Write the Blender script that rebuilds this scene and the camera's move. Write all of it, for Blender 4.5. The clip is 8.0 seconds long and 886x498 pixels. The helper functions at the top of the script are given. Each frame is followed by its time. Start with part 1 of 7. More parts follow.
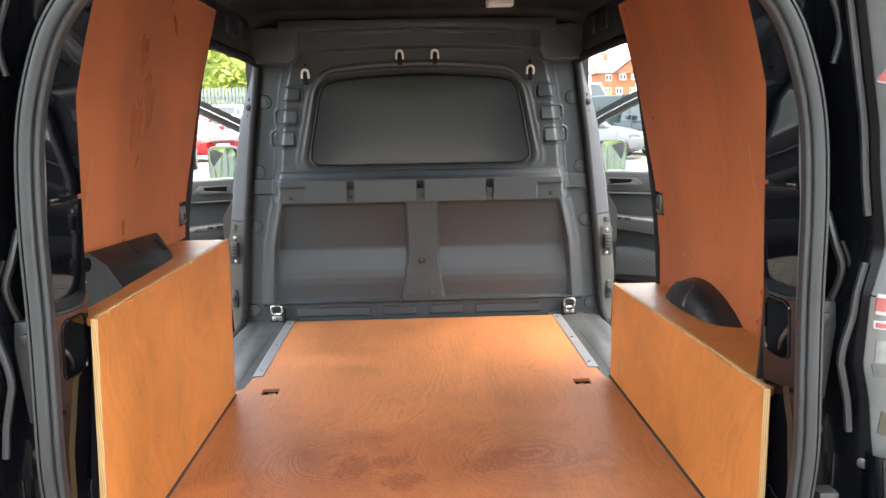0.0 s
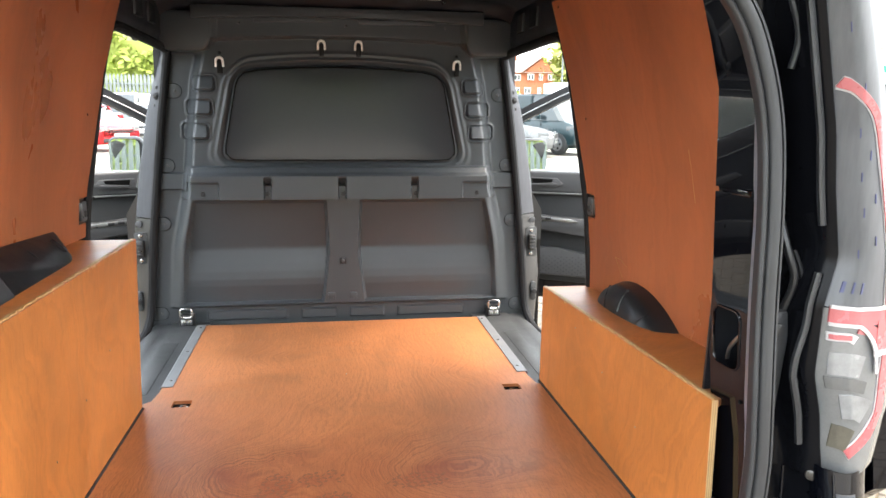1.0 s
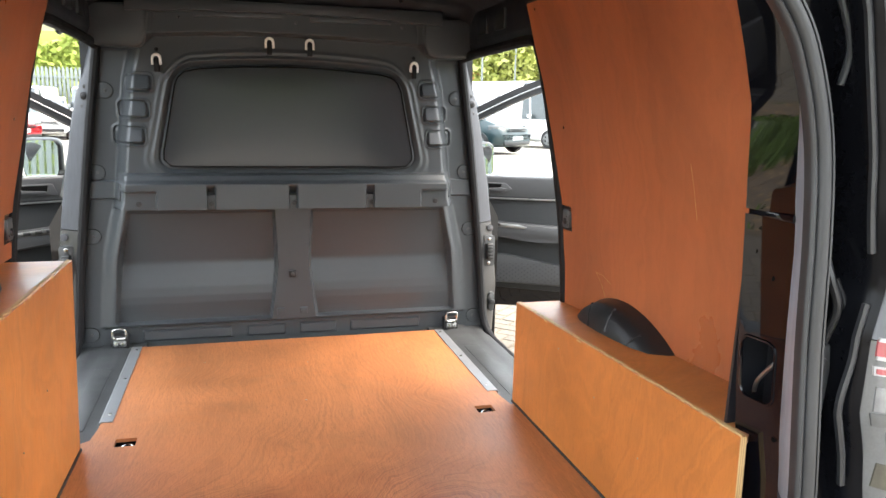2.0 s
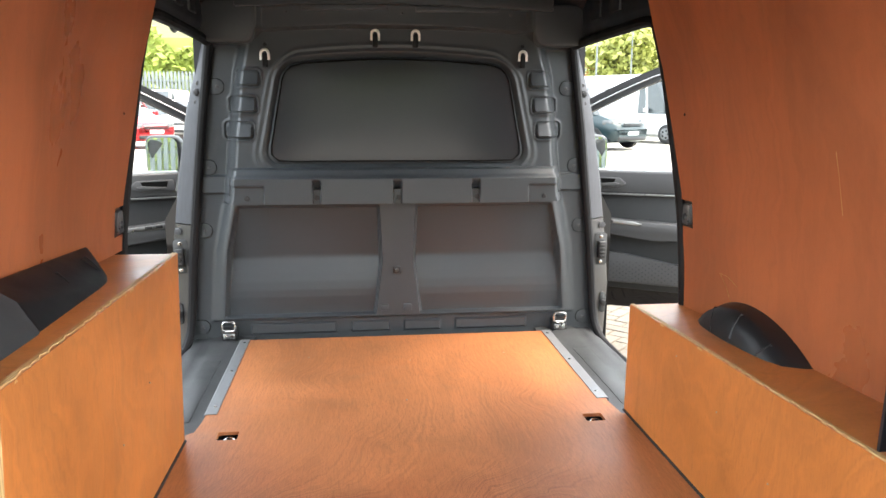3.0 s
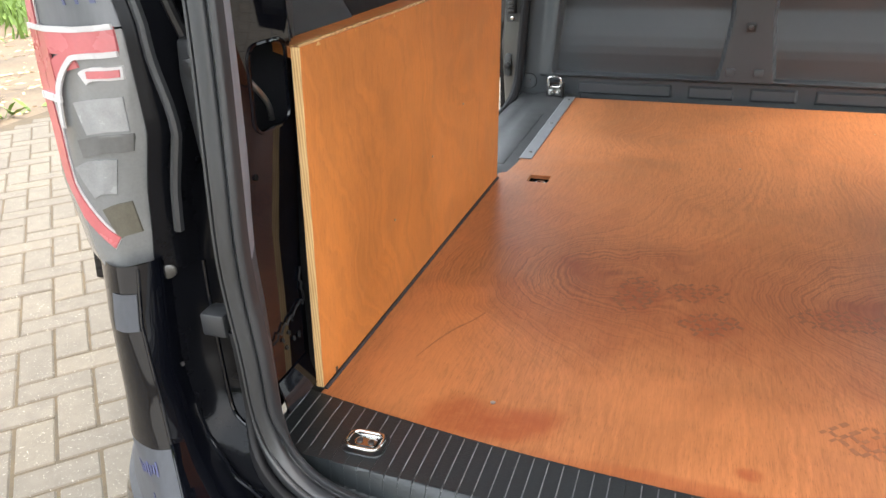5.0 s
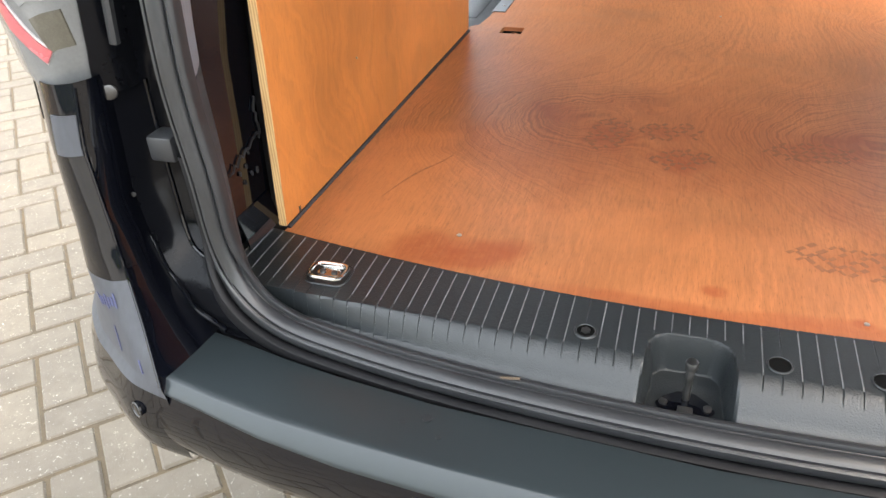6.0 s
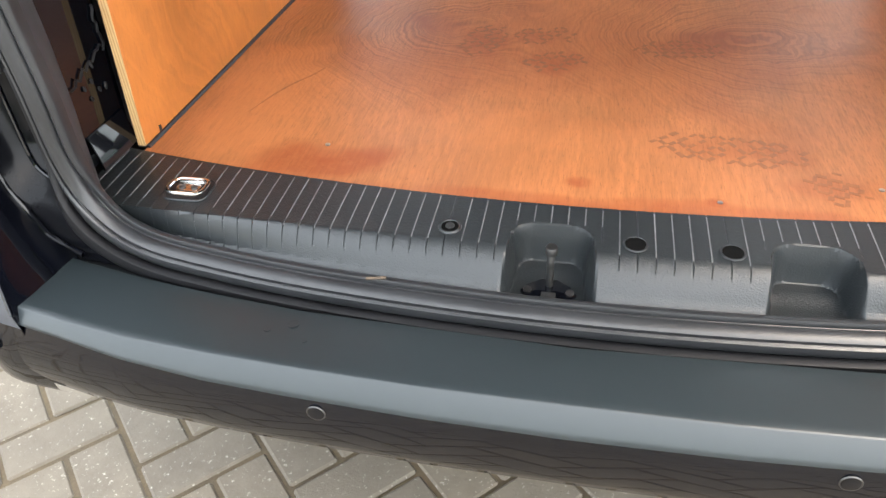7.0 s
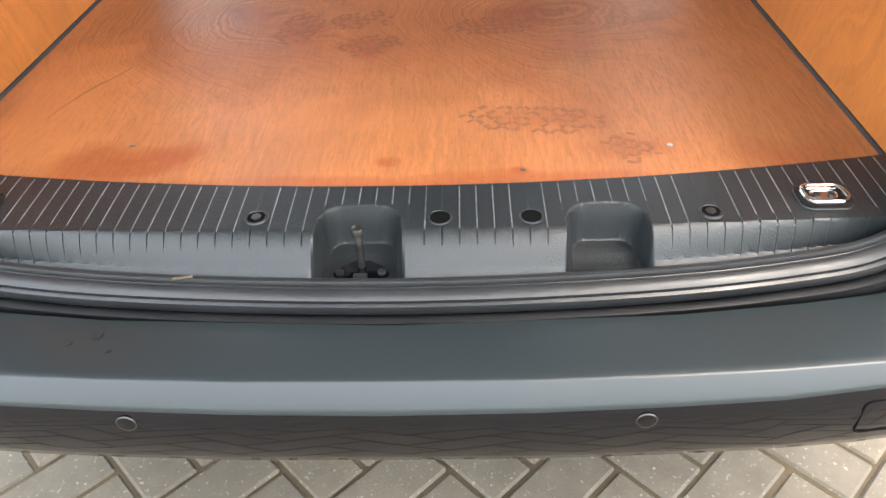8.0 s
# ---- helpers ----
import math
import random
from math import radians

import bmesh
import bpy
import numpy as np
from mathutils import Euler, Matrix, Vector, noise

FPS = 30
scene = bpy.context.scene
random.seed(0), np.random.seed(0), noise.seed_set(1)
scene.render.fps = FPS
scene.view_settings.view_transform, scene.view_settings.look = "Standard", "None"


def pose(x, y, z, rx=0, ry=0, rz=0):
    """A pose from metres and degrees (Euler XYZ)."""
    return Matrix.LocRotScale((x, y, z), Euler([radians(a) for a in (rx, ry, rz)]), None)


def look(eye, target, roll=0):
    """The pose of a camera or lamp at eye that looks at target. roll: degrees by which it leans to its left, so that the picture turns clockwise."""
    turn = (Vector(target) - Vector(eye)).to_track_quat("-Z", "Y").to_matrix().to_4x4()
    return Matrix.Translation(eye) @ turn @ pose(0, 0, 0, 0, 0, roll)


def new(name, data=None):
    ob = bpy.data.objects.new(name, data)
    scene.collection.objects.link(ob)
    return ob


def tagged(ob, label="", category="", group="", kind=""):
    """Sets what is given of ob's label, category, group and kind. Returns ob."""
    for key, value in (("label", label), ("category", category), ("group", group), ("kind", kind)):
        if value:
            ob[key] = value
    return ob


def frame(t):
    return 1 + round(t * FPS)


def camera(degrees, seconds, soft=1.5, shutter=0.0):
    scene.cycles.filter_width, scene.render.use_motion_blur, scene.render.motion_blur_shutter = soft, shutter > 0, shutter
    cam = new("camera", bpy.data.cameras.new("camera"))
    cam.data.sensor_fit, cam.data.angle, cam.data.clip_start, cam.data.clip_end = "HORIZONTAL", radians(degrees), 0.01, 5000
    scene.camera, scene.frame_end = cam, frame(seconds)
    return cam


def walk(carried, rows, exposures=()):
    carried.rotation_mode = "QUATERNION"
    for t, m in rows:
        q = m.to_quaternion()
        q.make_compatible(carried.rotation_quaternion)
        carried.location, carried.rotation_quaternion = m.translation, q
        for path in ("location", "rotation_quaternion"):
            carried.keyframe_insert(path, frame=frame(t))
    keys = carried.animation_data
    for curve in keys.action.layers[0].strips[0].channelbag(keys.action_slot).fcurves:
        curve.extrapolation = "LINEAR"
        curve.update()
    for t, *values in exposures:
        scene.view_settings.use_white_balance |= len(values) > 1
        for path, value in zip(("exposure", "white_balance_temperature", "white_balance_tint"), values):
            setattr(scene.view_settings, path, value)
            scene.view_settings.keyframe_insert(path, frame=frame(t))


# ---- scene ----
cam = camera(61.5, 8.0)
PATH = [
    (0, (-0.02, -0.979, 1.394), (0.048, 0.988, 1.039), -1.0),
    (0.5, (0.001, -0.97, 1.389), (0.116, 0.994, 1.029), -0.3),
    (1, (-0.065, -0.882, 1.395), (0.244, 1.06, 1.028), 0.6),
    (1.2, (-0.097, -0.821, 1.402), (0.285, 1.109, 1.045), 0.7),
    (2.5, (-0.187, -0.692, 1.417), (0.346, 1.198, 1.039), 1.4),
    (3, (-0.14, -0.628, 1.397), (0.089, 1.321, 1.016), 0.2),
    (3.5, (-0.074, -0.545, 1.393), (-0.348, 1.403, 1.032), -0.9),
    (4, (-0.071, -0.507, 1.381), (-0.581, 1.379, 0.956), -1.6),
    (4.5, (-0.099, -0.511, 1.292), (-0.691, 1.285, 0.64), -1.7),
    (5, (-0.113, -0.524, 1.229), (-0.729, 1.168, 0.358), -2.1),
    (5.2, (-0.112, -0.524, 1.209), (-0.724, 1.131, 0.266), -2.1),
    (6.3, (-0.07, -0.533, 1.116), (-0.56, 1.022, -0.044), -2.8),
    (6.5, (-0.059, -0.532, 1.105), (-0.501, 1.011, -0.088), -2.5),
    (7, (-0.015, -0.532, 1.087), (-0.351, 1.002, -0.152), -2.6),
    (7.5, (0.026, -0.534, 1.082), (-0.175, 1.005, -0.18), -2.4),
    (8, (0.075, -0.53, 1.078), (0.02, 1.017, -0.188), -2.0),
]
walk(cam, [(t, look(eye, target, roll)) for t, eye, target, roll in PATH],
     [(0.0, 3.36), (2.5, 3.36), (3.5, 3.32), (4.0, 3.38), (4.5, 3.22), (5.0, 3.02), (6.5, 3.26), (8.0, 3.36)])

# ---- world and light ----
world = bpy.data.worlds.new("sky_world")
world.use_nodes = True
scene.world = world
wn = world.node_tree.nodes
sky = wn.new("ShaderNodeTexSky")
sky.sky_type = "NISHITA"
sky.sun_disc = False
sky.sun_elevation = radians(62)
sky.sun_rotation = radians(112)
sky.air_density, sky.dust_density, sky.ozone_density = 1.0, 9.0, 0.4
veil = wn.new("ShaderNodeMix")
veil.data_type = "RGBA"
veil.inputs[0].default_value = 0.72
veil.inputs[7].default_value = (4.5, 4.95, 5.35, 1)
world.node_tree.links.new(sky.outputs[0], veil.inputs[6])
world.node_tree.links.new(veil.outputs[2], wn["Background"].inputs[0])
wn["Background"].inputs[1].default_value = 0.15
sun = new("sun", bpy.data.lights.new("sun", "SUN"))
sun.data.energy, sun.data.angle, sun.data.color = 0.12, radians(26), (1.0, 0.95, 0.88)
sun.matrix_world = look((4.93, -1.99, 10.0), (0, 0, 0))
scene.view_settings.use_white_balance = True
scene.view_settings.white_balance_temperature = 6750

# ---- materials ----
def nodes_of(name):
    m = bpy.data.materials.new(name)
    m.use_nodes = True
    nt = m.node_tree
    return m, nt, nt.nodes["Principled BSDF"]


def link(nt, a, b):
    nt.links.new(a, b)


def coords(nt, scale, kind="pos"):
    if kind == "pos":
        src = nt.nodes.new("ShaderNodeNewGeometry").outputs["Position"]
    else:
        src = nt.nodes.new("ShaderNodeTexCoord").outputs["Object"]
    mp = nt.nodes.new("ShaderNodeMapping")
    mp.inputs["Scale"].default_value = scale
    link(nt, src, mp.inputs["Vector"])
    return mp.outputs[0]


def noise_of(nt, vec, scale, detail=4.0, rough=0.55, distort=0.0):
    n = nt.nodes.new("ShaderNodeTexNoise")
    n.inputs["Scale"].default_value = scale
    n.inputs["Detail"].default_value = detail
    n.inputs["Roughness"].default_value = rough
    n.inputs["Distortion"].default_value = distort
    link(nt, vec, n.inputs["Vector"])
    return n.outputs["Fac"]


def ramp(nt, fac, stops):
    r = nt.nodes.new("ShaderNodeValToRGB")
    el = r.color_ramp.elements
    while len(el) < len(stops):
        el.new(0.5)
    for e, (p, c) in zip(el, stops):
        e.position = p
        e.color = (*c, 1) if len(c) == 3 else c
    link(nt, fac, r.inputs[0])
    return r.outputs[0]


def mix(nt, fac, a, b, mode="MIX"):
    m = nt.nodes.new("ShaderNodeMix")
    m.data_type, m.blend_type = "RGBA", mode
    for sock, v in ((m.inputs[0], fac), (m.inputs[6], a), (m.inputs[7], b)):
        if isinstance(v, (int, float)):
            sock.default_value = v
        elif isinstance(v, tuple):
            sock.default_value = (*v, 1)
        else:
            link(nt, v, sock)
    return m.outputs[2]


def bump(nt, bsdf, height, strength, dist=0.002):
    b = nt.nodes.new("ShaderNodeBump")
    b.inputs["Strength"].default_value = strength
    b.inputs["Distance"].default_value = dist
    link(nt, height, b.inputs["Height"])
    link(nt, b.outputs[0], bsdf.inputs["Normal"])


def plain(name, col, rough=0.5, metal=0.0, var=0.15, scale=6.0, grain=0.0, grain_scale=600.0, coat=0.0, rvar=0.1):
    """A surface with soft patches, fine speckle and a little relief."""
    m, nt, b = nodes_of(name)
    pos = coords(nt, (1, 1, 1))
    big = noise_of(nt, pos, scale, 5, 0.6)
    dark = tuple(c * (1 - var) for c in col)
    light = tuple(min(1, c * (1 + var)) for c in col)
    c1 = ramp(nt, big, [(0.3, dark), (0.7, light)])
    fine = noise_of(nt, pos, scale * 22, 3, 0.6)
    c2 = mix(nt, 0.25, c1, ramp(nt, fine, [(0.35, dark), (0.65, light)]))
    link(nt, c2, b.inputs["Base Color"])
    rr = ramp(nt, big, [(0.3, (max(0.02, rough - rvar),) * 3), (0.7, (min(1, rough + rvar),) * 3)])
    link(nt, rr, b.inputs["Roughness"])
    b.inputs["Metallic"].default_value = metal
    b.inputs["Coat Weight"].default_value = coat
    b.inputs["Coat Roughness"].default_value = 0.06
    if grain:
        bump(nt, b, noise_of(nt, pos, grain_scale, 2, 0.5), grain, 0.0006)
    return m


def spot(nt, centre, rx, ry, wobble=0.25):
    """1 in the middle of an oval patch on the ground plan, fading to 0; and the distance itself."""
    geo = nt.nodes.new("ShaderNodeNewGeometry").outputs["Position"]
    n = nt.nodes.new("ShaderNodeTexNoise")
    n.inputs["Scale"].default_value = 9.0
    n.inputs["Detail"].default_value = 3.0
    link(nt, geo, n.inputs["Vector"])
    off = nt.nodes.new("ShaderNodeVectorMath")
    off.operation = "SUBTRACT"
    link(nt, n.outputs["Color"], off.inputs[0])
    off.inputs[1].default_value = (0.5, 0.5, 0.5)
    wob = nt.nodes.new("ShaderNodeVectorMath")
    wob.operation = "MULTIPLY_ADD"
    link(nt, off.outputs[0], wob.inputs[0])
    wob.inputs[1].default_value = (wobble * rx, wobble * ry, 0)
    link(nt, geo, wob.inputs[2])
    d = nt.nodes.new("ShaderNodeVectorMath")
    d.operation = "SUBTRACT"
    link(nt, wob.outputs[0], d.inputs[0])
    d.inputs[1].default_value = centre
    m = nt.nodes.new("ShaderNodeVectorMath")
    m.operation = "MULTIPLY"
    link(nt, d.outputs[0], m.inputs[0])
    m.inputs[1].default_value = (1 / rx, 1 / ry, 0)
    ln = nt.nodes.new("ShaderNodeVectorMath")
    ln.operation = "LENGTH"
    link(nt, m.outputs[0], ln.inputs[0])
    return ln.outputs["Value"]


def math_node(nt, op, a, b=0.0, c=0.0):
    m = nt.nodes.new("ShaderNodeMath")
    m.operation = op
    for k, v in enumerate((a, b, c)):
        if isinstance(v, (int, float)):
            m.inputs[k].default_value = v
        else:
            link(nt, v, m.inputs[k])
    return m.outputs[0]


def veneer_figure(nt, raw, across, lines, knots, sway):
    """Growth lines of peeled veneer: they run along the sheet, sway, and bend into rings round the knots."""
    dot = nt.nodes.new("ShaderNodeVectorMath")
    dot.operation = "DOT_PRODUCT"
    link(nt, raw, dot.inputs[0])
    dot.inputs[1].default_value = across
    h = math_node(nt, "MULTIPLY", dot.outputs["Value"], lines)
    h = math_node(nt, "MULTIPLY_ADD", noise_of(nt, raw, 1.9, 2, 0.5), sway, h)
    h = math_node(nt, "MULTIPLY_ADD", noise_of(nt, raw, 19.0, 4, 0.6), 2.6, h)
    for cx, cy, rx, ry, height, amt in knots:
        d = spot(nt, (cx, cy, 0.6), rx, ry, 0.35)
        bell = math_node(nt, "POWER", 2.718, math_node(nt, "MULTIPLY", math_node(nt, "MULTIPLY", d, d), -2.2))
        h = math_node(nt, "MULTIPLY_ADD", bell, height, h)
    n = nt.nodes.new("ShaderNodeTexNoise")
    n.noise_dimensions = "1D"
    n.inputs["Scale"].default_value = 1.0
    n.inputs["Detail"].default_value = 2.5
    n.inputs["Roughness"].default_value = 0.55
    link(nt, h, n.inputs["W"])
    return n.outputs["Fac"]


def plywood(name, base, grain, across, lines=90.0, sway=14.0, figure=0.5, dirt=0.0, rough=0.42, knots=(), stain_pale_spots=(), soft=1.0, fine=1.0):
    """Varnished plywood: fine pores along the grain, veneer figure, blotches, worn dirty places and paler spots."""
    m, nt, b = nodes_of(name)
    pos = coords(nt, grain)
    raw = coords(nt, (1, 1, 1))
    tone = lambda k: tuple(min(1, v * k) for v in base)
    blotch = noise_of(nt, raw, 2.6, 5, 0.6, 0.7)
    c = ramp(nt, blotch, [(0.30, tone(1 - 0.30 * soft)), (0.52, base), (0.70, tone(1 + 0.20 * soft))])
    band = noise_of(nt, coords(nt, tuple(1.0 if a else 0.35 for a in across)), 5.5, 3, 0.5, 0.4)
    c = mix(nt, 0.45 * soft, c, ramp(nt, band, [(0.34, tone(0.66)), (0.50, base), (0.66, tone(1.28))]))
    fig = veneer_figure(nt, raw, across, lines, knots, sway)
    where = noise_of(nt, raw, 3.7, 3, 0.5)
    dark_line = ramp(nt, fig, [(0.34, (figure,) * 3), (0.52, (0, 0, 0))])
    fray = noise_of(nt, pos, 42.0, 3, 0.7)
    dark_line = mix(nt, 1.0, dark_line, ramp(nt, fray, [(0.38, (0.30,) * 3), (0.58, (1, 1, 1))]), "MULTIPLY")
    c = mix(nt, mix(nt, 1.0, dark_line, ramp(nt, where, [(0.35, (0.35,) * 3), (0.62, (1, 1, 1))]), "MULTIPLY"), c, tone(0.50))
    c = mix(nt, ramp(nt, fig, [(0.55, (0, 0, 0)), (0.72, (figure * 0.6,) * 3)]), c, tone(1.30))
    fib = noise_of(nt, pos, 64.0, 4, 0.65)
    c = mix(nt, ramp(nt, fib, [(0.36, (0.50 * fine,) * 3), (0.50, (0, 0, 0))]), c, tone(0.55))
    c = mix(nt, ramp(nt, fib, [(0.56, (0, 0, 0)), (0.70, (0.32 * fine,) * 3)]), c, tone(1.35))
    pores = noise_of(nt, pos, 150.0, 2, 0.5)
    c = mix(nt, ramp(nt, pores, [(0.60, (0, 0, 0)), (0.70, (0.62 * fine,) * 3)]), c, tone(0.36))
    if dirt:
        d = noise_of(nt, raw, 4.3, 6, 0.65, 0.4)
        c = mix(nt, ramp(nt, d, [(0.54, (0, 0, 0)), (0.72, (dirt,) * 3)]), c, tone(0.42))
        rub = noise_of(nt, raw, 1.7, 3, 0.5)
        c = mix(nt, ramp(nt, rub, [(0.5, (0, 0, 0)), (0.75, (0.35,) * 3)]), c, tone(1.4))
    for cx, cy, rx, ry, height, amt in knots:
        d = spot(nt, (cx, cy, 0.6), rx, ry, 0.9)
        near = ramp(nt, d, [(0.0, (amt,) * 3), (0.45, (amt * 0.75,) * 3), (0.95, (0, 0, 0))])
        ring = mix(nt, 1.0, ramp(nt, fig, [(0.38, (1, 1, 1)), (0.56, (0.16,) * 3)]), ramp(nt, fray, [(0.36, (0.55,) * 3), (0.60, (1, 1, 1))]), "MULTIPLY")
        c = mix(nt, mix(nt, 1.0, near, ring, "MULTIPLY"), c, (base[0] * 0.40, base[1] * 0.37, base[2] * 0.40))
        c = mix(nt, ramp(nt, d, [(0.0, (amt * 0.9,) * 3), (0.10, (amt * 0.5,) * 3), (0.26, (0, 0, 0))]), c, (base[0] * 0.50, base[1] * 0.36, base[2] * 0.36))
    for cx, cy, rx, ry, amt in stain_pale_spots:
        d = spot(nt, (cx, cy, 0.6), rx, ry, 1.7)
        # positive amounts stain the wood darker, negative ones lighten it
        hue = (base[0] * 0.60, base[1] * 0.36, base[2] * 0.28) if amt > 0 else tone(1.5)
        f = ramp(nt, d, [(0.0, (abs(amt),) * 3), (0.55, (abs(amt) * 0.75,) * 3), (1.0, (0, 0, 0))])
        c = mix(nt, mix(nt, 1.0, f, ramp(nt, noise_of(nt, raw, 34.0, 5, 0.7), [(0.30, (0.62,) * 3), (0.55, (1, 1, 1))]), "MULTIPLY"), c, hue)
    link(nt, c, b.inputs["Base Color"])
    link(nt, ramp(nt, blotch, [(0.3, (rough - 0.10,) * 3), (0.7, (rough + 0.10,) * 3)]), b.inputs["Roughness"])
    b.inputs["Specular IOR Level"].default_value = 0.5
    bump(nt, b, mix(nt, 0.5, fib, fig), 0.22, 0.0012)
    return m


FLOOR_WOOD = plywood("floor_plywood", (0.41, 0.149, 0.053), (6.0, 0.45, 1.0), (1, 0, 0), lines=115.0, sway=18.0, figure=0.38, dirt=0.28, rough=0.50,
                     knots=((-0.31, 0.665, 0.30, 0.30, 42.0, 0.95), (0.16, 0.66, 0.28, 0.27, 38.0, 0.95), (-0.12, 1.02, 0.16, 0.20, 9.0, 0.35), (0.30, 1.28, 0.15, 0.14, 8.0, 0.30), (-0.30, 1.50, 0.14, 0.12, 7.0, 0.25)),
                     stain_pale_spots=((-0.04, 0.62, 0.46, 0.30, 0.42), (-0.335, 0.228, 0.105, 0.050, 0.95), (-0.262, 0.252, 0.035, 0.03, 0.6), (0.04, 0.178, 0.36, 0.020, 0.62), (-0.012, 0.222, 0.022, 0.012, 0.9), (0.138, 0.194, 0.016, 0.010, 0.9), (0.27, 0.245, 0.07, 0.035, 0.5), (0.45, 0.225, 0.09, 0.05, 0.5),
                             # the two negative entries lighten a left strip and a band near the sill
                             (-0.46, 0.40, 0.10, 0.24, -0.45), (-0.10, 0.33, 0.26, 0.06, -0.22), (-0.182, 0.625, 0.055, 0.075, 0.66), (-0.085, 0.648, 0.06, 0.045, 0.58), (-0.064, 0.550, 0.055, 0.045, 0.70), (0.128, 0.616, 0.07, 0.05, 0.66), (0.170, 0.314, 0.10, 0.045, 0.45)))
BOX_WOOD = plywood("box_plywood", (0.525, 0.186, 0.046), (2.0, 2.6, 0.5), (0, 1, 0.35), lines=34.0, sway=30.0, figure=0.30, dirt=0.35, soft=0.9, fine=0.30)
SIDE_WOOD = plywood("side_plywood", (0.405, 0.120, 0.043), (2.0, 3.2, 0.6), (0, 1, 0), lines=40.0, sway=16.0, figure=0.20, dirt=0.12, rough=0.34, soft=1.0, fine=0.08)
EDGE_WOOD = plywood("plywood_edge", (0.62, 0.40, 0.17), (3.0, 3.0, 30.0), (0, 0, 1), rough=0.6)


def striped_edge(name):
    """Sawn plywood edge: thin plies of light and darker veneer lying across x."""
    m, nt, b = nodes_of(name)
    w = nt.nodes.new("ShaderNodeTexWave")
    w.wave_type, w.bands_direction = "BANDS", "X"
    w.inputs["Scale"].default_value = 85.0
    w.inputs["Distortion"].default_value = 0.6
    link(nt, coords(nt, (1, 1, 1)), w.inputs["Vector"])
    n = noise_of(nt, coords(nt, (30, 30, 4)), 5, 4)
    c = ramp(nt, w.outputs["Fac"], [(0.25, (0.44, 0.25, 0.10)), (0.6, (0.66, 0.44, 0.20))])
    c = mix(nt, 0.25, c, ramp(nt, n, [(0.3, (0.3, 0.16, 0.07)), (0.7, (0.7, 0.5, 0.26))]))
    link(nt, c, b.inputs["Base Color"])
    b.inputs["Roughness"].default_value = 0.7
    return m


PLY_EDGE = striped_edge("plywood_plies")
BULK = plain("bulkhead_plastic", (0.047, 0.053, 0.058), 0.36, var=0.06, scale=3, grain=0.22, grain_scale=900, rvar=0.05)
BULK.node_tree.nodes["Principled BSDF"].inputs["Specular IOR Level"].default_value = 0.42
PANEL = plain("panel_insert", (0.020, 0.024, 0.028), 0.24, var=0.06, scale=2.5, rvar=0.01)
GREY_TRIM = plain("step_plastic", (0.038, 0.040, 0.041), 0.46, var=0.1, scale=5, grain=0.3, grain_scale=700)
BLACK_TRIM = plain("sill_plastic", (0.013, 0.0158, 0.0175), 0.42, var=0.12, scale=5, grain=0.8, grain_scale=520, rvar=0.06)
BUMPER_PL = plain("bumper_plastic", (0.0155, 0.021, 0.0235), 0.34, var=0.09, scale=4, grain=0.15, grain_scale=1300, rvar=0.05)
PAINT = plain("black_paint", (0.0022, 0.0026, 0.0042), 0.028, var=0.2, scale=3, coat=0.0, rvar=0.008)
PAINT.node_tree.nodes["Principled BSDF"].inputs["Specular IOR Level"].default_value = 0.4
DARK_IN = plain("primer_black", (0.010, 0.011, 0.014), 0.45, var=0.25, scale=7, grain=0.1, grain_scale=300)
ROOF_IN = plain("roof_inside", (0.012, 0.014, 0.019), 0.35, var=0.15, scale=4)
RUBBER = plain("seal_rubber", (0.019, 0.020, 0.022), 0.38, var=0.14, scale=12, grain=0.2, grain_scale=500)
RUBBER_BLACK = plain("black_rubber", (0.008, 0.008, 0.009), 0.55, var=0.15, scale=12)
RUBBER_BLACK.node_tree.nodes["Principled BSDF"].inputs["Specular IOR Level"].default_value = 0.2
RECESS = plain("satin_black", (0.0035, 0.0038, 0.005), 0.16, var=0.2, scale=6, rvar=0.03)
RECESS.node_tree.nodes["Principled BSDF"].inputs["Specular IOR Level"].default_value = 0.13
CHROME = plain("chrome_steel", (0.55, 0.54, 0.52), 0.22, metal=1.0, var=0.06, scale=40, rvar=0.06)
STEEL = plain("zinc_steel", (0.36, 0.36, 0.355), 0.34, metal=1.0, var=0.15, scale=30)
ALU = plain("aluminium_strip", (0.27, 0.28, 0.29), 0.42, metal=0.6, var=0.1, scale=20)
WHITE_PL = plain("white_plastic", (0.78, 0.76, 0.72), 0.4, var=0.06, scale=20)
BLACK_PL = plain("black_plastic", (0.012, 0.012, 0.013), 0.42, var=0.15, scale=10, grain=0.1)
SCREW = plain("dark_screw", (0.10, 0.10, 0.10), 0.35, metal=0.9, var=0.2, scale=60)
HOLE = plain("dark_hole", (0.004, 0.004, 0.004), 0.9, var=0.1)
HOLE.node_tree.nodes["Principled BSDF"].inputs["Specular IOR Level"].default_value = 0.05
RED = plain("red_lamp", (0.34, 0.085, 0.092), 0.25, var=0.12, scale=15, coat=0.5)
WHITE_LINE = plain("lamp_white_line", (0.38, 0.365, 0.365), 0.3, var=0.05, scale=30)
LAMP_CLEAR = plain("lamp_clear_grey", (0.112, 0.115, 0.117), 0.14, var=0.16, scale=14, coat=0.8)
LAMP_DARK = plain("lamp_smoked", (0.085, 0.087, 0.088), 0.12, var=0.2, scale=10, coat=0.8)
INK = plain("blue_print", (0.05, 0.055, 0.12), 0.5, var=0.2, scale=80)


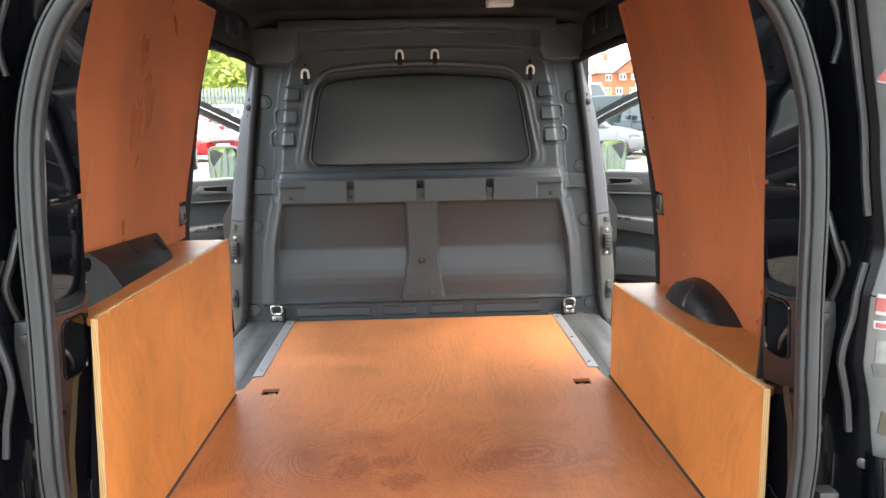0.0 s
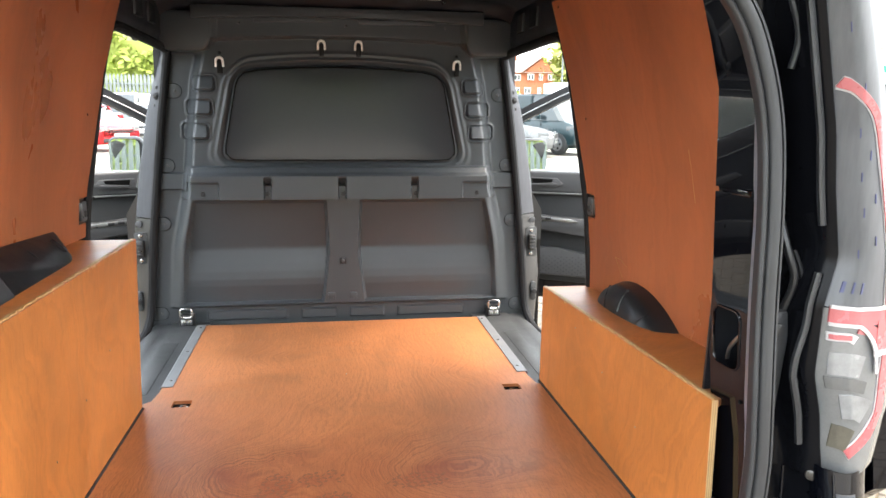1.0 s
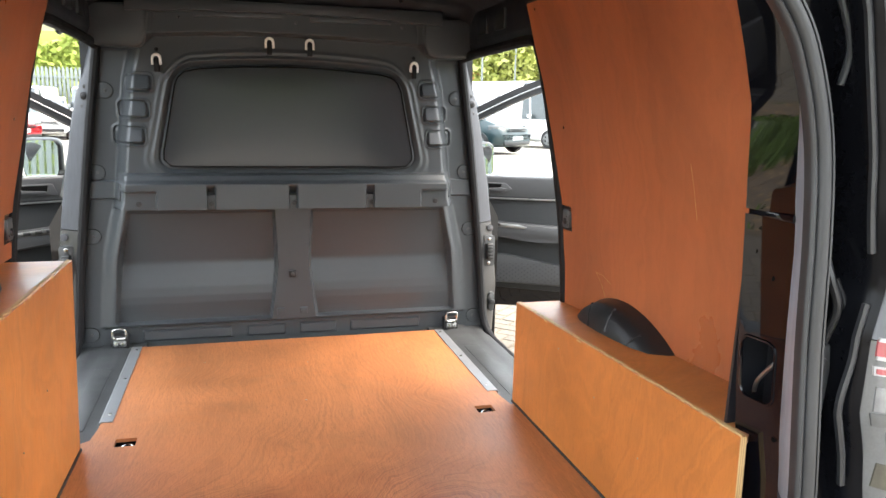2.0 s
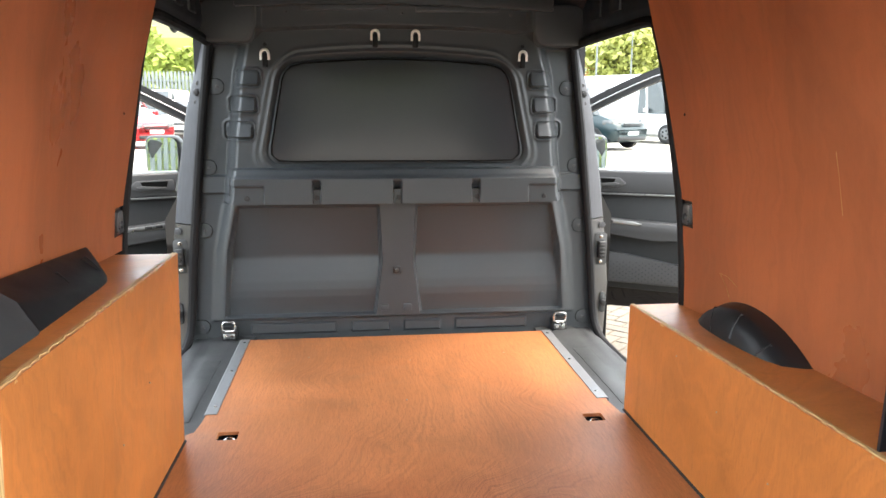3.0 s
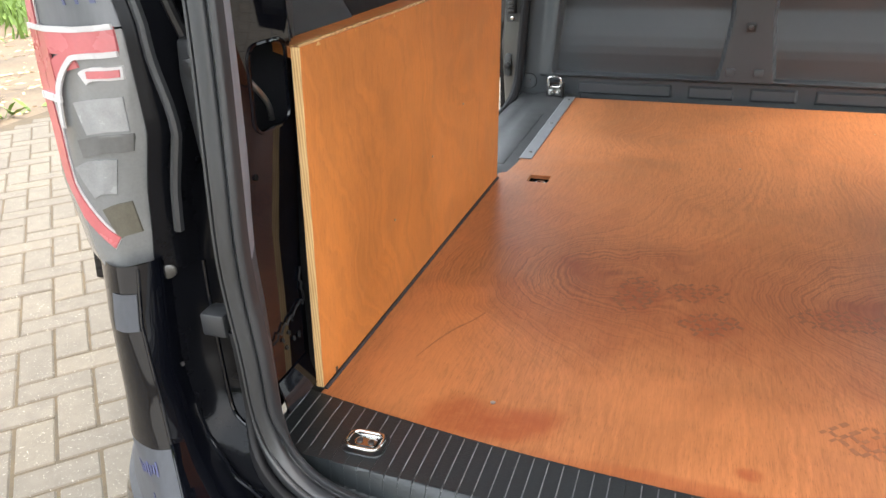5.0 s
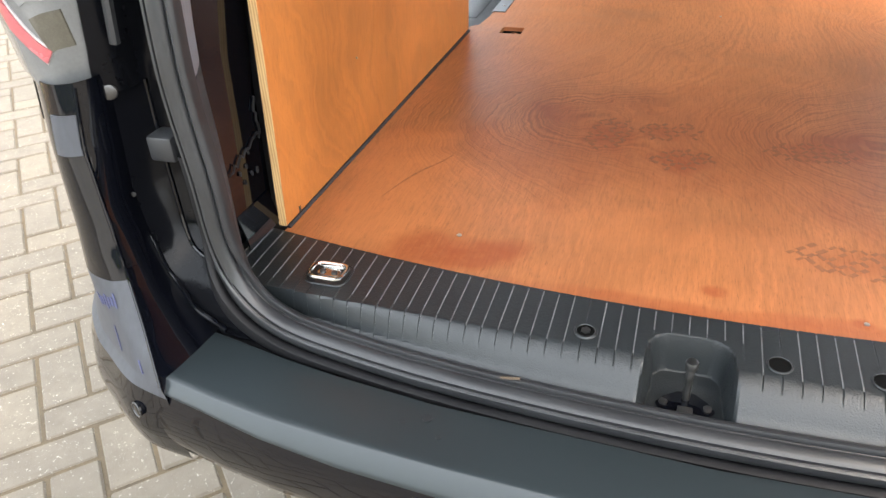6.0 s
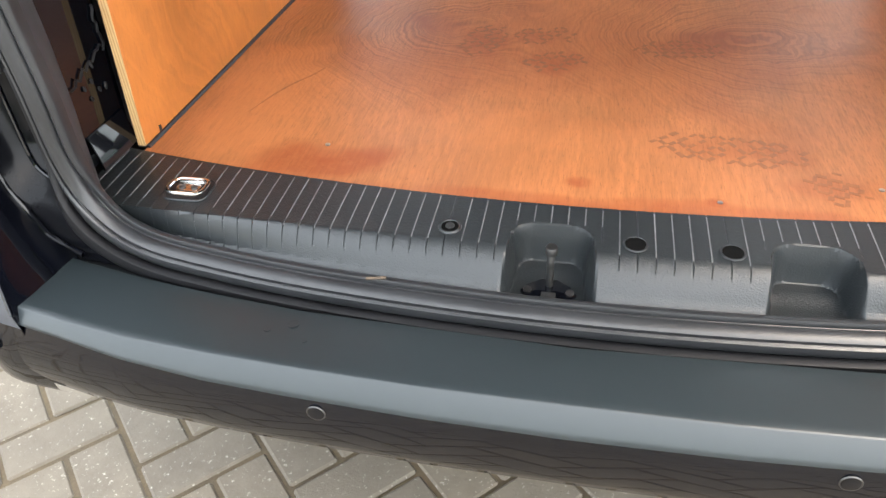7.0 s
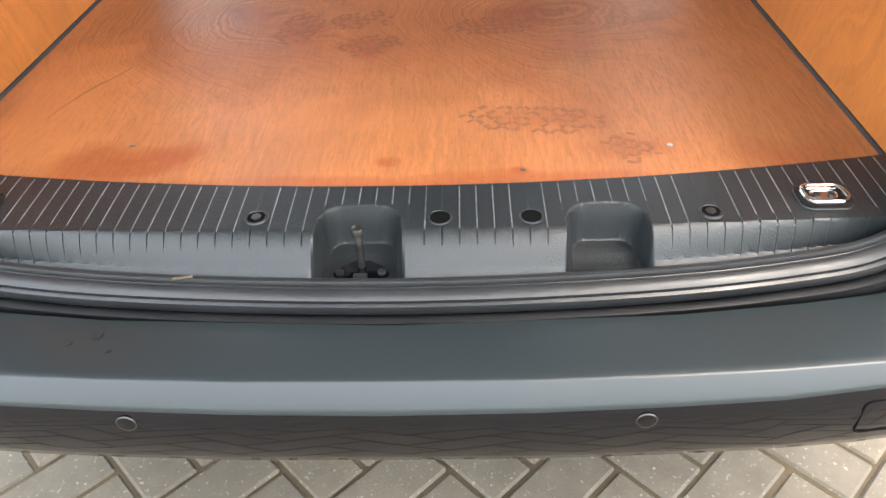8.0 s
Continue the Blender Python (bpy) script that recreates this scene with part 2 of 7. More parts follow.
def film_material(name, col, rough):
    """Wrinkled protective film with soft streaks."""
    m, nt, b = nodes_of(name)
    pos = coords(nt, (1, 1, 1))
    n = noise_of(nt, pos, 9, 4, 0.6, 0.5)
    f = noise_of(nt, coords(nt, (90, 90, 9)), 1.4, 4, 0.6)
    c = ramp(nt, n, [(0.3, tuple(v * 0.78 for v in col)), (0.7, col)])
    c = mix(nt, 0.3, c, ramp(nt, f, [(0.35, tuple(v * 0.6 for v in col)), (0.7, tuple(min(1, v * 1.25) for v in col))]))
    link(nt, c, b.inputs["Base Color"])
    b.inputs["Roughness"].default_value = rough
    bump(nt, b, n, 0.25, 0.004)
    return m


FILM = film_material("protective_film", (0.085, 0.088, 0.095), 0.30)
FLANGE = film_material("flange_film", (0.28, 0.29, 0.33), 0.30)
LAMP_BOWL = plain("lamp_bowl", (0.075, 0.070, 0.055), 0.2, var=0.25, scale=25, coat=0.6)
LAMP_SILVER = plain("lamp_silver", (0.165, 0.168, 0.171), 0.22, var=0.28, scale=32, coat=0.7)
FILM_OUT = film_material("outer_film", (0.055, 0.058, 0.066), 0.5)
FILM_OUT.node_tree.nodes["Principled BSDF"].inputs["Specular IOR Level"].default_value = 0.3
FILM_DARK = film_material("thin_film", (0.038, 0.037, 0.036), 0.3)


def mirror_material():
    m, nt, b = nodes_of("mirror_glass")
    b.inputs["Base Color"].default_value = (0.85, 0.87, 0.86, 1)
    b.inputs["Metallic"].default_value = 1.0
    b.inputs["Roughness"].default_value = 0.02
    return m


def glass_material(name, tint, rough=0.0):
    m, nt, b = nodes_of(name)
    b.inputs["Base Color"].default_value = (*tint, 1)
    b.inputs["Transmission Weight"].default_value = 1.0
    b.inputs["Roughness"].default_value = rough
    b.inputs["IOR"].default_value = 1.05
    return m


MIRROR = mirror_material()
GLASS = glass_material("window_glass", (0.93, 0.96, 0.95))
CAR_GLASS = plain("car_glass", (0.03, 0.04, 0.045), 0.06, var=0.1, coat=0.6)


def paving_material(name, col):
    m, nt, b = nodes_of(name)
    pos = coords(nt, (1, 1, 1))
    info = nt.nodes.new("ShaderNodeObjectInfo")
    geo = nt.nodes.new("ShaderNodeNewGeometry")
    rnd = nt.nodes.new("ShaderNodeMath")
    rnd.operation = "ADD"
    link(nt, info.outputs["Random"], rnd.inputs[0])
    link(nt, geo.outputs["Random Per Island"], rnd.inputs[1])
    fr = nt.nodes.new("ShaderNodeMath")
    fr.operation = "FRACT"
    link(nt, rnd.outputs[0], fr.inputs[0])
    c = ramp(nt, fr.outputs[0], [(0.0, tuple(v * 0.78 for v in col)), (0.5, col), (1.0, (col[0] * 1.16, col[1] * 1.13, col[2] * 1.05))])
    mott = noise_of(nt, pos, 17.0, 5, 0.65)
    c = mix(nt, 0.55, c, ramp(nt, mott, [(0.32, tuple(v * 0.74 for v in col)), (0.5, col), (0.68, tuple(v * 1.22 for v in col))]))
    sp = noise_of(nt, pos, 130, 3, 0.7)
    c = mix(nt, ramp(nt, sp, [(0.62, (0, 0, 0)), (0.70, (0.42, 0.42, 0.42))]), c, (0.55, 0.52, 0.46))
    c = mix(nt, ramp(nt, sp, [(0.28, (0.5, 0.5, 0.5)), (0.36, (0, 0, 0))]), c, tuple(v * 0.6 for v in col))
    st = noise_of(nt, pos, 2.3, 5, 0.6)
    c = mix(nt, ramp(nt, st, [(0.45, (0, 0, 0)), (0.7, (0.5, 0.5, 0.5))]), c, tuple(v * 0.72 for v in col))
    link(nt, c, b.inputs["Base Color"])
    b.inputs["Roughness"].default_value = 0.85
    bump(nt, b, noise_of(nt, pos, 220, 4, 0.7), 0.5, 0.002)
    return m


PAVER = paving_material("concrete_paver", (0.121, 0.103, 0.079))
SAND = plain("joint_sand", (0.070, 0.052, 0.030), 0.95, var=0.4, scale=9, grain=0.6, grain_scale=400)
YARD = plain("yard_concrete", (0.33, 0.31, 0.275), 0.9, var=0.15, scale=0.4, grain=0.4, grain_scale=60)
DIRT = plain("bare_soil", (0.125, 0.092, 0.06), 0.95, var=0.45, scale=2.2, grain=0.8, grain_scale=70)
GRASS = plain("grass_blade", (0.10, 0.17, 0.03), 0.7, var=0.5, scale=1.5)
LEAF = plain("leaf_green", (0.30, 0.33, 0.085), 0.7, var=0.40, scale=0.9)
HEDGE = plain("hedge_leaf", (0.26, 0.32, 0.06), 0.7, var=0.35, scale=0.8)
HILL = plain("hill_field", (0.115, 0.115, 0.048), 0.9, var=0.35, scale=0.09)
BARK = plain("bark", (0.09, 0.065, 0.045), 0.9, var=0.3, scale=8, grain=0.8, grain_scale=60)
FENCE = plain("galvanised_fence", (0.15, 0.17, 0.165), 0.5, metal=0.2, var=0.12, scale=3)
BRICK = plain("red_brick", (0.36, 0.12, 0.06), 0.9, var=0.35, scale=3, grain=0.5, grain_scale=30)
TILE = plain("roof_tile", (0.30, 0.22, 0.19), 0.85, var=0.25, scale=2, grain=0.4, grain_scale=20)
DOOR_GREY = plain("door_card", (0.043, 0.044, 0.046), 0.5, var=0.08, scale=5, grain=0.25, grain_scale=500)
DOOR_DARK = plain("door_card_dark", (0.013, 0.014, 0.015), 0.55, var=0.12, scale=5, grain=0.25, grain_scale=500)
TYRE = plain("tyre_rubber", (0.018, 0.018, 0.019), 0.75, var=0.2, scale=9)


def car_paint(name, col):
    return plain(name, col, 0.30, var=0.05, scale=2, coat=0.25, rvar=0.04)


WHITE_CAR = car_paint("white_car_paint", (0.60, 0.61, 0.62))
SILVER_CAR = car_paint("silver_car_paint", (0.13, 0.135, 0.14))
BLUE_CAR = car_paint("blue_car_paint", (0.012, 0.06, 0.30))
RED_CAR = car_paint("red_car_paint", (0.42, 0.006, 0.010))
TEAL_CAR = car_paint("dark_teal_paint", (0.010, 0.026, 0.031))
GREEN_SIGN = plain("green_vinyl", (0.03, 0.32, 0.17), 0.4, var=0.08)

# ---- mesh helpers ----
def mk():
    return bmesh.new()


def part(name, bm, material, parent=None, label="", sharp=0.6):
    """Links a bmesh as one mesh object, under a thing or a part."""
    bmesh.ops.recalc_face_normals(bm, faces=bm.faces)
    for f in bm.faces:
        f.smooth = True
    for e in bm.edges:
        if len(e.link_faces) == 2 and e.calc_face_angle(0) > sharp:
            e.smooth = False
    if SETTLE[0]:
        for v in bm.verts:
            v.co = settle(v.co)
    me = bpy.data.meshes.new(name)
    bm.to_mesh(me)
    bm.free()
    me.materials.append(material)
    ob = new(name, me)
    if parent is not None:
        ob.parent = parent
        shift = parent.location if parent.type == "EMPTY" else Vector((0, 0, 0))
        ob.matrix_parent_inverse = Matrix.Translation(-shift)
    if label:
        ob["label"] = label
    return ob


SETTLE = [False]


def settle(v):
    """Draws the rear end in a little at sill height and out a little above it, where it tapers."""
    wy = 1 - sstep(0.30, 1.10, v.y)
    a = 1 - sstep(0.62, 0.90, v.z)
    lo = (v.x * 0.966, interp([(-0.12, -0.110), (0.0, 0.004), (0.08, 0.081), (0.27, 0.27)], v.y), 0.6 + (v.z - 0.6) * 0.965)
    hi = (v.x * 1.013, v.y - 0.005, v.z + 0.003)
    return v.lerp(Vector(hi).lerp(Vector(lo), a), wy)


def thing(name, at, label, category, group="", kind=""):
    ob = new(name)
    ob.location = at
    ob.empty_display_size = 0.1
    return tagged(ob, label, category, group, kind)


def box(bm, x0, x1, y0, y1, z0, z1, bev=0.0, seg=2):
    vs = [bm.verts.new((x, y, z)) for x in (x0, x1) for y in (y0, y1) for z in (z0, z1)]
    fs = [bm.faces.new([vs[i] for i in q]) for q in ((0, 1, 3, 2), (4, 6, 7, 5), (0, 4, 5, 1), (2, 3, 7, 6), (0, 2, 6, 4), (1, 5, 7, 3))]
    if bev:
        es = list({e for f in fs for e in f.edges})
        bmesh.ops.bevel(bm, geom=es, offset=bev, segments=seg, affect="EDGES", profile=0.5, clamp_overlap=True)


def prism(bm, pts, plane, a, b, bev=0.0, seg=2):
    """A polygon in xy, xz or yz, pushed along the third axis from a to b."""
    put = {"xy": lambda p, c: (p[0], p[1], c), "xz": lambda p, c: (p[0], c, p[1]), "yz": lambda p, c: (c, p[0], p[1])}[plane]
    lo = [bm.verts.new(put(p, a)) for p in pts]
    hi = [bm.verts.new(put(p, b)) for p in pts]
    fs = [bm.faces.new(lo), bm.faces.new(list(reversed(hi)))]
    n = len(pts)
    for i in range(n):
        fs.append(bm.faces.new((lo[i], hi[i], hi[(i + 1) % n], lo[(i + 1) % n])))
    if bev:
        es = list({e for f in fs for e in f.edges})
        bmesh.ops.bevel(bm, geom=es, offset=bev, segments=seg, affect="EDGES", profile=0.5, clamp_overlap=True)


def cyl(bm, p, d, r, h, n=20, r2=None, bev=0.0):
    """A cylinder or cone from p along d."""
    m = Matrix.Translation(p) @ Vector(d).to_track_quat("Z", "Y").to_matrix().to_4x4() @ Matrix.Translation((0, 0, h / 2))
    out = bmesh.ops.create_cone(bm, cap_ends=True, segments=n, radius1=r, radius2=r if r2 is None else r2, depth=h, matrix=m)
    if bev:
        es = [e for e in {e for v in out["verts"] for e in v.link_edges} if e.is_manifold and e.calc_face_angle(0) > 1.0]
        bmesh.ops.bevel(bm, geom=es, offset=bev, segments=2, affect="EDGES", profile=0.5)


def ball(bm, p, r, sx=1, sy=1, sz=1, n=12):
    bmesh.ops.create_uvsphere(bm, u_segments=n, v_segments=n // 2 + 2, radius=r, matrix=Matrix.Translation(p) @ Matrix.Diagonal((sx, sy, sz, 1)))


def smooth_path(pts, per=6, closed=False):
    """A curve through the points."""
    pts = [Vector(p) for p in pts]
    n = len(pts)
    out = []
    for i in range(n if closed else n - 1):
        g = lambda k: pts[k % n] if closed else pts[max(0, min(n - 1, k))]
        a, b, c, d = g(i - 1), g(i), g(i + 1), g(i + 2)
        for k in range(per):
            t = k / per
            out.append(0.5 * (2 * b + (c - a) * t + (2 * a - 5 * b + 4 * c - d) * t * t + (3 * b - a - 3 * c + d) * t ** 3))
    if not closed:
        out.append(pts[-1])
    return out


def sweep(bm, path, prof, outward, closed=False, cap=True):
    """Carries a profile (n, b) along a path: n points outward, b to the rear of the van or as given by the function."""
    rings = []
    n = len(path)
    for i, p in enumerate(path):
        q, r = (path[(i + 1) % n], path[i - 1]) if closed else (path[min(n - 1, i + 1)], path[max(0, i - 1)])
        t = (q - r).normalized()
        o = outward(p)
        o = (o - t * o.dot(t)).normalized()
        b = t.cross(o).normalized()
        if b.y > 0.2 or (abs(b.y) <= 0.2 and b.z < 0):
            b = -b
        rings.append([bm.verts.new(p + o * u + b * v) for u, v in prof])
    m = len(prof)
    for i in range(n if closed else n - 1):
        a, c = rings[i], rings[(i + 1) % n]
        for k in range(m):
            bm.faces.new((a[k], a[(k + 1) % m], c[(k + 1) % m], c[k]))
    if cap and not closed:
        bm.faces.new(rings[0])
        bm.faces.new(list(reversed(rings[-1])))


def tube(bm, path, r, n=8, closed=False):
    path = [Vector(p) for p in path]
    rings, m, up = [], len(path), None
    for i, p in enumerate(path):
        q, s = (path[(i + 1) % m], path[i - 1]) if closed else (path[min(m - 1, i + 1)], path[max(0, i - 1)])
        t = (q - s).normalized()
        if up is None:
            up = t.orthogonal().normalized()
        up = (up - t * up.dot(t)).normalized()
        w = t.cross(up)
        rings.append([bm.verts.new(p + r * (math.cos(2 * math.pi * k / n) * up + math.sin(2 * math.pi * k / n) * w)) for k in range(n)])
    for i in range(m if closed else m - 1):
        a, c = rings[i], rings[(i + 1) % m]
        off = 0
        if closed and i == m - 1:
            off = min(range(n), key=lambda k: (a[0].co - c[k].co).length)
        for k in range(n):
            bm.faces.new((a[k], a[(k + 1) % n], c[(k + 1 + off) % n], c[(k + off) % n]))
    if not closed:
        bm.faces.new(rings[0])
        bm.faces.new(list(reversed(rings[-1])))


def surf(bm, us, vs, fn, keep=None):
    """A sheet of quads over two lists of parameters."""
    g = [[bm.verts.new(fn(u, v)) for u in us] for v in vs]
    for j in range(len(vs) - 1):
        for i in range(len(us) - 1):
            if keep is None or keep(0.5 * (us[i] + us[i + 1]), 0.5 * (vs[j] + vs[j + 1])):
                bm.faces.new((g[j][i], g[j][i + 1], g[j + 1][i + 1], g[j + 1][i]))
    return g


def thicken(bm, vec):
    """Gives an open sheet a back, pushed by vec."""
    old = list(bm.faces)
    rim = [e for e in bm.edges if len(e.link_faces) == 1]
    mp = {v: bm.verts.new(v.co + Vector(vec)) for v in list(bm.verts)}
    for f in old:
        bm.faces.new([mp[v] for v in reversed(f.verts)])
    for e in rim:
        a, b = e.verts
        bm.faces.new((a, b, mp[b], mp[a]))


def rrect(cx, cy, w, h, r, n=5):
    """A rounded rectangle as a list of points."""
    out = []
    for sx, sy, a0 in ((1, 1, 0), (-1, 1, 90), (-1, -1, 180), (1, -1, 270)):
        for k in range(n + 1):
            a = radians(a0 + 90 * k / n)
            out.append((cx + sx * (w / 2 - r) + r * math.cos(a), cy + sy * (h / 2 - r) + r * math.sin(a)))
    return out


def plate(bm, outer, holes, put, back=None):
    """A flat plate with holes: outlines in the plane, laid into space by put; back pushes a second face."""
    es = []
    for loop in [outer] + holes:
        vs = [bm.verts.new((p[0], p[1], 0)) for p in loop]
        for i in range(len(vs)):
            es.append(bm.edges.new((vs[i], vs[(i + 1) % len(vs)])))
    bmesh.ops.triangle_fill(bm, use_beauty=True, use_dissolve=False, edges=es, normal=(0, 0, 1))
    for v in bm.verts:
        v.co = Vector(put(v.co.x, v.co.y))
    if back is not None:
        thicken(bm, back)


def interp(tab, v):
    return float(np.interp(v, [a for a, _ in tab], [b for _, b in tab]))


def sstep(a, b, v):
    t = min(1.0, max(0.0, (v - a) / (b - a)))
    return t * t * (3 - 2 * t)


def lin(a, b, n):
    return [a + (b - a) * i / (n - 1) for i in range(n)]


SIDES = (-1, 1)

# ---- the van: shell ----
van = thing("van", (0, 0.9, 0.0), "black panel van, rear and side doors open, on block paving", "van")

XB = [(0.56, 0.632), (0.66, 0.622), (0.9, 0.60), (1.05, 0.567), (1.1, 0.55), (1.3, 0.532), (1.5, 0.507), (1.58, 0.488), (1.72, 0.47)]
YC = [(0.56, 1.945), (0.653, 1.945), (0.663, 1.922), (1.068, 1.902), (1.077, 1.801), (1.160, 1.803), (1.170, 1.822), (1.186, 1.832), (1.190, 1.858), (1.58, 1.868), (1.72, 1.874)]
EDGE_X = [(0.56, 0.712), (0.594, 0.706), (0.92, 0.684), (1.30, 0.640), (1.56, 0.598), (1.60, 0.60), (1.72, 0.60)]
SCREW_X = (-0.489, -0.266, 0.0, 0.262, 0.489)


def inset_distance(ax, z):
    """Distance to the rim of the blanked window: negative inside."""
    half = 0.428 - 0.20 * (z - 1.22)
    top = 1.548 - 0.17 * ax * ax
    u = ax / half * 0.41 - (0.41 - 0.055)
    v = abs(z - (top + 1.203) / 2) / ((top - 1.203) / 2) * 0.172 - (0.172 - 0.055)
    return math.hypot(max(u, 0), max(v, 0)) + min(max(u, v), 0) - 0.055


LOUVRES = ((1.455, 1.500, 0.442, 0.518), (1.371, 1.417, 0.455, 0.543), (1.288, 1.335, 0.469, 0.562))


def bulk_y(x, z):
    """The relief of the moulded bulkhead, seen from the load space."""
    ax = abs(x)
    xb = interp(XB, z)
    body = 1 - sstep(-0.022, 0.030, ax - xb)
    y = 1.935 + (interp(YC, z) - 1.935) * body
    if 1.072 < z < 1.17:
        m = sstep(1.07, 1.076, z) * body
        for cx in (-0.266, -0.004, 0.256):
            m2 = (1 - sstep(0.0115, 0.0140, abs(x - cx)))
            y += m * m2 * (0.012 if z < 1.126 else 0.030 * (1 - sstep(1.126, 1.160, z)))
        y += 0.014 * m * sstep(0.432, 0.438, ax) * (1 - sstep(1.132, 1.138, z))
    if z > 1.188:
        d = inset_distance(ax, z)
        y += -0.005 * math.exp(-((d - 0.017) / 0.008) ** 2) - 0.003 * math.exp(-((d - 0.038) / 0.007) ** 2)
        y += 0.004 * (1 - sstep(0.004, 0.022, d))
        y += 0.005 * math.exp(-(d / 0.0030) ** 2)
        y -= 0.024 * sstep(1.636, 1.648, z + 0.09 * x * x) * (1 - sstep(0.47, 0.5, ax))
        y -= 0.026 * sstep(0.0, 0.02, ax - interp([(1.58, 0.47), (1.62, 0.425), (1.72, 0.415)], z)) * sstep(1.575, 1.60, z)
    if 0.66 < z < 1.068:
        rib = interp([(0.66, 0.077), (0.74, 0.066), (0.86, 0.052), (1.06, 0.060)], z)
        m = sstep(0, 0.012, ax - rib) * sstep(0.0, 0.016, xb - 0.022 - ax) * sstep(0.666, 0.674, z) * (1 - sstep(1.050, 1.063, z))
        y += m * (0.010 + 1.15 * interp([(0.66, 0.016), (0.70, 0.0115), (0.735, 0.0060), (0.760, 0.0062), (0.79, 0.0105), (0.82, 0.0170), (0.868, 0.0285), (0.874, 0.0295), (0.882, 0.0295), (1.05, 0.004)], z))
    for z0, z1, x0, x1 in LOUVRES:
        if z0 - 0.03 < z < z1 + 0.03 and x0 - 0.03 < ax < x1 + 0.03:
            qx, qz = abs(ax - 0.5 * (x0 + x1)) - 0.5 * (x1 - x0) + 0.009, abs(z - 0.5 * (z0 + z1)) - 0.5 * (z1 - z0) + 0.009
            d = math.hypot(max(qx, 0), max(qz, 0)) + min(max(qx, qz), 0) - 0.009
            y += (0.34 * (z - z0) - 0.018 + 0.05 * (ax - x0)) * (1 - sstep(-0.004, 0.0015, d))
            y -= 0.0035 * math.exp(-((d - 0.0085) / 0.0035) ** 2)
            y += 0.003 * math.exp(-((d - 0.0025) / 0.0022) ** 2)
    if z < 0.66:
        m = sstep(0.6, 0.606, z) * (1 - sstep(0.636, 0.641, z))
        k = 0.0
        for x0, x1 in ((-0.515, -0.215), (-0.165, -0.028), (0.02, 0.155), (0.205, 0.47)):
            k = max(k, sstep(x0, x0 + 0.006, x) * (1 - sstep(x1 - 0.006, x1, x)))
        y -= 0.007 * m * k
    if ax > xb:
        y -= 0.012 * sstep(1.098, 1.104, z) * (1 - sstep(1.158, 1.164, z)) * (1 - sstep(0.02, 0.03, ax - interp(EDGE_X, z) + 0.03))
    return y


bm = mk()
zs = lin(0.565, 1.712, 330)
surf(bm, lin(-1, 1, 370), zs, lambda u, z: (u * (interp(EDGE_X, z) + 0.004), bulk_y(u * (interp(EDGE_X, z) + 0.004), z), z))
bulkhead = part("bulkhead", bm, BULK, van, "moulded dark grey plastic bulkhead with blanked window", sharp=0.45)
bm = mk()
box(bm, -0.66, 0.66, 1.965, 1.985, 0.56, 1.72)
part("back_sheet", bm, DARK_IN, bulkhead)

# smooth insert filling the blanked window
bm = mk()
def insert_pt(u, w):
    a = 2 * math.pi * u
    lo, hi = 0.0, 0.6
    for _ in range(26):
        mid = 0.5 * (lo + hi)
        if inset_distance(abs(mid * math.cos(a)), 1.375 + mid * math.sin(a)) < -0.009:
            lo = mid
        else:
            hi = mid
    return (w * lo * math.cos(a), 1.8585 - 0.004 * (1 - w ** 4), 1.375 + w * lo * math.sin(a))
surf(bm, lin(0, 1, 97), [0.002, 0.25, 0.5, 0.75, 0.93, 0.985, 1.0], insert_pt)
blank = part("window_blank", bm, PANEL, bulkhead, "smooth dark insert panel", sharp=1.0)
bm = mk()
tube(bm, [(p[0], 1.8570, p[2]) for p in (insert_pt(u, 1.0) for u in lin(0, 1, 97)[:-1])], 0.0022, 6, True)
part("insert_groove", bm, HOLE, blank)

for x in SCREW_X:
    bm = mk()
    y = bulk_y(x, 1.096)
    cyl(bm, (x, y + 0.003, 1.096), (0, -1, 0), 0.0085, 0.006, 16, bev=0.0015)
    cyl(bm, (x, y - 0.002, 1.096), (0, -1, 0), 0.0035, 0.0025, 6)
    part("screw", bm, BLACK_PL, bulkhead)

for s in SIDES:
    for z in (1.452, 1.188, 0.975, 0.637):
        bm = mk()
        ex = interp(EDGE_X, z)
        pts = [(s * (ex + 0.002), z - 0.024)] + [(s * (ex - 0.030 - 0.022 * math.cos(radians(a))), z + 0.024 * math.sin(radians(a))) for a in range(-90, 91, 18)] + [(s * (ex + 0.002), z + 0.024)]
        y = 1.934
        prism(bm, pts, "xz", y - 0.0045, y + 0.004, 0.0015)
        tab = part("fixing_tab", bm, BULK, bulkhead)
        bm = mk()
        tube(bm, [(px, y - 0.0008, pz) for px, pz in pts], 0.0016, 6)
        part("tab_groove", bm, HOLE, tab)
        bm = mk()
        cyl(bm, (s * (ex - 0.030), y - 0.0035, z), (0, -1, 0), 0.0055, 0.003, 14, bev=0.001)
        part("bolt_head", bm, SCREW, tab)

# square bolt in the middle rib, and two small feet
bm = mk()
y = bulk_y(0, 0.83)
box(bm, -0.017, 0.009, y - 0.006, y + 0.004, 0.817, 0.843, 0.002)
clip = part("square_clip", bm, BLACK_PL, bulkhead)
bm = mk()
cyl(bm, (-0.004, y - 0.006, 0.83), (0, -1, 0), 0.007, 0.004, 12, bev=0.001)
part("bolt_head", bm, SCREW, clip)
for x in (-0.047, 0.034):
    bm = mk()
    y = bulk_y(x, 0.693)
    box(bm, x - 0.014, x + 0.014, y - 0.007, y + 0.004, 0.683, 0.705, 0.002)
    part("foot_block", bm, BULK, bulkhead)

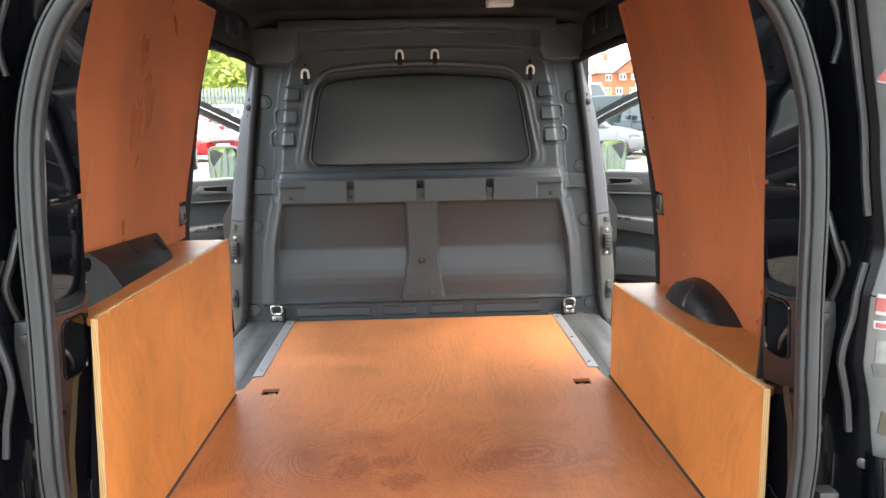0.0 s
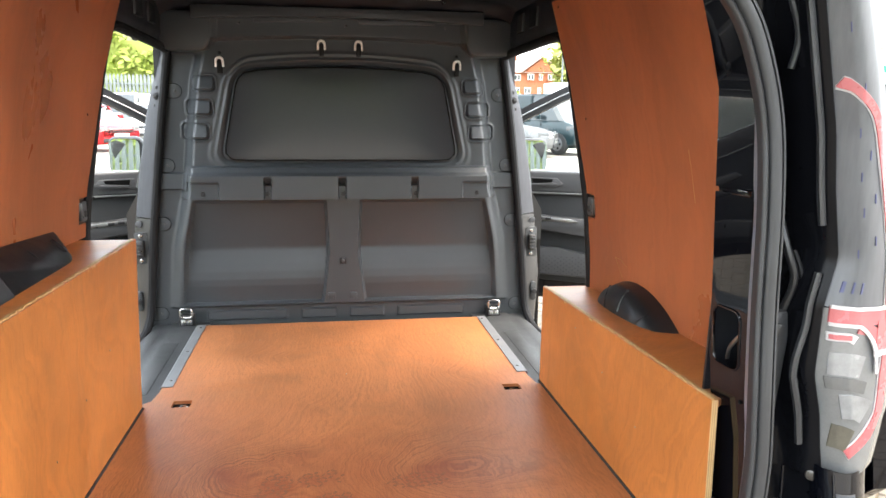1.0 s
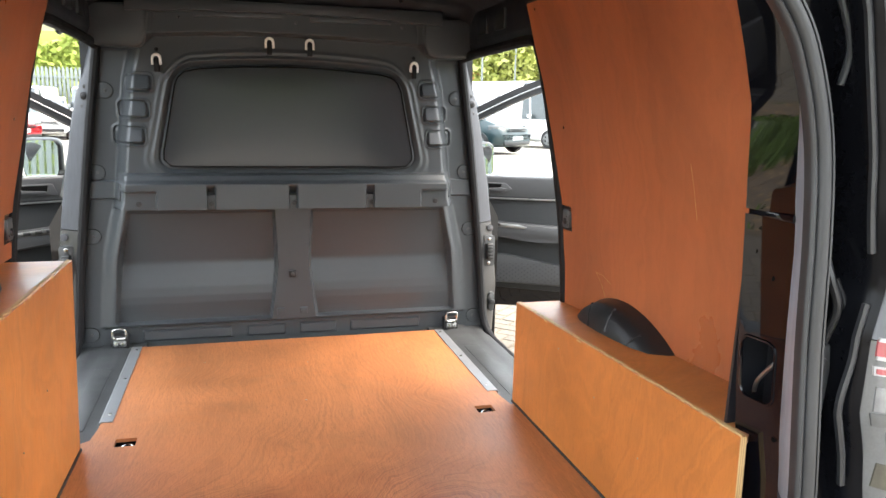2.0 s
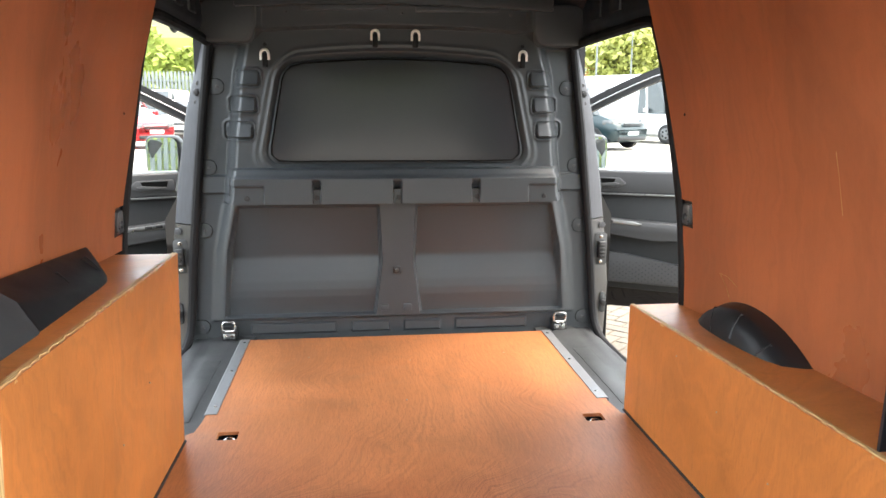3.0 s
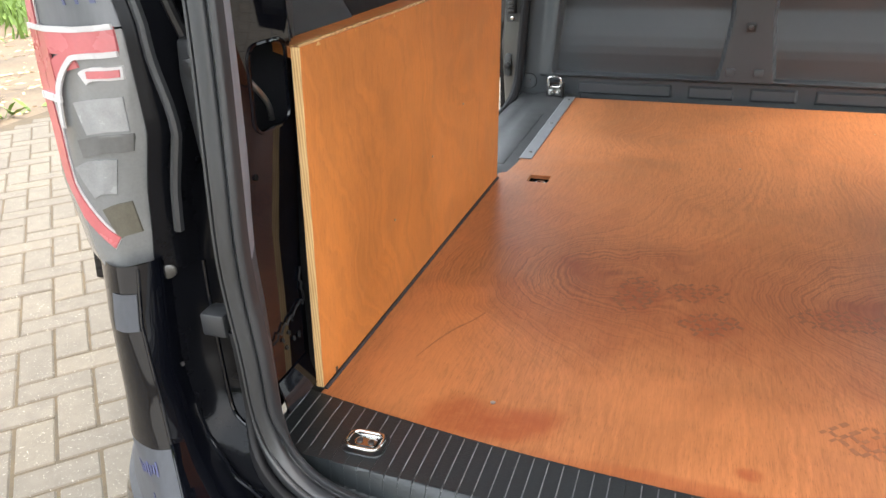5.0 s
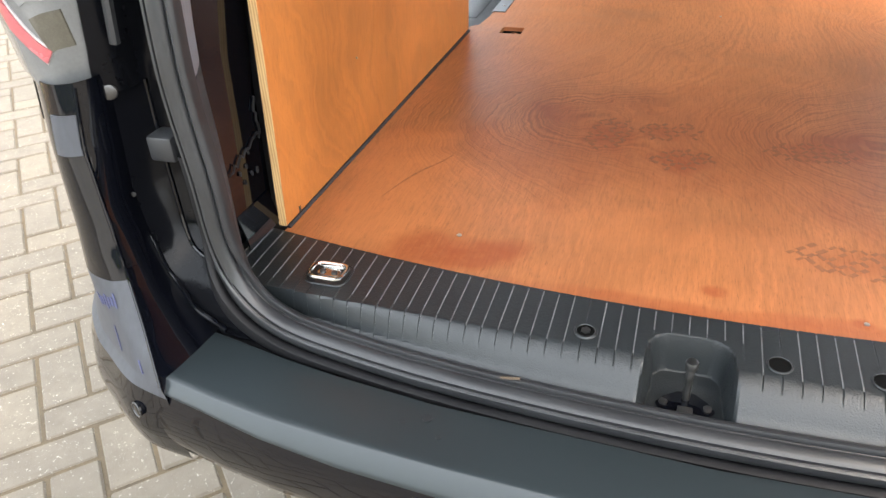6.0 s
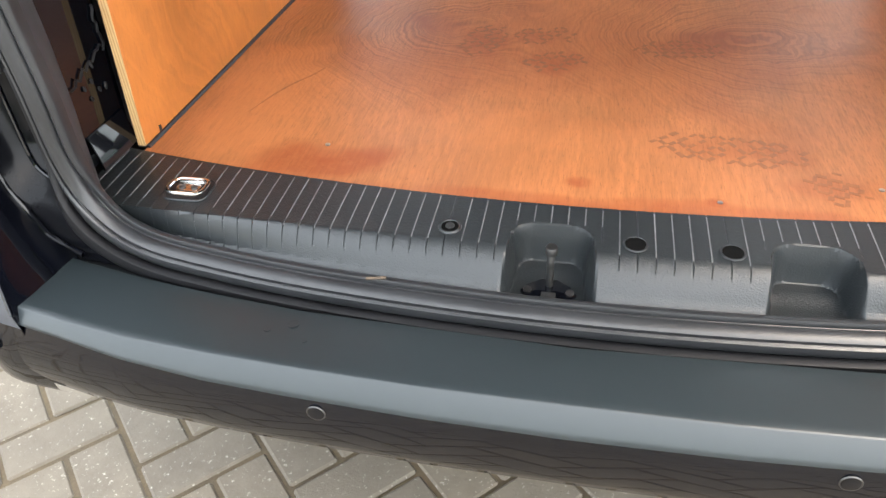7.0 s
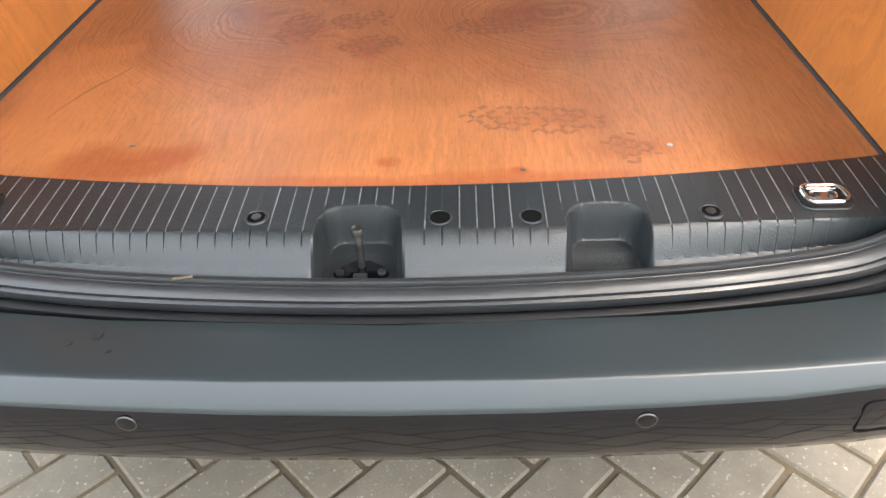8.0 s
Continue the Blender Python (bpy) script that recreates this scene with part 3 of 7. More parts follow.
# white hook ends on black stems
for x, z in ((-0.419, 1.548), (-0.070, 1.612), (0.060, 1.612), (0.414, 1.551)):
    bm = mk()
    y = bulk_y(x, z) - 0.004
    box(bm, x - 0.0085, x + 0.0085, y - 0.016, y + 0.006, z - 0.036, z + 0.008, 0.003)
    cyl(bm, (x, y + 0.004, z + 0.034), (0, -1, 0), 0.006, 0.007, 12, bev=0.001)
    stem = part("hook_stem", bm, RUBBER_BLACK, bulkhead)
    bm = mk()
    w = 0.0115
    path = [(x - w, y - 0.010, z - 0.014), (x - w, y - 0.012, z + 0.004)] + [(x + w * math.cos(radians(a)), y - 0.013, z + 0.006 + w * math.sin(radians(a))) for a in range(160, 10, -25)] + [(x + w, y - 0.012, z + 0.004), (x + w, y - 0.010, z - 0.014)]
    tube(bm, path, 0.0048, 10)
    part("hook_loop", bm, WHITE_PL, stem, "white plastic hook loop")

# screw marks and slots of the header above the bulkhead
bm = mk()
prism(bm, [(-0.50, 1.690), (-0.30, 1.701), (0.0, 1.706), (0.30, 1.701), (0.50, 1.690), (0.50, 1.735), (-0.50, 1.735)], "xz", 1.800, 1.90, 0.004)
header_beam = part("header_beam", bm, BULK, van, "dark grey roof header trim")
for x0, x1 in ((-0.30, -0.03), (0.06, 0.33)):
    bm = mk()
    prism(bm, [(x0, 1.686), (x1, 1.690 if x0 > 0 else 1.692), (x1, 1.707), (x0, 1.703)], "xz", 1.836, 1.86, 0.002)
    part("slot_cover", bm, BULK, header_beam)
for x in (-0.35, 0.015, 0.37):
    bm = mk()
    cyl(bm, (x, 1.850, 1.682), (0, -1, 0), 0.005, 0.006, 12)
    part("screw", bm, SCREW, header_beam)
for s in SIDES:
    bm = mk()
    pts = [(s * 0.455, 1.592), (s * 0.475, 1.583), (s * 0.60, 1.588), (s * 0.632, 1.605), (s * 0.628, 1.715), (s * 0.44, 1.715), (s * 0.44, 1.63)]
    prism(bm, pts, "xz", 1.815, 1.93, 0.022, 4)
    cover = part("corner_cover", bm, BULK, van, "dark grey corner trim under the roof")
    bm = mk()
    box(bm, min(s * 0.612, s * 0.640), max(s * 0.612, s * 0.640), 1.775, 1.80, 1.615, 1.690, 0.006, 3)
    part("cover_lug", bm, GREY_TRIM, cover)

# inner roof with pressed ribs, bows and side rails
bm = mk()
def roof_pt(x, y):
    ax = abs(x)
    z = 1.775 - 0.10 * max(0, ax - 0.42) ** 1.0 - 0.9 * max(0, ax - 0.55) ** 1.3
    z -= 0.010 * (0.5 + 0.5 * math.cos(x * 2 * math.pi / 0.21)) ** 4
    z -= 0.020 * math.exp(-((y - 1.05) / 0.03) ** 2) + 0.025 * math.exp(-((y - 0.45) / 0.04) ** 2)
    z -= 0.055 * sstep(1.74, 1.86, y)
    return (x, y, z)
surf(bm, lin(-0.70, 0.70, 141), lin(0.10, 1.90, 91), roof_pt)
thicken(bm, (0, 0, 0.03))
part("roof_panel", bm, ROOF_IN, van, "dark unlined roof panel with pressed ribs", sharp=1.0)
bm = mk()
box(bm, 0.225, 0.315, 1.55, 1.60, 1.742, 1.765, 0.006, 3)
part("load_lamp", bm, WHITE_PL, van, "small white load space lamp, unlit")

SEAL_SIDE = [(0.604, 1.918, 1.580), (0.640, 1.918, 1.32), (0.668, 1.918, 1.08), (0.690, 1.918, 0.88), (0.706, 1.915, 0.68), (0.716, 1.900, 0.61), (0.730, 1.86, 0.568), (0.738, 1.78, 0.555), (0.74, 1.5, 0.553), (0.74, 1.22, 0.56), (0.715, 1.165, 0.66), (0.702, 1.155, 0.86), (0.690, 1.168, 1.08), (0.676, 1.176, 1.20), (0.655, 1.186, 1.34), (0.638, 1.206, 1.47), (0.618, 1.222, 1.57), (0.61, 1.26, 1.605), (0.606, 1.5, 1.604), (0.604, 1.78, 1.598), (0.603, 1.89, 1.592)]
for s in SIDES:
    bm = mk()
    path = smooth_path([(s * x, y, z) for x, y, z in SEAL_SIDE], 5, True)
    tube(bm, path, 0.015, 10, True)
    part("door_seal", bm, RUBBER_BLACK, van, "black rubber side door seal")

# B pillars with film, striker and bolts
PIL_OUT = [(0.50, 0.765), (0.56, 0.775), (0.75, 0.787), (0.925, 0.768), (1.13, 0.742), (1.36, 0.703), (1.45, 0.680), (1.585, 0.640), (1.62, 0.632)]
PIL_IN = [(0.50, 0.735), (0.58, 0.722), (0.68, 0.712), (0.88, 0.697), (1.08, 0.676), (1.32, 0.648), (1.58, 0.612), (1.62, 0.606)]
for s in SIDES:
    for z0, z1, matl, nm in ((0.52, 0.995, FILM_DARK, "lower_pillar"), (0.998, 1.61, FILM_OUT, "upper_pillar")):
        bm = mk()
        def pil(u, z):
            a, b = interp(PIL_IN, z), interp(PIL_OUT, z)
            return (s * (a + (b - a) * u), 1.925 + 0.055 * u ** 1.4 + 0.012 * sstep(0.93, 1.0, u), z)
        surf(bm, [0, 0.12, 0.2, 0.5, 0.8, 0.92, 0.97, 1.0], lin(z0, z1, 26), pil)
        thicken(bm, (0, 0.06, 0))
        pillar = part(nm, bm, matl, van, "light film-covered door pillar" if z0 > 0.9 else "grey painted door pillar")
        if z0 > 0.9:
            bm = mk()
            cyl(bm, (s * 0.650, 1.945, 1.433), (0, -1, 0), 0.013, 0.012, 18, bev=0.002)
            cyl(bm, (s * 0.650, 1.934, 1.433), (0, -1, 0), 0.008, 0.010, 12, bev=0.002)
            part("hinge_bolt", bm, BLACK_PL, pillar)
            for dz in (-0.032, 0.030):
                bm = mk()
                cyl(bm, (s * (0.652 - dz * 0.15), 1.944, 1.433 + dz), (0, -1, 0), 0.007, 0.005, 12, bev=0.001)
                part("plug", bm, FILM_DARK, pillar)
            for k in range(4):
                bm = mk()
                box(bm, s * 0.672 - 0.004 + 0.004 * (k % 2), s * 0.672 + 0.004, 1.9455, 1.9475, 1.285 + k * 0.012, 1.292 + k * 0.012)
                part("print_mark", bm, INK, pillar)
        else:
            bm = mk()
            prism(bm, [(s * a, b) for a, b in rrect(0.735, 0.886, 0.046, 0.116, 0.008)], "xz", 1.932, 1.955, 0.002)
            plate_ob = part("striker_plate", bm, GREY_TRIM, pillar, "grey striker plate")
            bm = mk()
            box(bm, s * 0.735 - 0.014, s * 0.735 + 0.014, 1.912, 1.94, 0.855, 0.917, 0.005, 3)
            part("striker", bm, BLACK_PL, plate_ob)
            for k in range(4):
                bm = mk()
                box(bm, s * 0.735 - 0.010, s * 0.735 + 0.008, 1.9095, 1.914, 0.863 + k * 0.013, 0.869 + k * 0.013, 0.001)
                part("striker_tooth", bm, SCREW, plate_ob)
            for dz in (-0.046, 0.046):
                bm = mk()
                cyl(bm, (s * 0.735, 1.934, 0.886 + dz), (0, -1, 0), 0.007, 0.006, 12, bev=0.0015)
                part("bolt_head", bm, CHROME, plate_ob)
            bm = mk()
            cyl(bm, (s * 0.742, 1.955, 0.962 + 0.01), (0, -1, 0), 0.012, 0.01, 16, bev=0.001)
            part("plug", bm, FILM, pillar)
            bm = mk()
            prism(bm, [(s * a, b) for a, b in rrect(0.752, 0.685, 0.022, 0.075, 0.010)], "xz", 1.936, 1.96, 0.002)
            buf = part("door_buffer", bm, GREY_TRIM, pillar)
            bm = mk()
            cyl(bm, (s * 0.752, 1.938, 0.685), (0, -1, 0), 0.011, 0.014, 16, bev=0.002)
            part("buffer_pin", bm, BLACK_PL, buf)

bm = mk()
box(bm, -0.68, 0.68, 0.16, 3.4, 0.30, 0.42, 0.03)
part("underbody", bm, DARK_IN, van, "dark underbody")

# side rails over the doors and black wall behind the plywood
for s in SIDES:
    bm = mk()
    prism(bm, [(s * 0.615, 1.603), (s * 0.648, 1.604), (s * 0.680, 1.655), (s * 0.710, 1.75), (s * 0.60, 1.78), (s * 0.600, 1.64)], "xz", 0.12, 2.05, 0.006)
    rail = part("side_rail", bm, ROOF_IN, van, "dark painted roof rail")
    for yy in (1.45, 1.62):
        bm = mk()
        box(bm, min(s * 0.592, s * 0.604), max(s * 0.592, s * 0.604), yy, yy + 0.09, 1.655, 1.715, 0.004)
        part("rail_pocket", bm, DARK_IN, rail)
    bm = mk()
    def wall_pt(y, z):
        return (s * (interp([(0.50, 0.745), (1.0, 0.735), (1.3, 0.70), (1.5, 0.665), (1.64, 0.625)], z)), y, z)
    surf(bm, [0.235, 0.6, 0.9, 1.15], lin(0.45, 1.64, 16), wall_pt)
    thicken(bm, (s * 0.03, 0, 0))
    part("inner_side", bm, DARK_IN, van, "black painted inner side wall")
    bm = mk()
    SK = [(0.42, 0.90), (0.75, 0.925), (1.05, 0.925), (1.25, 0.90), (1.45, 0.84), (1.62, 0.775), (1.72, 0.72)]
    def skin(y, z):
        return (s * (interp(SK, z) - 0.05 * max(0, (0.75 - y) / 0.5) ** 2), y, z)
    surf(bm, lin(0.24, 1.13, 8), lin(0.42, 1.72, 20), skin)
    thicken(bm, (-s * 0.012, 0, 0))
    part("outer_skin", bm, PAINT, van, "glossy black rear side panel")
    bm = mk()
    prism(bm, [(1.13, 0.45), (1.15, 0.45), (1.15, 1.18), (1.16, 1.3), (1.19, 1.5), (1.20, 1.58), (1.13, 1.58)], "yz", s * 0.728, s * 0.90)
    part("door_jamb", bm, PAINT, van)

# ---- rear aperture: seal, flange, pillars ----
SETTLE[0] = True
HALF = [(0.0, 0.022, 0.562), (0.15, 0.025, 0.563), (0.30, 0.034, 0.565), (0.42, 0.046, 0.570), (0.505, 0.054, 0.583), (0.555, 0.060, 0.618), (0.575, 0.064, 0.68), (0.568, 0.070, 0.78), (0.566, 0.080, 0.93), (0.568, 0.098, 1.10), (0.5695, 0.108, 1.25), (0.562, 0.114, 1.37), (0.540, 0.116, 1.46), (0.505, 0.116, 1.535), (0.440, 0.116, 1.605), (0.36, 0.116, 1.655), (0.20, 0.116, 1.682)]
LOOP = [Vector(p) for p in HALF] + [Vector((0, 0.104, 1.69))] + [Vector((-x, y, z)) for x, y, z in reversed(HALF[1:])]
RING = smooth_path(LOOP, 6, True)


def away_ring(p):
    """Outward from the aperture, square to its edge."""
    if p.z < 0.70:
        k = sstep(0.70, 0.585, p.z)
        return Vector((math.copysign(1 - k, p.x) + 0.1 * p.x, -1.0 * k, -0.62 * k - 0.25 * sstep(0.70, 0.62, p.z) * (1 - k)))
    if p.z > 1.56:
        return Vector((p.x * 1.2, 0, 1))
    return Vector((math.copysign(1, p.x), 0, 0.0))


bm = mk()
sweep(bm, RING, [(-0.019, -0.012), (-0.0195, -0.001), (-0.017, 0.004), (-0.0135, 0.0052), (-0.0105, 0.003), (-0.0092, -0.0005), (-0.0082, -0.0005), (-0.0065, 0.0045), (-0.003, 0.0068), (0.004, 0.0078), (0.008, 0.0068), (0.0094, 0.0015), (0.0102, 0.0015), (0.0115, 0.0055), (0.0145, 0.0055), (0.0175, 0.001), (0.018, -0.012)], away_ring, True)
part("tailgate_seal", bm, RUBBER, van, "grey ribbed rubber tailgate seal", sharp=0.9)
bm = mk()
low = [p for p in RING if p.z < 0.80]
low.sort(key=lambda p: math.atan2(p.x, -(p.z - 1.4)))
sweep(bm, low, [(0.0185, -0.03), (0.0185, -0.012), (0.024, -0.006), (0.029, -0.006), (0.033, -0.012), (0.034, -0.03)], away_ring)
part("body_flange", bm, RUBBER_BLACK, van, "black flange under the seal", sharp=0.9)
# tailgate stays out of view; added to keep overhead sky off bumper and paving
bm = mk()
prism(bm, [(0.11, 1.70), (0.11, 1.76), (-0.28, 2.03), (-0.94, 2.36), (-0.97, 2.31), (-0.30, 1.96)], "yz", -0.70, 0.70, 0.02)
part("tailgate", bm, DARK_IN, van, "unseen raised tailgate, added to block overhead sky light")

# lamp edge and outline of the rear corner, by height
XI = [(0.85, 0.672), (0.894, 0.662), (0.95, 0.655), (1.01, 0.640), (1.117, 0.643), (1.19, 0.658), (1.29, 0.642), (1.367, 0.634), (1.546, 0.598), (1.66, 0.56)]
XO = [(0.845, 0.735), (0.87, 0.760), (0.96, 0.779), (1.12, 0.766), (1.29, 0.735), (1.45, 0.705), (1.55, 0.675), (1.66, 0.63)]
SEAL_X = [(p[2], p[0]) for p in HALF[6:15]]
SEAL_Y = [(p[2], p[1]) for p in HALF[6:15]]
PANEL_X = [(0.60, 0.623), (0.65, 0.620), (0.78, 0.597), (0.95, 0.578), (1.10, 0.571), (1.25, 0.567), (1.28, 0.563), (1.43, 0.553), (1.50, 0.535), (1.60, 0.505), (1.66, 0.49)]

HOLE_RR = rrect(0.203, 1.033, 0.066, 0.098, 0.016)
for s in SIDES:
    def inner(y, z):
        return (s * (interp(PANEL_X, z) + interp([(0.62, 0.0), (0.80, -0.02), (1.0, -0.11), (1.25, -0.12), (1.4, -0.08)], z) * (y - 0.152)), y, z)
    bm = mk()
    plate(bm, [(0.150, 0.612), (0.245, 0.612), (0.245, 0.8), (0.245, 1.0), (0.246, 1.268), (0.150, 1.268), (0.150, 1.1), (0.150, 0.9)], [HOLE_RR], lambda a, b: inner(a, b))
    thicken(bm, (s * 0.0015, 0, 0))
    dp = part("rear_pillar", bm, PAINT, van, "glossy black inner rear pillar with oval slot")
    bm = mk()
    surf(bm, [0, 0.1, 0.5, 0.9, 1.0], lin(1.276, 1.66, 16), lambda u, z: inner(0.150 + 0.095 * u, z))
    thicken(bm, (s * 0.004, 0, 0))
    part("upper_pillar_panel", bm, PAINT, dp)
    bm = mk()
    box(bm, min(s * 0.558, s * 0.58), max(s * 0.558, s * 0.58), 0.150, 0.246, 1.266, 1.278, 0.003)
    part("pillar_step", bm, PAINT, dp)
    bm = mk()
    tube(bm, [inner(a, b) for a, b in HOLE_RR], 0.0026, 6, True)
    part("slot_rim", bm, PAINT, dp)
    bm = mk()
    box(bm, min(s * 0.635, s * 0.64), max(s * 0.635, s * 0.64), 0.14, 0.27, 0.95, 1.11)
    part("cavity_back", bm, DARK_IN, dp)
    bm = mk()
    tube(bm, smooth_path([(s * 0.62, 0.18, 1.08), (s * 0.60, 0.20, 1.045), (s * 0.588, 0.222, 1.01), (s * 0.59, 0.232, 0.985)], 5), 0.0035, 8)
    part("drain_hose", bm, STEEL, dp)
    bm = mk()
    box(bm, min(s * 0.590, s * 0.74), max(s * 0.590, s * 0.74), 0.262, 0.268, 0.60, 1.66)
    part("pillar_return", bm, DARK_IN, dp)
    # lit step at the foot of the pillar and a ragged seam of sealant above it
    bm = mk()
    surf(bm, lin(0.158, 0.236, 5), [0.612, 0.620, 0.628, 0.652], lambda y, z: (s * (abs(inner(y, 0.652)[0]) - 0.016 * sstep(0.655, 0.61, z) - 0.002), y - 0.01 * sstep(0.65, 0.61, z), z))
    thicken(bm, (s * 0.002, 0, 0))
    part("pillar_foot", bm, PAINT, dp)
    rnd = random.Random(8 if s > 0 else 9)
    bm = mk()
    seam = [Vector(inner(0.156 + 0.078 * f, 0.716 + 0.026 * f + rnd.uniform(-0.004, 0.004))) + Vector((-s * 0.001, 0, 0)) for f in lin(0, 1, 16)]
    tube(bm, seam, 0.0016, 6)
    tube(bm, [Vector(inner(0.236, 0.735 + 0.006 * k + rnd.uniform(-0.003, 0.003))) + Vector((-s * 0.001, rnd.uniform(-0.004, 0.003), 0)) for k in range(10)], 0.0018, 6)
    for k in range(7):
        q = Vector(inner(rnd.uniform(0.18, 0.225), rnd.uniform(0.69, 0.73)))
        ball(bm, tuple(q), 0.003, 0.5, 1.0, 1.3, 6)
    part("sealant_seam", bm, RUBBER_BLACK, dp)
    for yy, zz in ((0.165, 0.936), (0.185, 1.18), (0.22, 1.215)):
        bm = mk()
        q = inner(yy, zz)
        cyl(bm, (q[0] + s * 0.002, yy, zz), (-s, 0, 0), 0.004, 0.003, 10)
        part("pillar_hole", bm, HOLE, dp)
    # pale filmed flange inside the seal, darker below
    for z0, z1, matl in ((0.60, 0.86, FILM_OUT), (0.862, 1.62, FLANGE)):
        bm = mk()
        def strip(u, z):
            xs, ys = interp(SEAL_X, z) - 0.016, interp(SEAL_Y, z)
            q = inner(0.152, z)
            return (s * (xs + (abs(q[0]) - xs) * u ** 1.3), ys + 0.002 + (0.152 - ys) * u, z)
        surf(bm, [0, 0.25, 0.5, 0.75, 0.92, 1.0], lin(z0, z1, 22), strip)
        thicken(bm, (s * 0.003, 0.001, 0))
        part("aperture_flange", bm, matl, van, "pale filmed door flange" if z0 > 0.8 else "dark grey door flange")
    # painted gutter between seal and lamp
    bm = mk()
    def gutter(u, z):
        xs, ys, xi = interp(SEAL_X, z) + 0.014, interp(SEAL_Y, z), interp(XI, z)
        pts = [(xs, ys + 0.004), (xs + 0.006, ys + 0.03), (xs + 0.020, ys + 0.048), (0.5 * (xs + xi), ys + 0.055), (xi - 0.030, ys + 0.046), (xi - 0.022, ys + 0.020), (xi - 0.014, 0.084), (xi - 0.004, 0.074), (xi + 0.004, 0.080)]
        i = min(len(pts) - 2, int(u))
        f = u - i
        return (s * (pts[i][0] * (1 - f) + pts[i + 1][0] * f), pts[i][1] * (1 - f) + pts[i + 1][1] * f, z)
    surf(bm, [k * 0.5 for k in range(17)], lin(0.845, 1.66, 50), gutter)
    gut = part("rain_gutter", bm, RECESS, van, "satin black rain gutter beside the tail lamp", sharp=1.0)
    for z0, z1 in ((1.235, 1.64), (0.90, 1.165)):
        bm = mk()
        path = [Vector((s * (interp(XI, z) - 0.020 - (0.012 * sstep(1.10, 1.02, z) if z < 1.2 else 0)), 0.083, z)) for z in lin(z0, z1, 18)]
        sweep(bm, path, [(-0.0045, -0.003), (-0.0045, 0.003), (0.0, 0.0045), (0.0045, 0.003), (0.0045, -0.003)], lambda p: Vector((s, 0, 0)))
        part("lamp_gasket", bm, RUBBER, gut)
    # hose, cable clip, bracket and bolts in the gutter
    bm = mk()
    tube(bm, smooth_path([(s * 0.600, 0.135, 1.235), (s * 0.607, 0.120, 1.19), (s * 0.618, 0.116, 1.15), (s * 0.612, 0.125, 1.105), (s * 0.600, 0.135, 1.06)], 6), 0.006, 8)
    part("strut_hose", bm, BLACK_PL, gut)
    bm = mk()
    tube(bm, smooth_path([(s * 0.622, 0.128, 1.19), (s * 0.632, 0.118, 1.15), (s * 0.628, 0.122, 1.10), (s * 0.615, 0.130, 1.07)], 6), 0.004, 8)
    part("cable", bm, RUBBER_BLACK, gut)
    bm = mk()
    prism(bm, [(s * 0.583, 1.10), (s * 0.612, 1.10), (s * 0.616, 1.06), (s * 0.606, 0.94), (s * 0.592, 0.94), (s * 0.588, 1.05)], "xz", 0.112, 0.140, 0.004)
    br = part("strut_bracket", bm, RUBBER, gut, "grey strut bracket")
    bm = mk()
    cyl(bm, (s * 0.594, 0.112, 1.072), (0, -1, 0), 0.011, 0.008, 16, bev=0.002)
    part("bolt_head", bm, BLACK_PL, br)
    for zz, rr in ((0.885, 0.012), (1.245, 0.009), (1.49, 0.010)):
        bm = mk()
        cyl(bm, (s * 0.602, interp(SEAL_Y, zz) + 0.058, zz), (0, -1, 0), rr, 0.012, 16, bev=0.002)
        part("grommet", bm, DARK_IN, gut)
    bm = mk()
    tube(bm, smooth_path([(s * 0.555, 0.125, 1.60), (s * 0.575, 0.120, 1.55), (s * 0.590, 0.118, 1.50), (s * 0.585, 0.122, 1.455)], 5), 0.005, 8)
    part("hinge_arm", bm, RUBBER, gut)

# ---- tail lamps and rear corners ----
def corner(u, z, out=0.0):
    """Skin of the rear corner, 0 at the gutter and 1 at the outer bulge, going on to 2 along the side."""
    xi, xo = interp(XI, z), interp(XO, z)
    us = [0.0, 0.08, 0.25, 0.5, 0.75, 0.9, 1.0, 1.3, 2.0]
    w = xo - xi
    px = [xi, xi + 0.012, xi + 0.25 * w, xi + 0.52 * w, xi + 0.78 * w, xi + 0.93 * w, xo, xo + 0.03, xo + 0.075]
    py = [0.074, 0.060, 0.050, 0.050, 0.064, 0.083, 0.105, 0.18, 0.36]
    x, y = float(np.interp(u, us, px)), float(np.interp(u, us, py))
    return Vector((x + out * 0.5 * min(1, u), y - out, z))


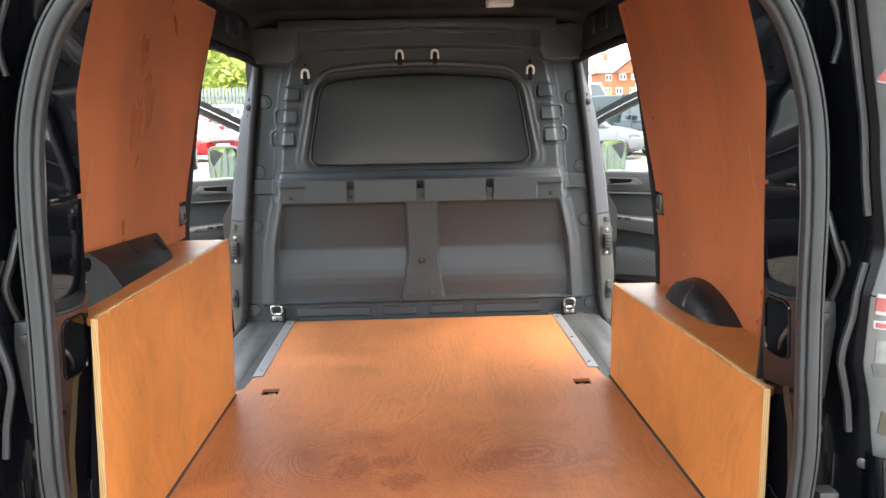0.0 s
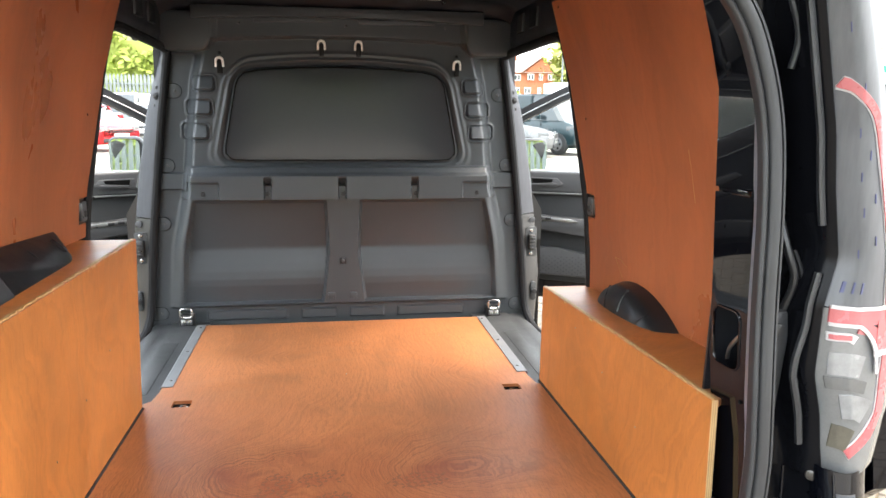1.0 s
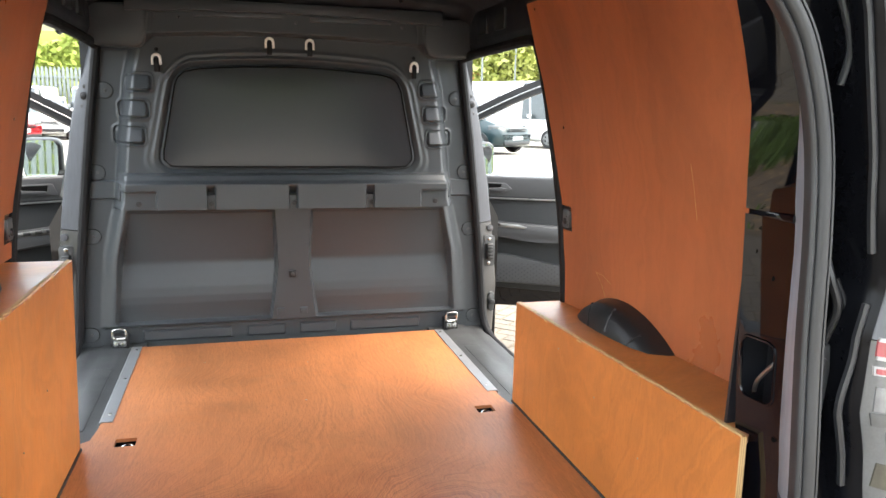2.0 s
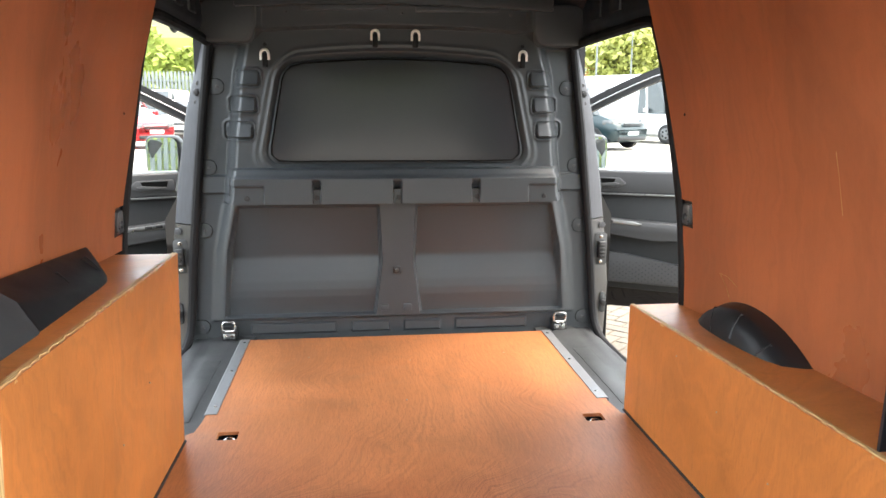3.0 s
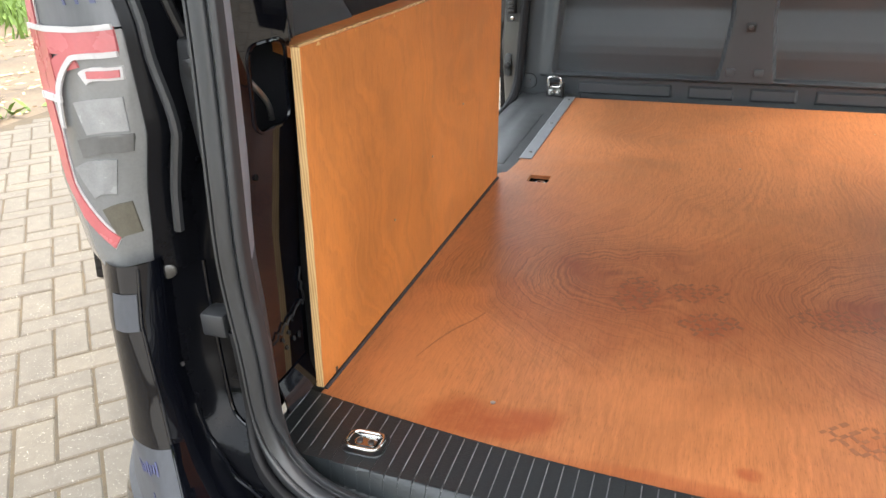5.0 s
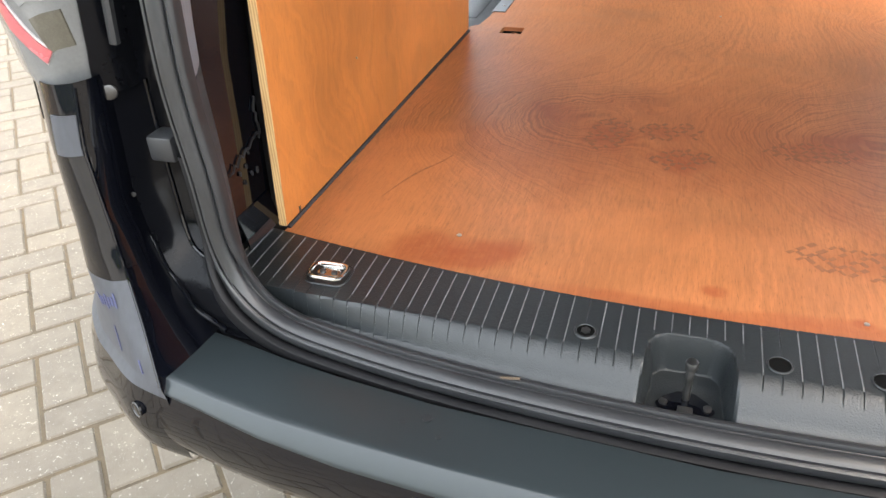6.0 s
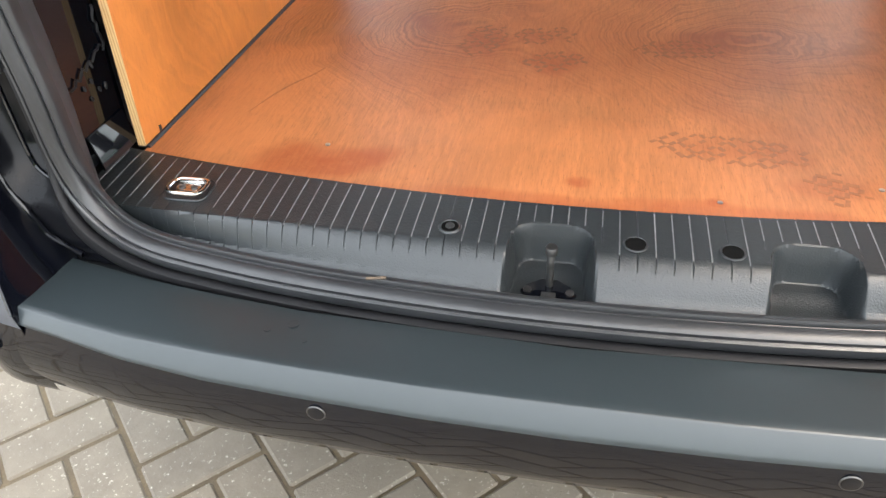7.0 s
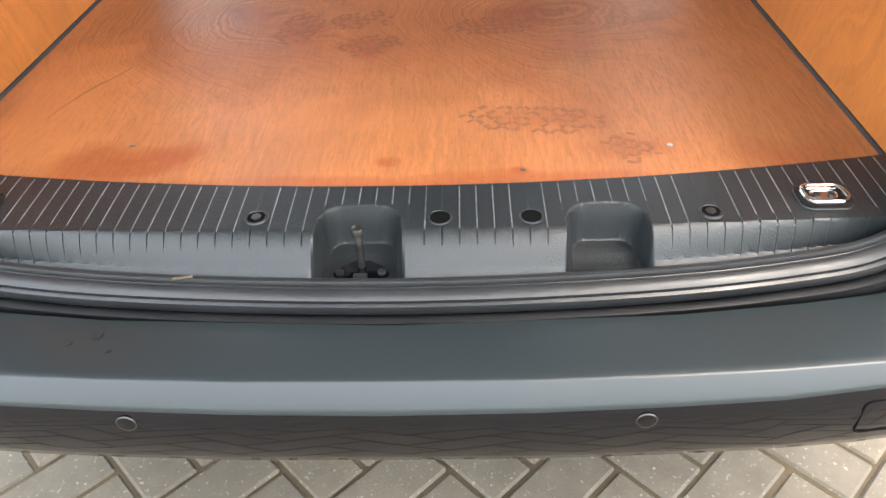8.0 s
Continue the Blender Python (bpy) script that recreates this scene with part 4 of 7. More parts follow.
for s in SIDES:
    SETTLE[0] = True
    flip = lambda v: (s * v.x, v.y, v.z)
    lamp_us = [0, 0.04, 0.08, 0.16, 0.25, 0.37, 0.5, 0.63, 0.75, 0.83, 0.9, 0.95, 1.0, 1.1, 1.3, 1.6]
    bm = mk()
    surf(bm, lamp_us, lin(0.862, 1.115, 26), lambda u, z: flip(corner(u, z)))
    thicken(bm, (-s * 0.01, 0.02, 0))
    lamp = part("tail_lamp", bm, LAMP_CLEAR, van, "tail lamp with clear and red lens sections", sharp=1.0)
    bm = mk()
    surf(bm, lamp_us, lin(1.117, 1.655, 36), lambda u, z: flip(corner(u, z)))
    thicken(bm, (-s * 0.01, 0.02, 0))
    part("film_cover", bm, FILM, lamp, "crumpled protective film with blue print", sharp=1.0)

    def ribbon(name, pts, w, matl, out, lab=""):
        """A narrow band lying on the lamp's skin, through points (u, z)."""
        bm = mk()
        path = smooth_path([(u, 0, z) for u, z in pts], 8)
        rows = []
        for i, p in enumerate(path):
            a, c = path[max(0, i - 1)], path[min(len(path) - 1, i + 1)]
            du, dz = (c.x - a.x) * 0.13, c.z - a.z
            k = math.hypot(du, dz) or 1
            nu, nz = dz / k / 0.13, -du / k
            rows.append([bm.verts.new(flip(corner(max(0, p.x + nu * e), p.z + nz * e, out))) for e in (-w, -w * 0.5, 0, w * 0.5, w)])
        for a, c in zip(rows, rows[1:]):
            for k in range(4):
                bm.faces.new((a[k], a[k + 1], c[k + 1], c[k]))
        thicken(bm, (0, 0.003, 0))
        return part(name, bm, matl, lamp, lab)

    outer = [(0.02, 1.435), (0.22, 1.420), (0.42, 1.395), (0.50, 1.35), (0.60, 1.24), (0.66, 1.14), (0.68, 1.10), (0.68, 1.04), (0.63, 0.985), (0.52, 0.94), (0.38, 0.912), (0.20, 0.893)]
    ribbon("white_line", outer, 0.0093, WHITE_LINE, 0.0015, "white edge of the light strip")
    ribbon("red_strip", outer, 0.0072, RED, 0.0035, "red light strip")
    ribbon("red_band", [(0.02, 1.106), (0.35, 1.106), (0.70, 1.106)], 0.0115, RED, 0.0030, "red lens section")
    ribbon("red_corner", [(0.60, 1.100), (0.60, 1.075), (0.585, 1.052)], 0.0125, RED, 0.0034)
    ribbon("red_filler", [(0.30, 1.090), (0.44, 1.084), (0.52, 1.070)], 0.0085, RED, 0.0028)
    ribbon("white_line", [(0.02, 1.118), (0.35, 1.118), (0.74, 1.119)], 0.0026, WHITE_LINE, 0.0046)
    ribbon("white_line", [(0.02, 1.0925), (0.26, 1.0925), (0.34, 1.088), (0.44, 1.072), (0.50, 1.052), (0.53, 1.02)], 0.0026, WHITE_LINE, 0.0052)
    ribbon("white_line", [(0.47, 1.050), (0.72, 1.051)], 0.0034, WHITE_LINE, 0.0060)
    ribbon("white_line", [(0.02, 1.074), (0.20, 1.075), (0.27, 1.071)], 0.0064, WHITE_LINE, 0.0030)
    ribbon("red_strip", [(0.03, 1.074), (0.22, 1.075)], 0.0036, RED, 0.0046)
    ribbon("reflector", [(0.05, 1.034), (0.22, 1.034), (0.38, 1.030)], 0.0170, LAMP_SILVER, 0.0020, "silver reflector behind the lens")
    ribbon("smoked_bar", [(0.04, 1.004), (0.24, 1.004), (0.42, 0.998)], 0.0095, LAMP_DARK, 0.0022)
    ribbon("reflector", [(0.14, 0.968), (0.30, 0.968), (0.42, 0.960)], 0.0190, LAMP_SILVER, 0.0020, "silver reflector behind the lens")
    ribbon("lamp_base", [(0.04, 0.920), (0.16, 0.918), (0.24, 0.914)], 0.0190, LAMP_BOWL, 0.0022)
    for k, (u, z) in enumerate(((0.18, 1.36), (0.20, 1.30), (0.22, 1.25), (0.34, 1.33), (0.40, 1.27), (0.38, 1.21), (0.12, 1.19), (0.30, 1.42), (0.16, 1.50), (0.3, 1.55))):
        ribbon("print_mark", [(u, z), (u + 0.010, z + 0.013)], 0.0009, INK, 0.0015)
    for k in range(3):
        ribbon("print_mark", [(0.06 + 0.1 * k, 1.140), (0.062 + 0.1 * k, 1.156)], 0.0013, INK, 0.0015)

    # corner of the body under the lamp, wrapping into the bumper
    SETTLE[0] = False
    LEV = [(0.40, [(0.590, -0.026), (0.652, -0.016), (0.712, 0.012), (0.766, 0.044), (0.818, 0.10), (0.862, 0.2), (0.885, 0.5)]),
           (0.43, [(0.590, -0.046), (0.655, -0.038), (0.720, -0.006), (0.776, 0.032), (0.824, 0.09), (0.866, 0.2), (0.885, 0.5)]),
           (0.47, [(0.590, -0.052), (0.657, -0.045), (0.722, -0.010), (0.776, 0.028), (0.826, 0.09), (0.868, 0.2), (0.885, 0.5)]),
           (0.50, [(0.590, -0.052), (0.657, -0.043), (0.718, -0.009), (0.770, 0.029), (0.822, 0.09), (0.866, 0.2), (0.885, 0.5)]),
           (0.533, [(0.594, -0.050), (0.653, -0.036), (0.708, -0.004), (0.758, 0.031), (0.811, 0.092), (0.858, 0.2), (0.884, 0.5)]),
           (0.547, [(0.600, -0.048), (0.645, -0.031), (0.700, 0.000), (0.750, 0.036), (0.803, 0.096), (0.850, 0.2), (0.880, 0.5)]),
           (0.60, [(0.632, -0.012), (0.660, -0.014), (0.700, 0.006), (0.742, 0.040), (0.792, 0.10), (0.840, 0.2), (0.875, 0.5)]),
           (0.65, [(0.653, 0.010), (0.675, 0.003), (0.713, 0.015), (0.745, 0.048), (0.785, 0.105), (0.835, 0.2), (0.870, 0.5)]),
           (0.70, [(0.663, 0.020), (0.684, 0.013), (0.715, 0.023), (0.745, 0.055), (0.785, 0.11), (0.830, 0.2), (0.870, 0.5)]),
           (0.80, [(0.677, 0.033), (0.696, 0.026), (0.722, 0.036), (0.752, 0.066), (0.790, 0.12), (0.832, 0.21), (0.868, 0.5)]),
           (0.87, [(0.676, 0.046), (0.694, 0.038), (0.716, 0.044), (0.748, 0.070), (0.790, 0.13), (0.830, 0.22), (0.866, 0.5)])]
    LZ = [a for a, _ in LEV]
    COLS_X = [[p[k][0] for _, p in LEV] for k in range(7)]
    COLS_Y = [[p[k][1] for _, p in LEV] for k in range(7)]

    def low_corner(u, z):
        """Skin of the corner: 0 at the inner edge, 6 on the flank; rounded between the stations."""
        cx = [float(np.interp(z, LZ, c)) for c in COLS_X]
        cy = [float(np.interp(z, LZ, c)) for c in COLS_Y]
        k = min(5, int(u))
        g = u - k
        def cat(c):
            p0, p1, p2, p3 = c[max(0, k - 1)], c[k], c[k + 1], c[min(6, k + 2)]
            return 0.5 * (2 * p1 + (p2 - p0) * g + (2 * p0 - 5 * p1 + 4 * p2 - p3) * g * g + (3 * p1 - p0 - 3 * p2 + p3) * g ** 3)
        return (s * cat(cx), cat(cy), z)
    us = [k / 5 for k in range(31)]
    bm = mk()
    surf(bm, us, lin(0.40, 0.533, 14), low_corner)
    crn = part("bumper_corner", bm, PAINT, van, "glossy black bumper corner", sharp=1.0)
    bm = mk()
    surf(bm, us, [0.533, 0.535, 0.54, 0.543, 0.545, 0.547, 0.556, 0.57, 0.585, 0.60, 0.615, 0.63, 0.65], low_corner)
    part("corner_film", bm, FILM_OUT, crn, "grey protective film with blue print", sharp=1.0)
    bm = mk()
    surf(bm, us, lin(0.65, 0.87, 16), low_corner)
    part("corner_upright", bm, PAINT, crn, "glossy black upright under the lamp", sharp=1.0)
    bm = mk()
    surf(bm, lin(0.15, 1.5, 8), lin(0.795, 0.838, 6), lambda u, z: tuple(Vector(low_corner(u, z)) + Vector((0, -0.002, 0))))
    thicken(bm, (0, 0.0015, 0))
    part("film_patch", bm, FILM_OUT, crn)
    for k in range(7):
        bm = mk()
        u, z = 1.0 + 0.16 * k, 0.628 - 0.002 * k
        hh = 0.005 if k % 3 else 0.008
        surf(bm, lin(u - 0.05, u + 0.03, 3), lin(z - hh, z + hh, 4), lambda a, b: tuple(Vector(low_corner(a, b)) + Vector((0, -0.0012, 0.0004))))
        thicken(bm, (0, 0.001, 0))
        part("print_mark", bm, INK, crn)
    for u, z0, z1 in ((1.5, 0.560, 0.592), (0.7, 0.552, 0.566)):
        bm = mk()
        surf(bm, lin(u - 0.02, u + 0.03, 3), lin(z0, z1, 6), lambda a, b: tuple(Vector(low_corner(a, b)) + Vector((0, -0.0012, 0.0004))))
        thicken(bm, (0, 0.001, 0))
        part("film_wrinkle", bm, INK, crn)
    # black wall that turns in from the corner's edge, then the recess beside the seal
    KX = [(0.545, 0.585), (0.56, 0.600), (0.58, 0.615), (0.60, 0.628), (0.63, 0.645), (0.67, 0.658), (0.73, 0.672), (0.87, 0.668)]
    KY = [(0.545, 0.060), (0.60, 0.064), (0.67, 0.070), (0.73, 0.078), (0.87, 0.088)]
    def wall_in(u, z):
        e = low_corner(0, z)
        x, y = interp(KX, z), interp(KY, z)
        f = u
        return (s * (abs(e[0]) + (x - abs(e[0])) * f) - s * 0.006 * math.sin(math.pi * f), e[1] + (y - e[1]) * f, z)
    bm = mk()
    surf(bm, lin(0, 1, 9), lin(0.540, 0.87, 30), wall_in)
    part("inner_wall", bm, PAINT, crn, "glossy black inner face of the corner", sharp=1.0)
    bm = mk()
    tube(bm, [Vector(wall_in(0, z)) + Vector((0, 0.0005, 0)) for z in lin(0.548, 0.865, 30)], 0.0022, 8)
    part("edge_bead", bm, PAINT, crn)
    bm = mk()
    tube(bm, smooth_path([Vector(wall_in(1, z)) + Vector((-s * 0.002, -0.004, 0)) for z in (0.675, 0.65, 0.63, 0.61, 0.592, 0.577)] + [(s * 0.590, 0.056, 0.566), (s * 0.570, 0.050, 0.561)], 5), 0.0035, 8)
    part("crease_bead", bm, PAINT, crn, "glossy black crease running in under the seal")
    bm = mk()
    SX = [(0.545, 0.50), (0.58, 0.535), (0.62, 0.560), (0.66, 0.572), (0.87, 0.574)]
    SY = [(0.545, 0.050), (0.62, 0.066), (0.87, 0.090)]
    def recess(u, z):
        xa, ya = interp(KX, z), interp(KY, z)
        xb_, yb_ = interp(SX, z), interp(SY, z)
        dip = 0.045 * math.sin(math.pi * u) ** 0.6 * sstep(0.60, 0.67, z)
        return (s * (xb_ + (xa - xb_) * u), yb_ + (ya - yb_) * u + dip, z)
    surf(bm, lin(0, 1, 14), lin(0.545, 0.87, 26), recess)
    rc = part("corner_recess", bm, RECESS, van, "satin black recess beside the seal", sharp=1.0)
    bm = mk()
    cyl(bm, wall_in(0.9, 0.848), (-s, -1.2, 0), 0.009, 0.006, 16, bev=0.002)
    part("bolt_head", bm, SCREW, rc)
    bm = mk()
    cyl(bm, wall_in(0.9, 0.726), (-s, -0.6, 0), 0.0028, 0.002, 10)
    part("bolt_head", bm, SCREW, rc)
    bm = mk()
    box(bm, s * 0.612 - 0.016, s * 0.612 + 0.016, 0.070, 0.100, 0.774, 0.804, 0.004)
    part("cable_clip", bm, RUBBER, rc)
    bm = mk()
    tube(bm, smooth_path([(s * 0.628, 0.096, 0.86), (s * 0.628, 0.094, 0.80), (s * 0.624, 0.090, 0.72), (s * 0.616, 0.084, 0.665), (s * 0.602, 0.080, 0.648), (s * 0.588, 0.078, 0.645)], 5), 0.0028, 8)
    part("drain_edge", bm, PAINT, rc)
SETTLE[0] = True

# ---- bumper ----
def y_out(x):
    ax = abs(x)
    return interp([(0, -0.0915), (0.15, -0.0910), (0.28, -0.0865), (0.38, -0.081), (0.48, -0.072), (0.55, -0.061), (0.636, -0.044)], ax)


def lip(x):
    """How far the chamfer of the step comes down: less towards the corners."""
    return interp([(0, 0.96), (0.25, 0.88), (0.38, 0.84), (0.48, 0.72), (0.56, 0.58), (0.636, 0.56)], abs(x))


def y_in(x):
    return interp([(0, -0.004), (0.3, 0.008), (0.42, 0.022), (0.50, 0.034), (0.60, 0.055), (0.636, 0.062)], abs(x))


bumper = thing("bumper", (0, -0.05, 0.43), "dark grey plastic rear bumper step over a glossy black skirt", "bumper")
bm = mk()
xs = lin(-0.634, 0.634, 92)
TOPROW = [(0, 0.525), (0.02, 0.544), (0.06, 0.5485), (0.25, 0.5505), (0.6, 0.5515), (1.0, 0.5505)]
def pad(x, v):
    a, o = y_in(x), y_out(x)
    if v <= 1:
        z = interp(TOPROW, v)
        return (x, a + (o + 0.006 - a) * v, z)
    pr = [(0.006, 0.5505), (0.0045, 0.5498), (0.0032, 0.5485), (-0.0125, 0.5275), (-0.0145, 0.5240), (-0.0150, 0.5205), (-0.012, 0.519)]
    k = int(min(len(pr) - 2, (v - 1)))
    f = v - 1 - k
    q = lip(x)
    return (x, o + 0.006 + (pr[k][0] * (1 - f) + pr[k + 1][0] * f - 0.006) * q, 0.5505 + (pr[k][1] * (1 - f) + pr[k + 1][1] * f - 0.5505) * q)
surf(bm, xs, [0, 0.02, 0.06, 0.12, 0.25, 0.45, 0.6, 0.75, 0.9, 1.0] + [2, 3, 4, 5, 6, 7], pad)
part("step_pad", bm, BUMPER_PL, bumper, "matt dark grey step pad with chamfered edge", sharp=0.45)
bm = mk()
def skirt(x, v):
    pr = [(-0.013, 0.520), (-0.0155, 0.512), (-0.016, 0.495), (-0.013, 0.465), (-0.006, 0.440), (0.004, 0.431), (0.02, 0.426), (0.10, 0.40), (0.30, 0.36)]
    k = int(min(len(pr) - 2, v))
    f = v - k
    q = 1 - lip(x)
    up = q * (1 - sstep(0, 3, v))
    return (x, y_out(x) + pr[k][0] * (1 - f) + pr[k + 1][0] * f + 0.022 * up, pr[k][1] * (1 - f) + pr[k + 1][1] * f + 0.033 * up)
surf(bm, xs, [k * 0.5 for k in range(17)], skirt)
part("skirt", bm, PAINT, bumper, "glossy black bumper skirt", sharp=1.2)
for x in (-0.255, 0.252):
    bm = mk()
    y = y_out(x) - 0.0142
    cyl(bm, (x, y + 0.003, 0.508), (0, -1, 0.1), 0.0090, 0.0045, 24, bev=0.001)
    sens = part("parking_sensor", bm, PAINT, bumper, "round parking sensor")
    bm = mk()
    tube(bm, [(x + 0.0096 * math.cos(a), y - 0.0005, 0.508 + 0.0096 * math.sin(a)) for a in lin(0, 2 * math.pi, 25)[:-1]], 0.0009, 6, True)
    part("sensor_ring", bm, SCREW, sens)
SETTLE[0] = False
for s in SIDES:
    bm = mk()
    box(bm, min(s * 0.46, s * 0.64), max(s * 0.46, s * 0.64), 0.0, 0.09, 0.515, 0.541, 0.004)
    part("gap_filler", bm, RUBBER_BLACK, bumper)
    bm = mk()
    c = Vector((s * 0.648, -0.0462, 0.500))
    dr = Vector((s * 0.42, -0.9, 0.1)).normalized()
    cyl(bm, c - dr * 0.003, dr, 0.0090, 0.0045, 24, bev=0.001)
    sens = part("parking_sensor", bm, PAINT, bumper, "round parking sensor")
    bm = mk()
    a1 = dr.orthogonal().normalized()
    a2 = dr.cross(a1)
    tube(bm, [c + dr * 0.0012 + (a1 * math.cos(a) + a2 * math.sin(a)) * 0.0096 for a in lin(0, 2 * math.pi, 25)[:-1]], 0.0008, 6, True)
    part("sensor_ring", bm, SCREW, sens)
SETTLE[0] = True
bm = mk()
cover = []
for p in rrect(0.498, 0.488, 0.066, 0.040, 0.008):
    q = Vector(skirt(p[0], interp([(0.465, 3), (0.495, 2), (0.512, 1), (0.520, 0)], p[1])))
    cover.append(q + Vector((0, -0.0004, 0)))
tube(bm, cover, 0.0011, 6, True)
part("towing_eye_cover", bm, HOLE, bumper)
for x, y, r in ((-0.30, -0.022, 0.006), (-0.325, -0.034, 0.004), (-0.28, -0.045, 0.003)):
    bm = mk()
    cyl(bm, (x, y, 0.5523), (0, 0, 1), r, 0.0007, 14)
    part("grime_spot", bm, BLACK_TRIM, bumper)

# ---- load sill trim ----
def floor_edge(x):
    return 0.155 + 0.150 * x * x


def ridge(x):
    return 0.083 + 0.02 * x * x


def nose(x):
    return 0.046 + 0.16 * x * x


GROOVES = [-0.6045 + 0.01884 * k for k in range(64)]
POCKETS = ((-0.036, 0.104), (0.234, 0.100))


def pocket_mask(x, y):
    m = 0.0
    for cx, w in POCKETS:
        k = 0.5 * w - 0.012 * (y - 0.02) / 0.1
        dx = abs(x - cx)
        r = 0.022
        d = math.hypot(max(0, dx - k + r), max(0, y - 0.118 + r)) - r if y > 0.118 - r and dx > k - r else max(dx - k, y - 0.118)
        m = max(m, 1 - sstep(-0.007, 0.003, d))
    return m


def sill_z(x, y, groove=0.0):
    n, r = nose(x), ridge(x)
    if y >= r:
        z = 0.6065 + 0.0012 * math.sin((y - r) * 20)
    elif y > n:
        f = (y - n) / (r - n)
        z = 0.575 + 0.0315 * (1 - (1 - f) ** 1.7)
    else:
        z = 0.575 - 0.022 * ((n - y) / 0.018) ** 1.2
    if groove and pocket_mask(x - 0.008, y) + pocket_mask(x + 0.008, y) + pocket_mask(x, y - 0.008) > 0.001:
        groove = 0.0
    z -= groove * (0.0019 * (1 - sstep(r - 0.014, r - 0.020, y)) if y < r + 0.002 else 0.0005)
    floor_z = 0.556 if y < 0.075 else 0.556 + 0.005 * sstep(0.075, 0.1, y)
    return z + (min(z, floor_z) - z) * pocket_mask(x, y)


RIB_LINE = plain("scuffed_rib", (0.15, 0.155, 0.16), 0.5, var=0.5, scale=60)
sill = thing("sill_trim", (0, 0.1, 0.57), "black ribbed plastic load sill trim with latch pocket", "sill trim")
bm = mk()
cols = []
for g in GROOVES:
    for dx, on in ((-0.0092, 0), (-0.0070, 0), (-0.0048, 0), (-0.0020, 0), (-0.0009, 0), (-0.0005, 1), (0.0005, 1), (0.0009, 0), (0.0020, 0), (0.0048, 0), (0.0070, 0)):
        cols.append((g + dx, on))
ys = lin(0.020, 0.060, 18) + lin(0.062, 0.128, 34) + [0.130 + 0.1 * k for k in range(1, 11)]
def sill_pt(x, y, on):
    """Beyond 0.128 the rows close up on the edge of the plywood, and the last one turns down."""
    if y > 0.129:
        k = (y - 0.130)
        y = 0.128 + (floor_edge(x) - 0.126) * min(1.0, k / 0.9)
        return (x, y, 0.599 if k > 0.95 else sill_z(x, y, on))
    return (x, y, sill_z(x, y, on))
grid_v = [[bm.verts.new(sill_pt(x, y, on)) for x, on in cols] for y in ys]
for j in range(len(ys) - 1):
    for i in range(len(cols) - 1):
        if ys[j] < nose(cols[i][0]) - 0.022:
            continue
        bm.faces.new((grid_v[j][i], grid_v[j][i + 1], grid_v[j + 1][i + 1], grid_v[j + 1][i]))
bmesh.ops.delete(bm, geom=[v for v in bm.verts if not v.link_faces], context="VERTS")
part("sill_cover", bm, BLACK_TRIM, sill, "grained black cover with fine ribs", sharp=0.3)
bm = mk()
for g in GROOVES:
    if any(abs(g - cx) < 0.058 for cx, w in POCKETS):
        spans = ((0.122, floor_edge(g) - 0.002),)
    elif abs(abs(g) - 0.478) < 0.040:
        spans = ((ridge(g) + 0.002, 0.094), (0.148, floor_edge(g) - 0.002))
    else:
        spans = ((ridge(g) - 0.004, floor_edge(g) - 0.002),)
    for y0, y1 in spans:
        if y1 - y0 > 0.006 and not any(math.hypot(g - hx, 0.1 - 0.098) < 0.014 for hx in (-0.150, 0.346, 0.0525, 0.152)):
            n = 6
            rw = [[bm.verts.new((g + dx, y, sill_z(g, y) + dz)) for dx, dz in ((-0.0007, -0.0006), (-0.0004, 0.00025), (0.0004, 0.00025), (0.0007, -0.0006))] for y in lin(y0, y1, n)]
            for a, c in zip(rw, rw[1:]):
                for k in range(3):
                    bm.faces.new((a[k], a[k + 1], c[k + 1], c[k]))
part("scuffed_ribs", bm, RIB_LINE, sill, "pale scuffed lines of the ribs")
bm = mk()
cyl(bm, (-0.035, 0.072, 0.556), (0, 0, 1), 0.0042, 0.052, 14, bev=0.001)
cyl(bm, (-0.035, 0.072, 0.604), (0, 0, 1), 0.0068, 0.011, 14, bev=0.002)
stk = part("striker_pin", bm, SCREW, sill, "dark steel latch striker")
bm = mk()
prism(bm, [(-0.066, 0.060), (-0.058, 0.049), (-0.044, 0.054), (-0.026, 0.054), (-0.012, 0.049), (-0.004, 0.060), (-0.012, 0.072), (-0.026, 0.082), (-0.044, 0.082), (-0.058, 0.072)], "xy", 0.5565, 0.5605, 0.001)
part("striker_base", bm, PAINT, stk)
for x in (-0.058, -0.012):
    bm = mk()
    cyl(bm, (x, 0.061, 0.560), (0, 0, 1), 0.0048, 0.003, 12, bev=0.001)
    part("bolt_head", bm, SCREW, stk)
bm = mk()
box(bm, -0.043, -0.027, 0.042, 0.058, 0.557, 0.563, 0.001)
part("striker_foot", bm, SCREW, stk)
for x in (-0.150, 0.346):
    bm = mk()
    tube(bm, [(x + 0.0115 * math.cos(a), 0.1005 + 0.0115 * math.sin(a), 0.6075) for a in lin(0, 2 * math.pi, 21)[:-1]], 0.002, 6, True)
    cup = part("screw_cup", bm, BLACK_TRIM, sill)
    bm = mk()
    cyl(bm, (x, 0.1005, 0.6073), (0, 0, 1), 0.010, 0.0012, 18)
    part("cup_floor", bm, HOLE, cup)
    bm = mk()
    cyl(bm, (x, 0.1005, 0.608), (0, 0, 1), 0.0055, 0.002, 6)
    part("screw", bm, SCREW, cup)
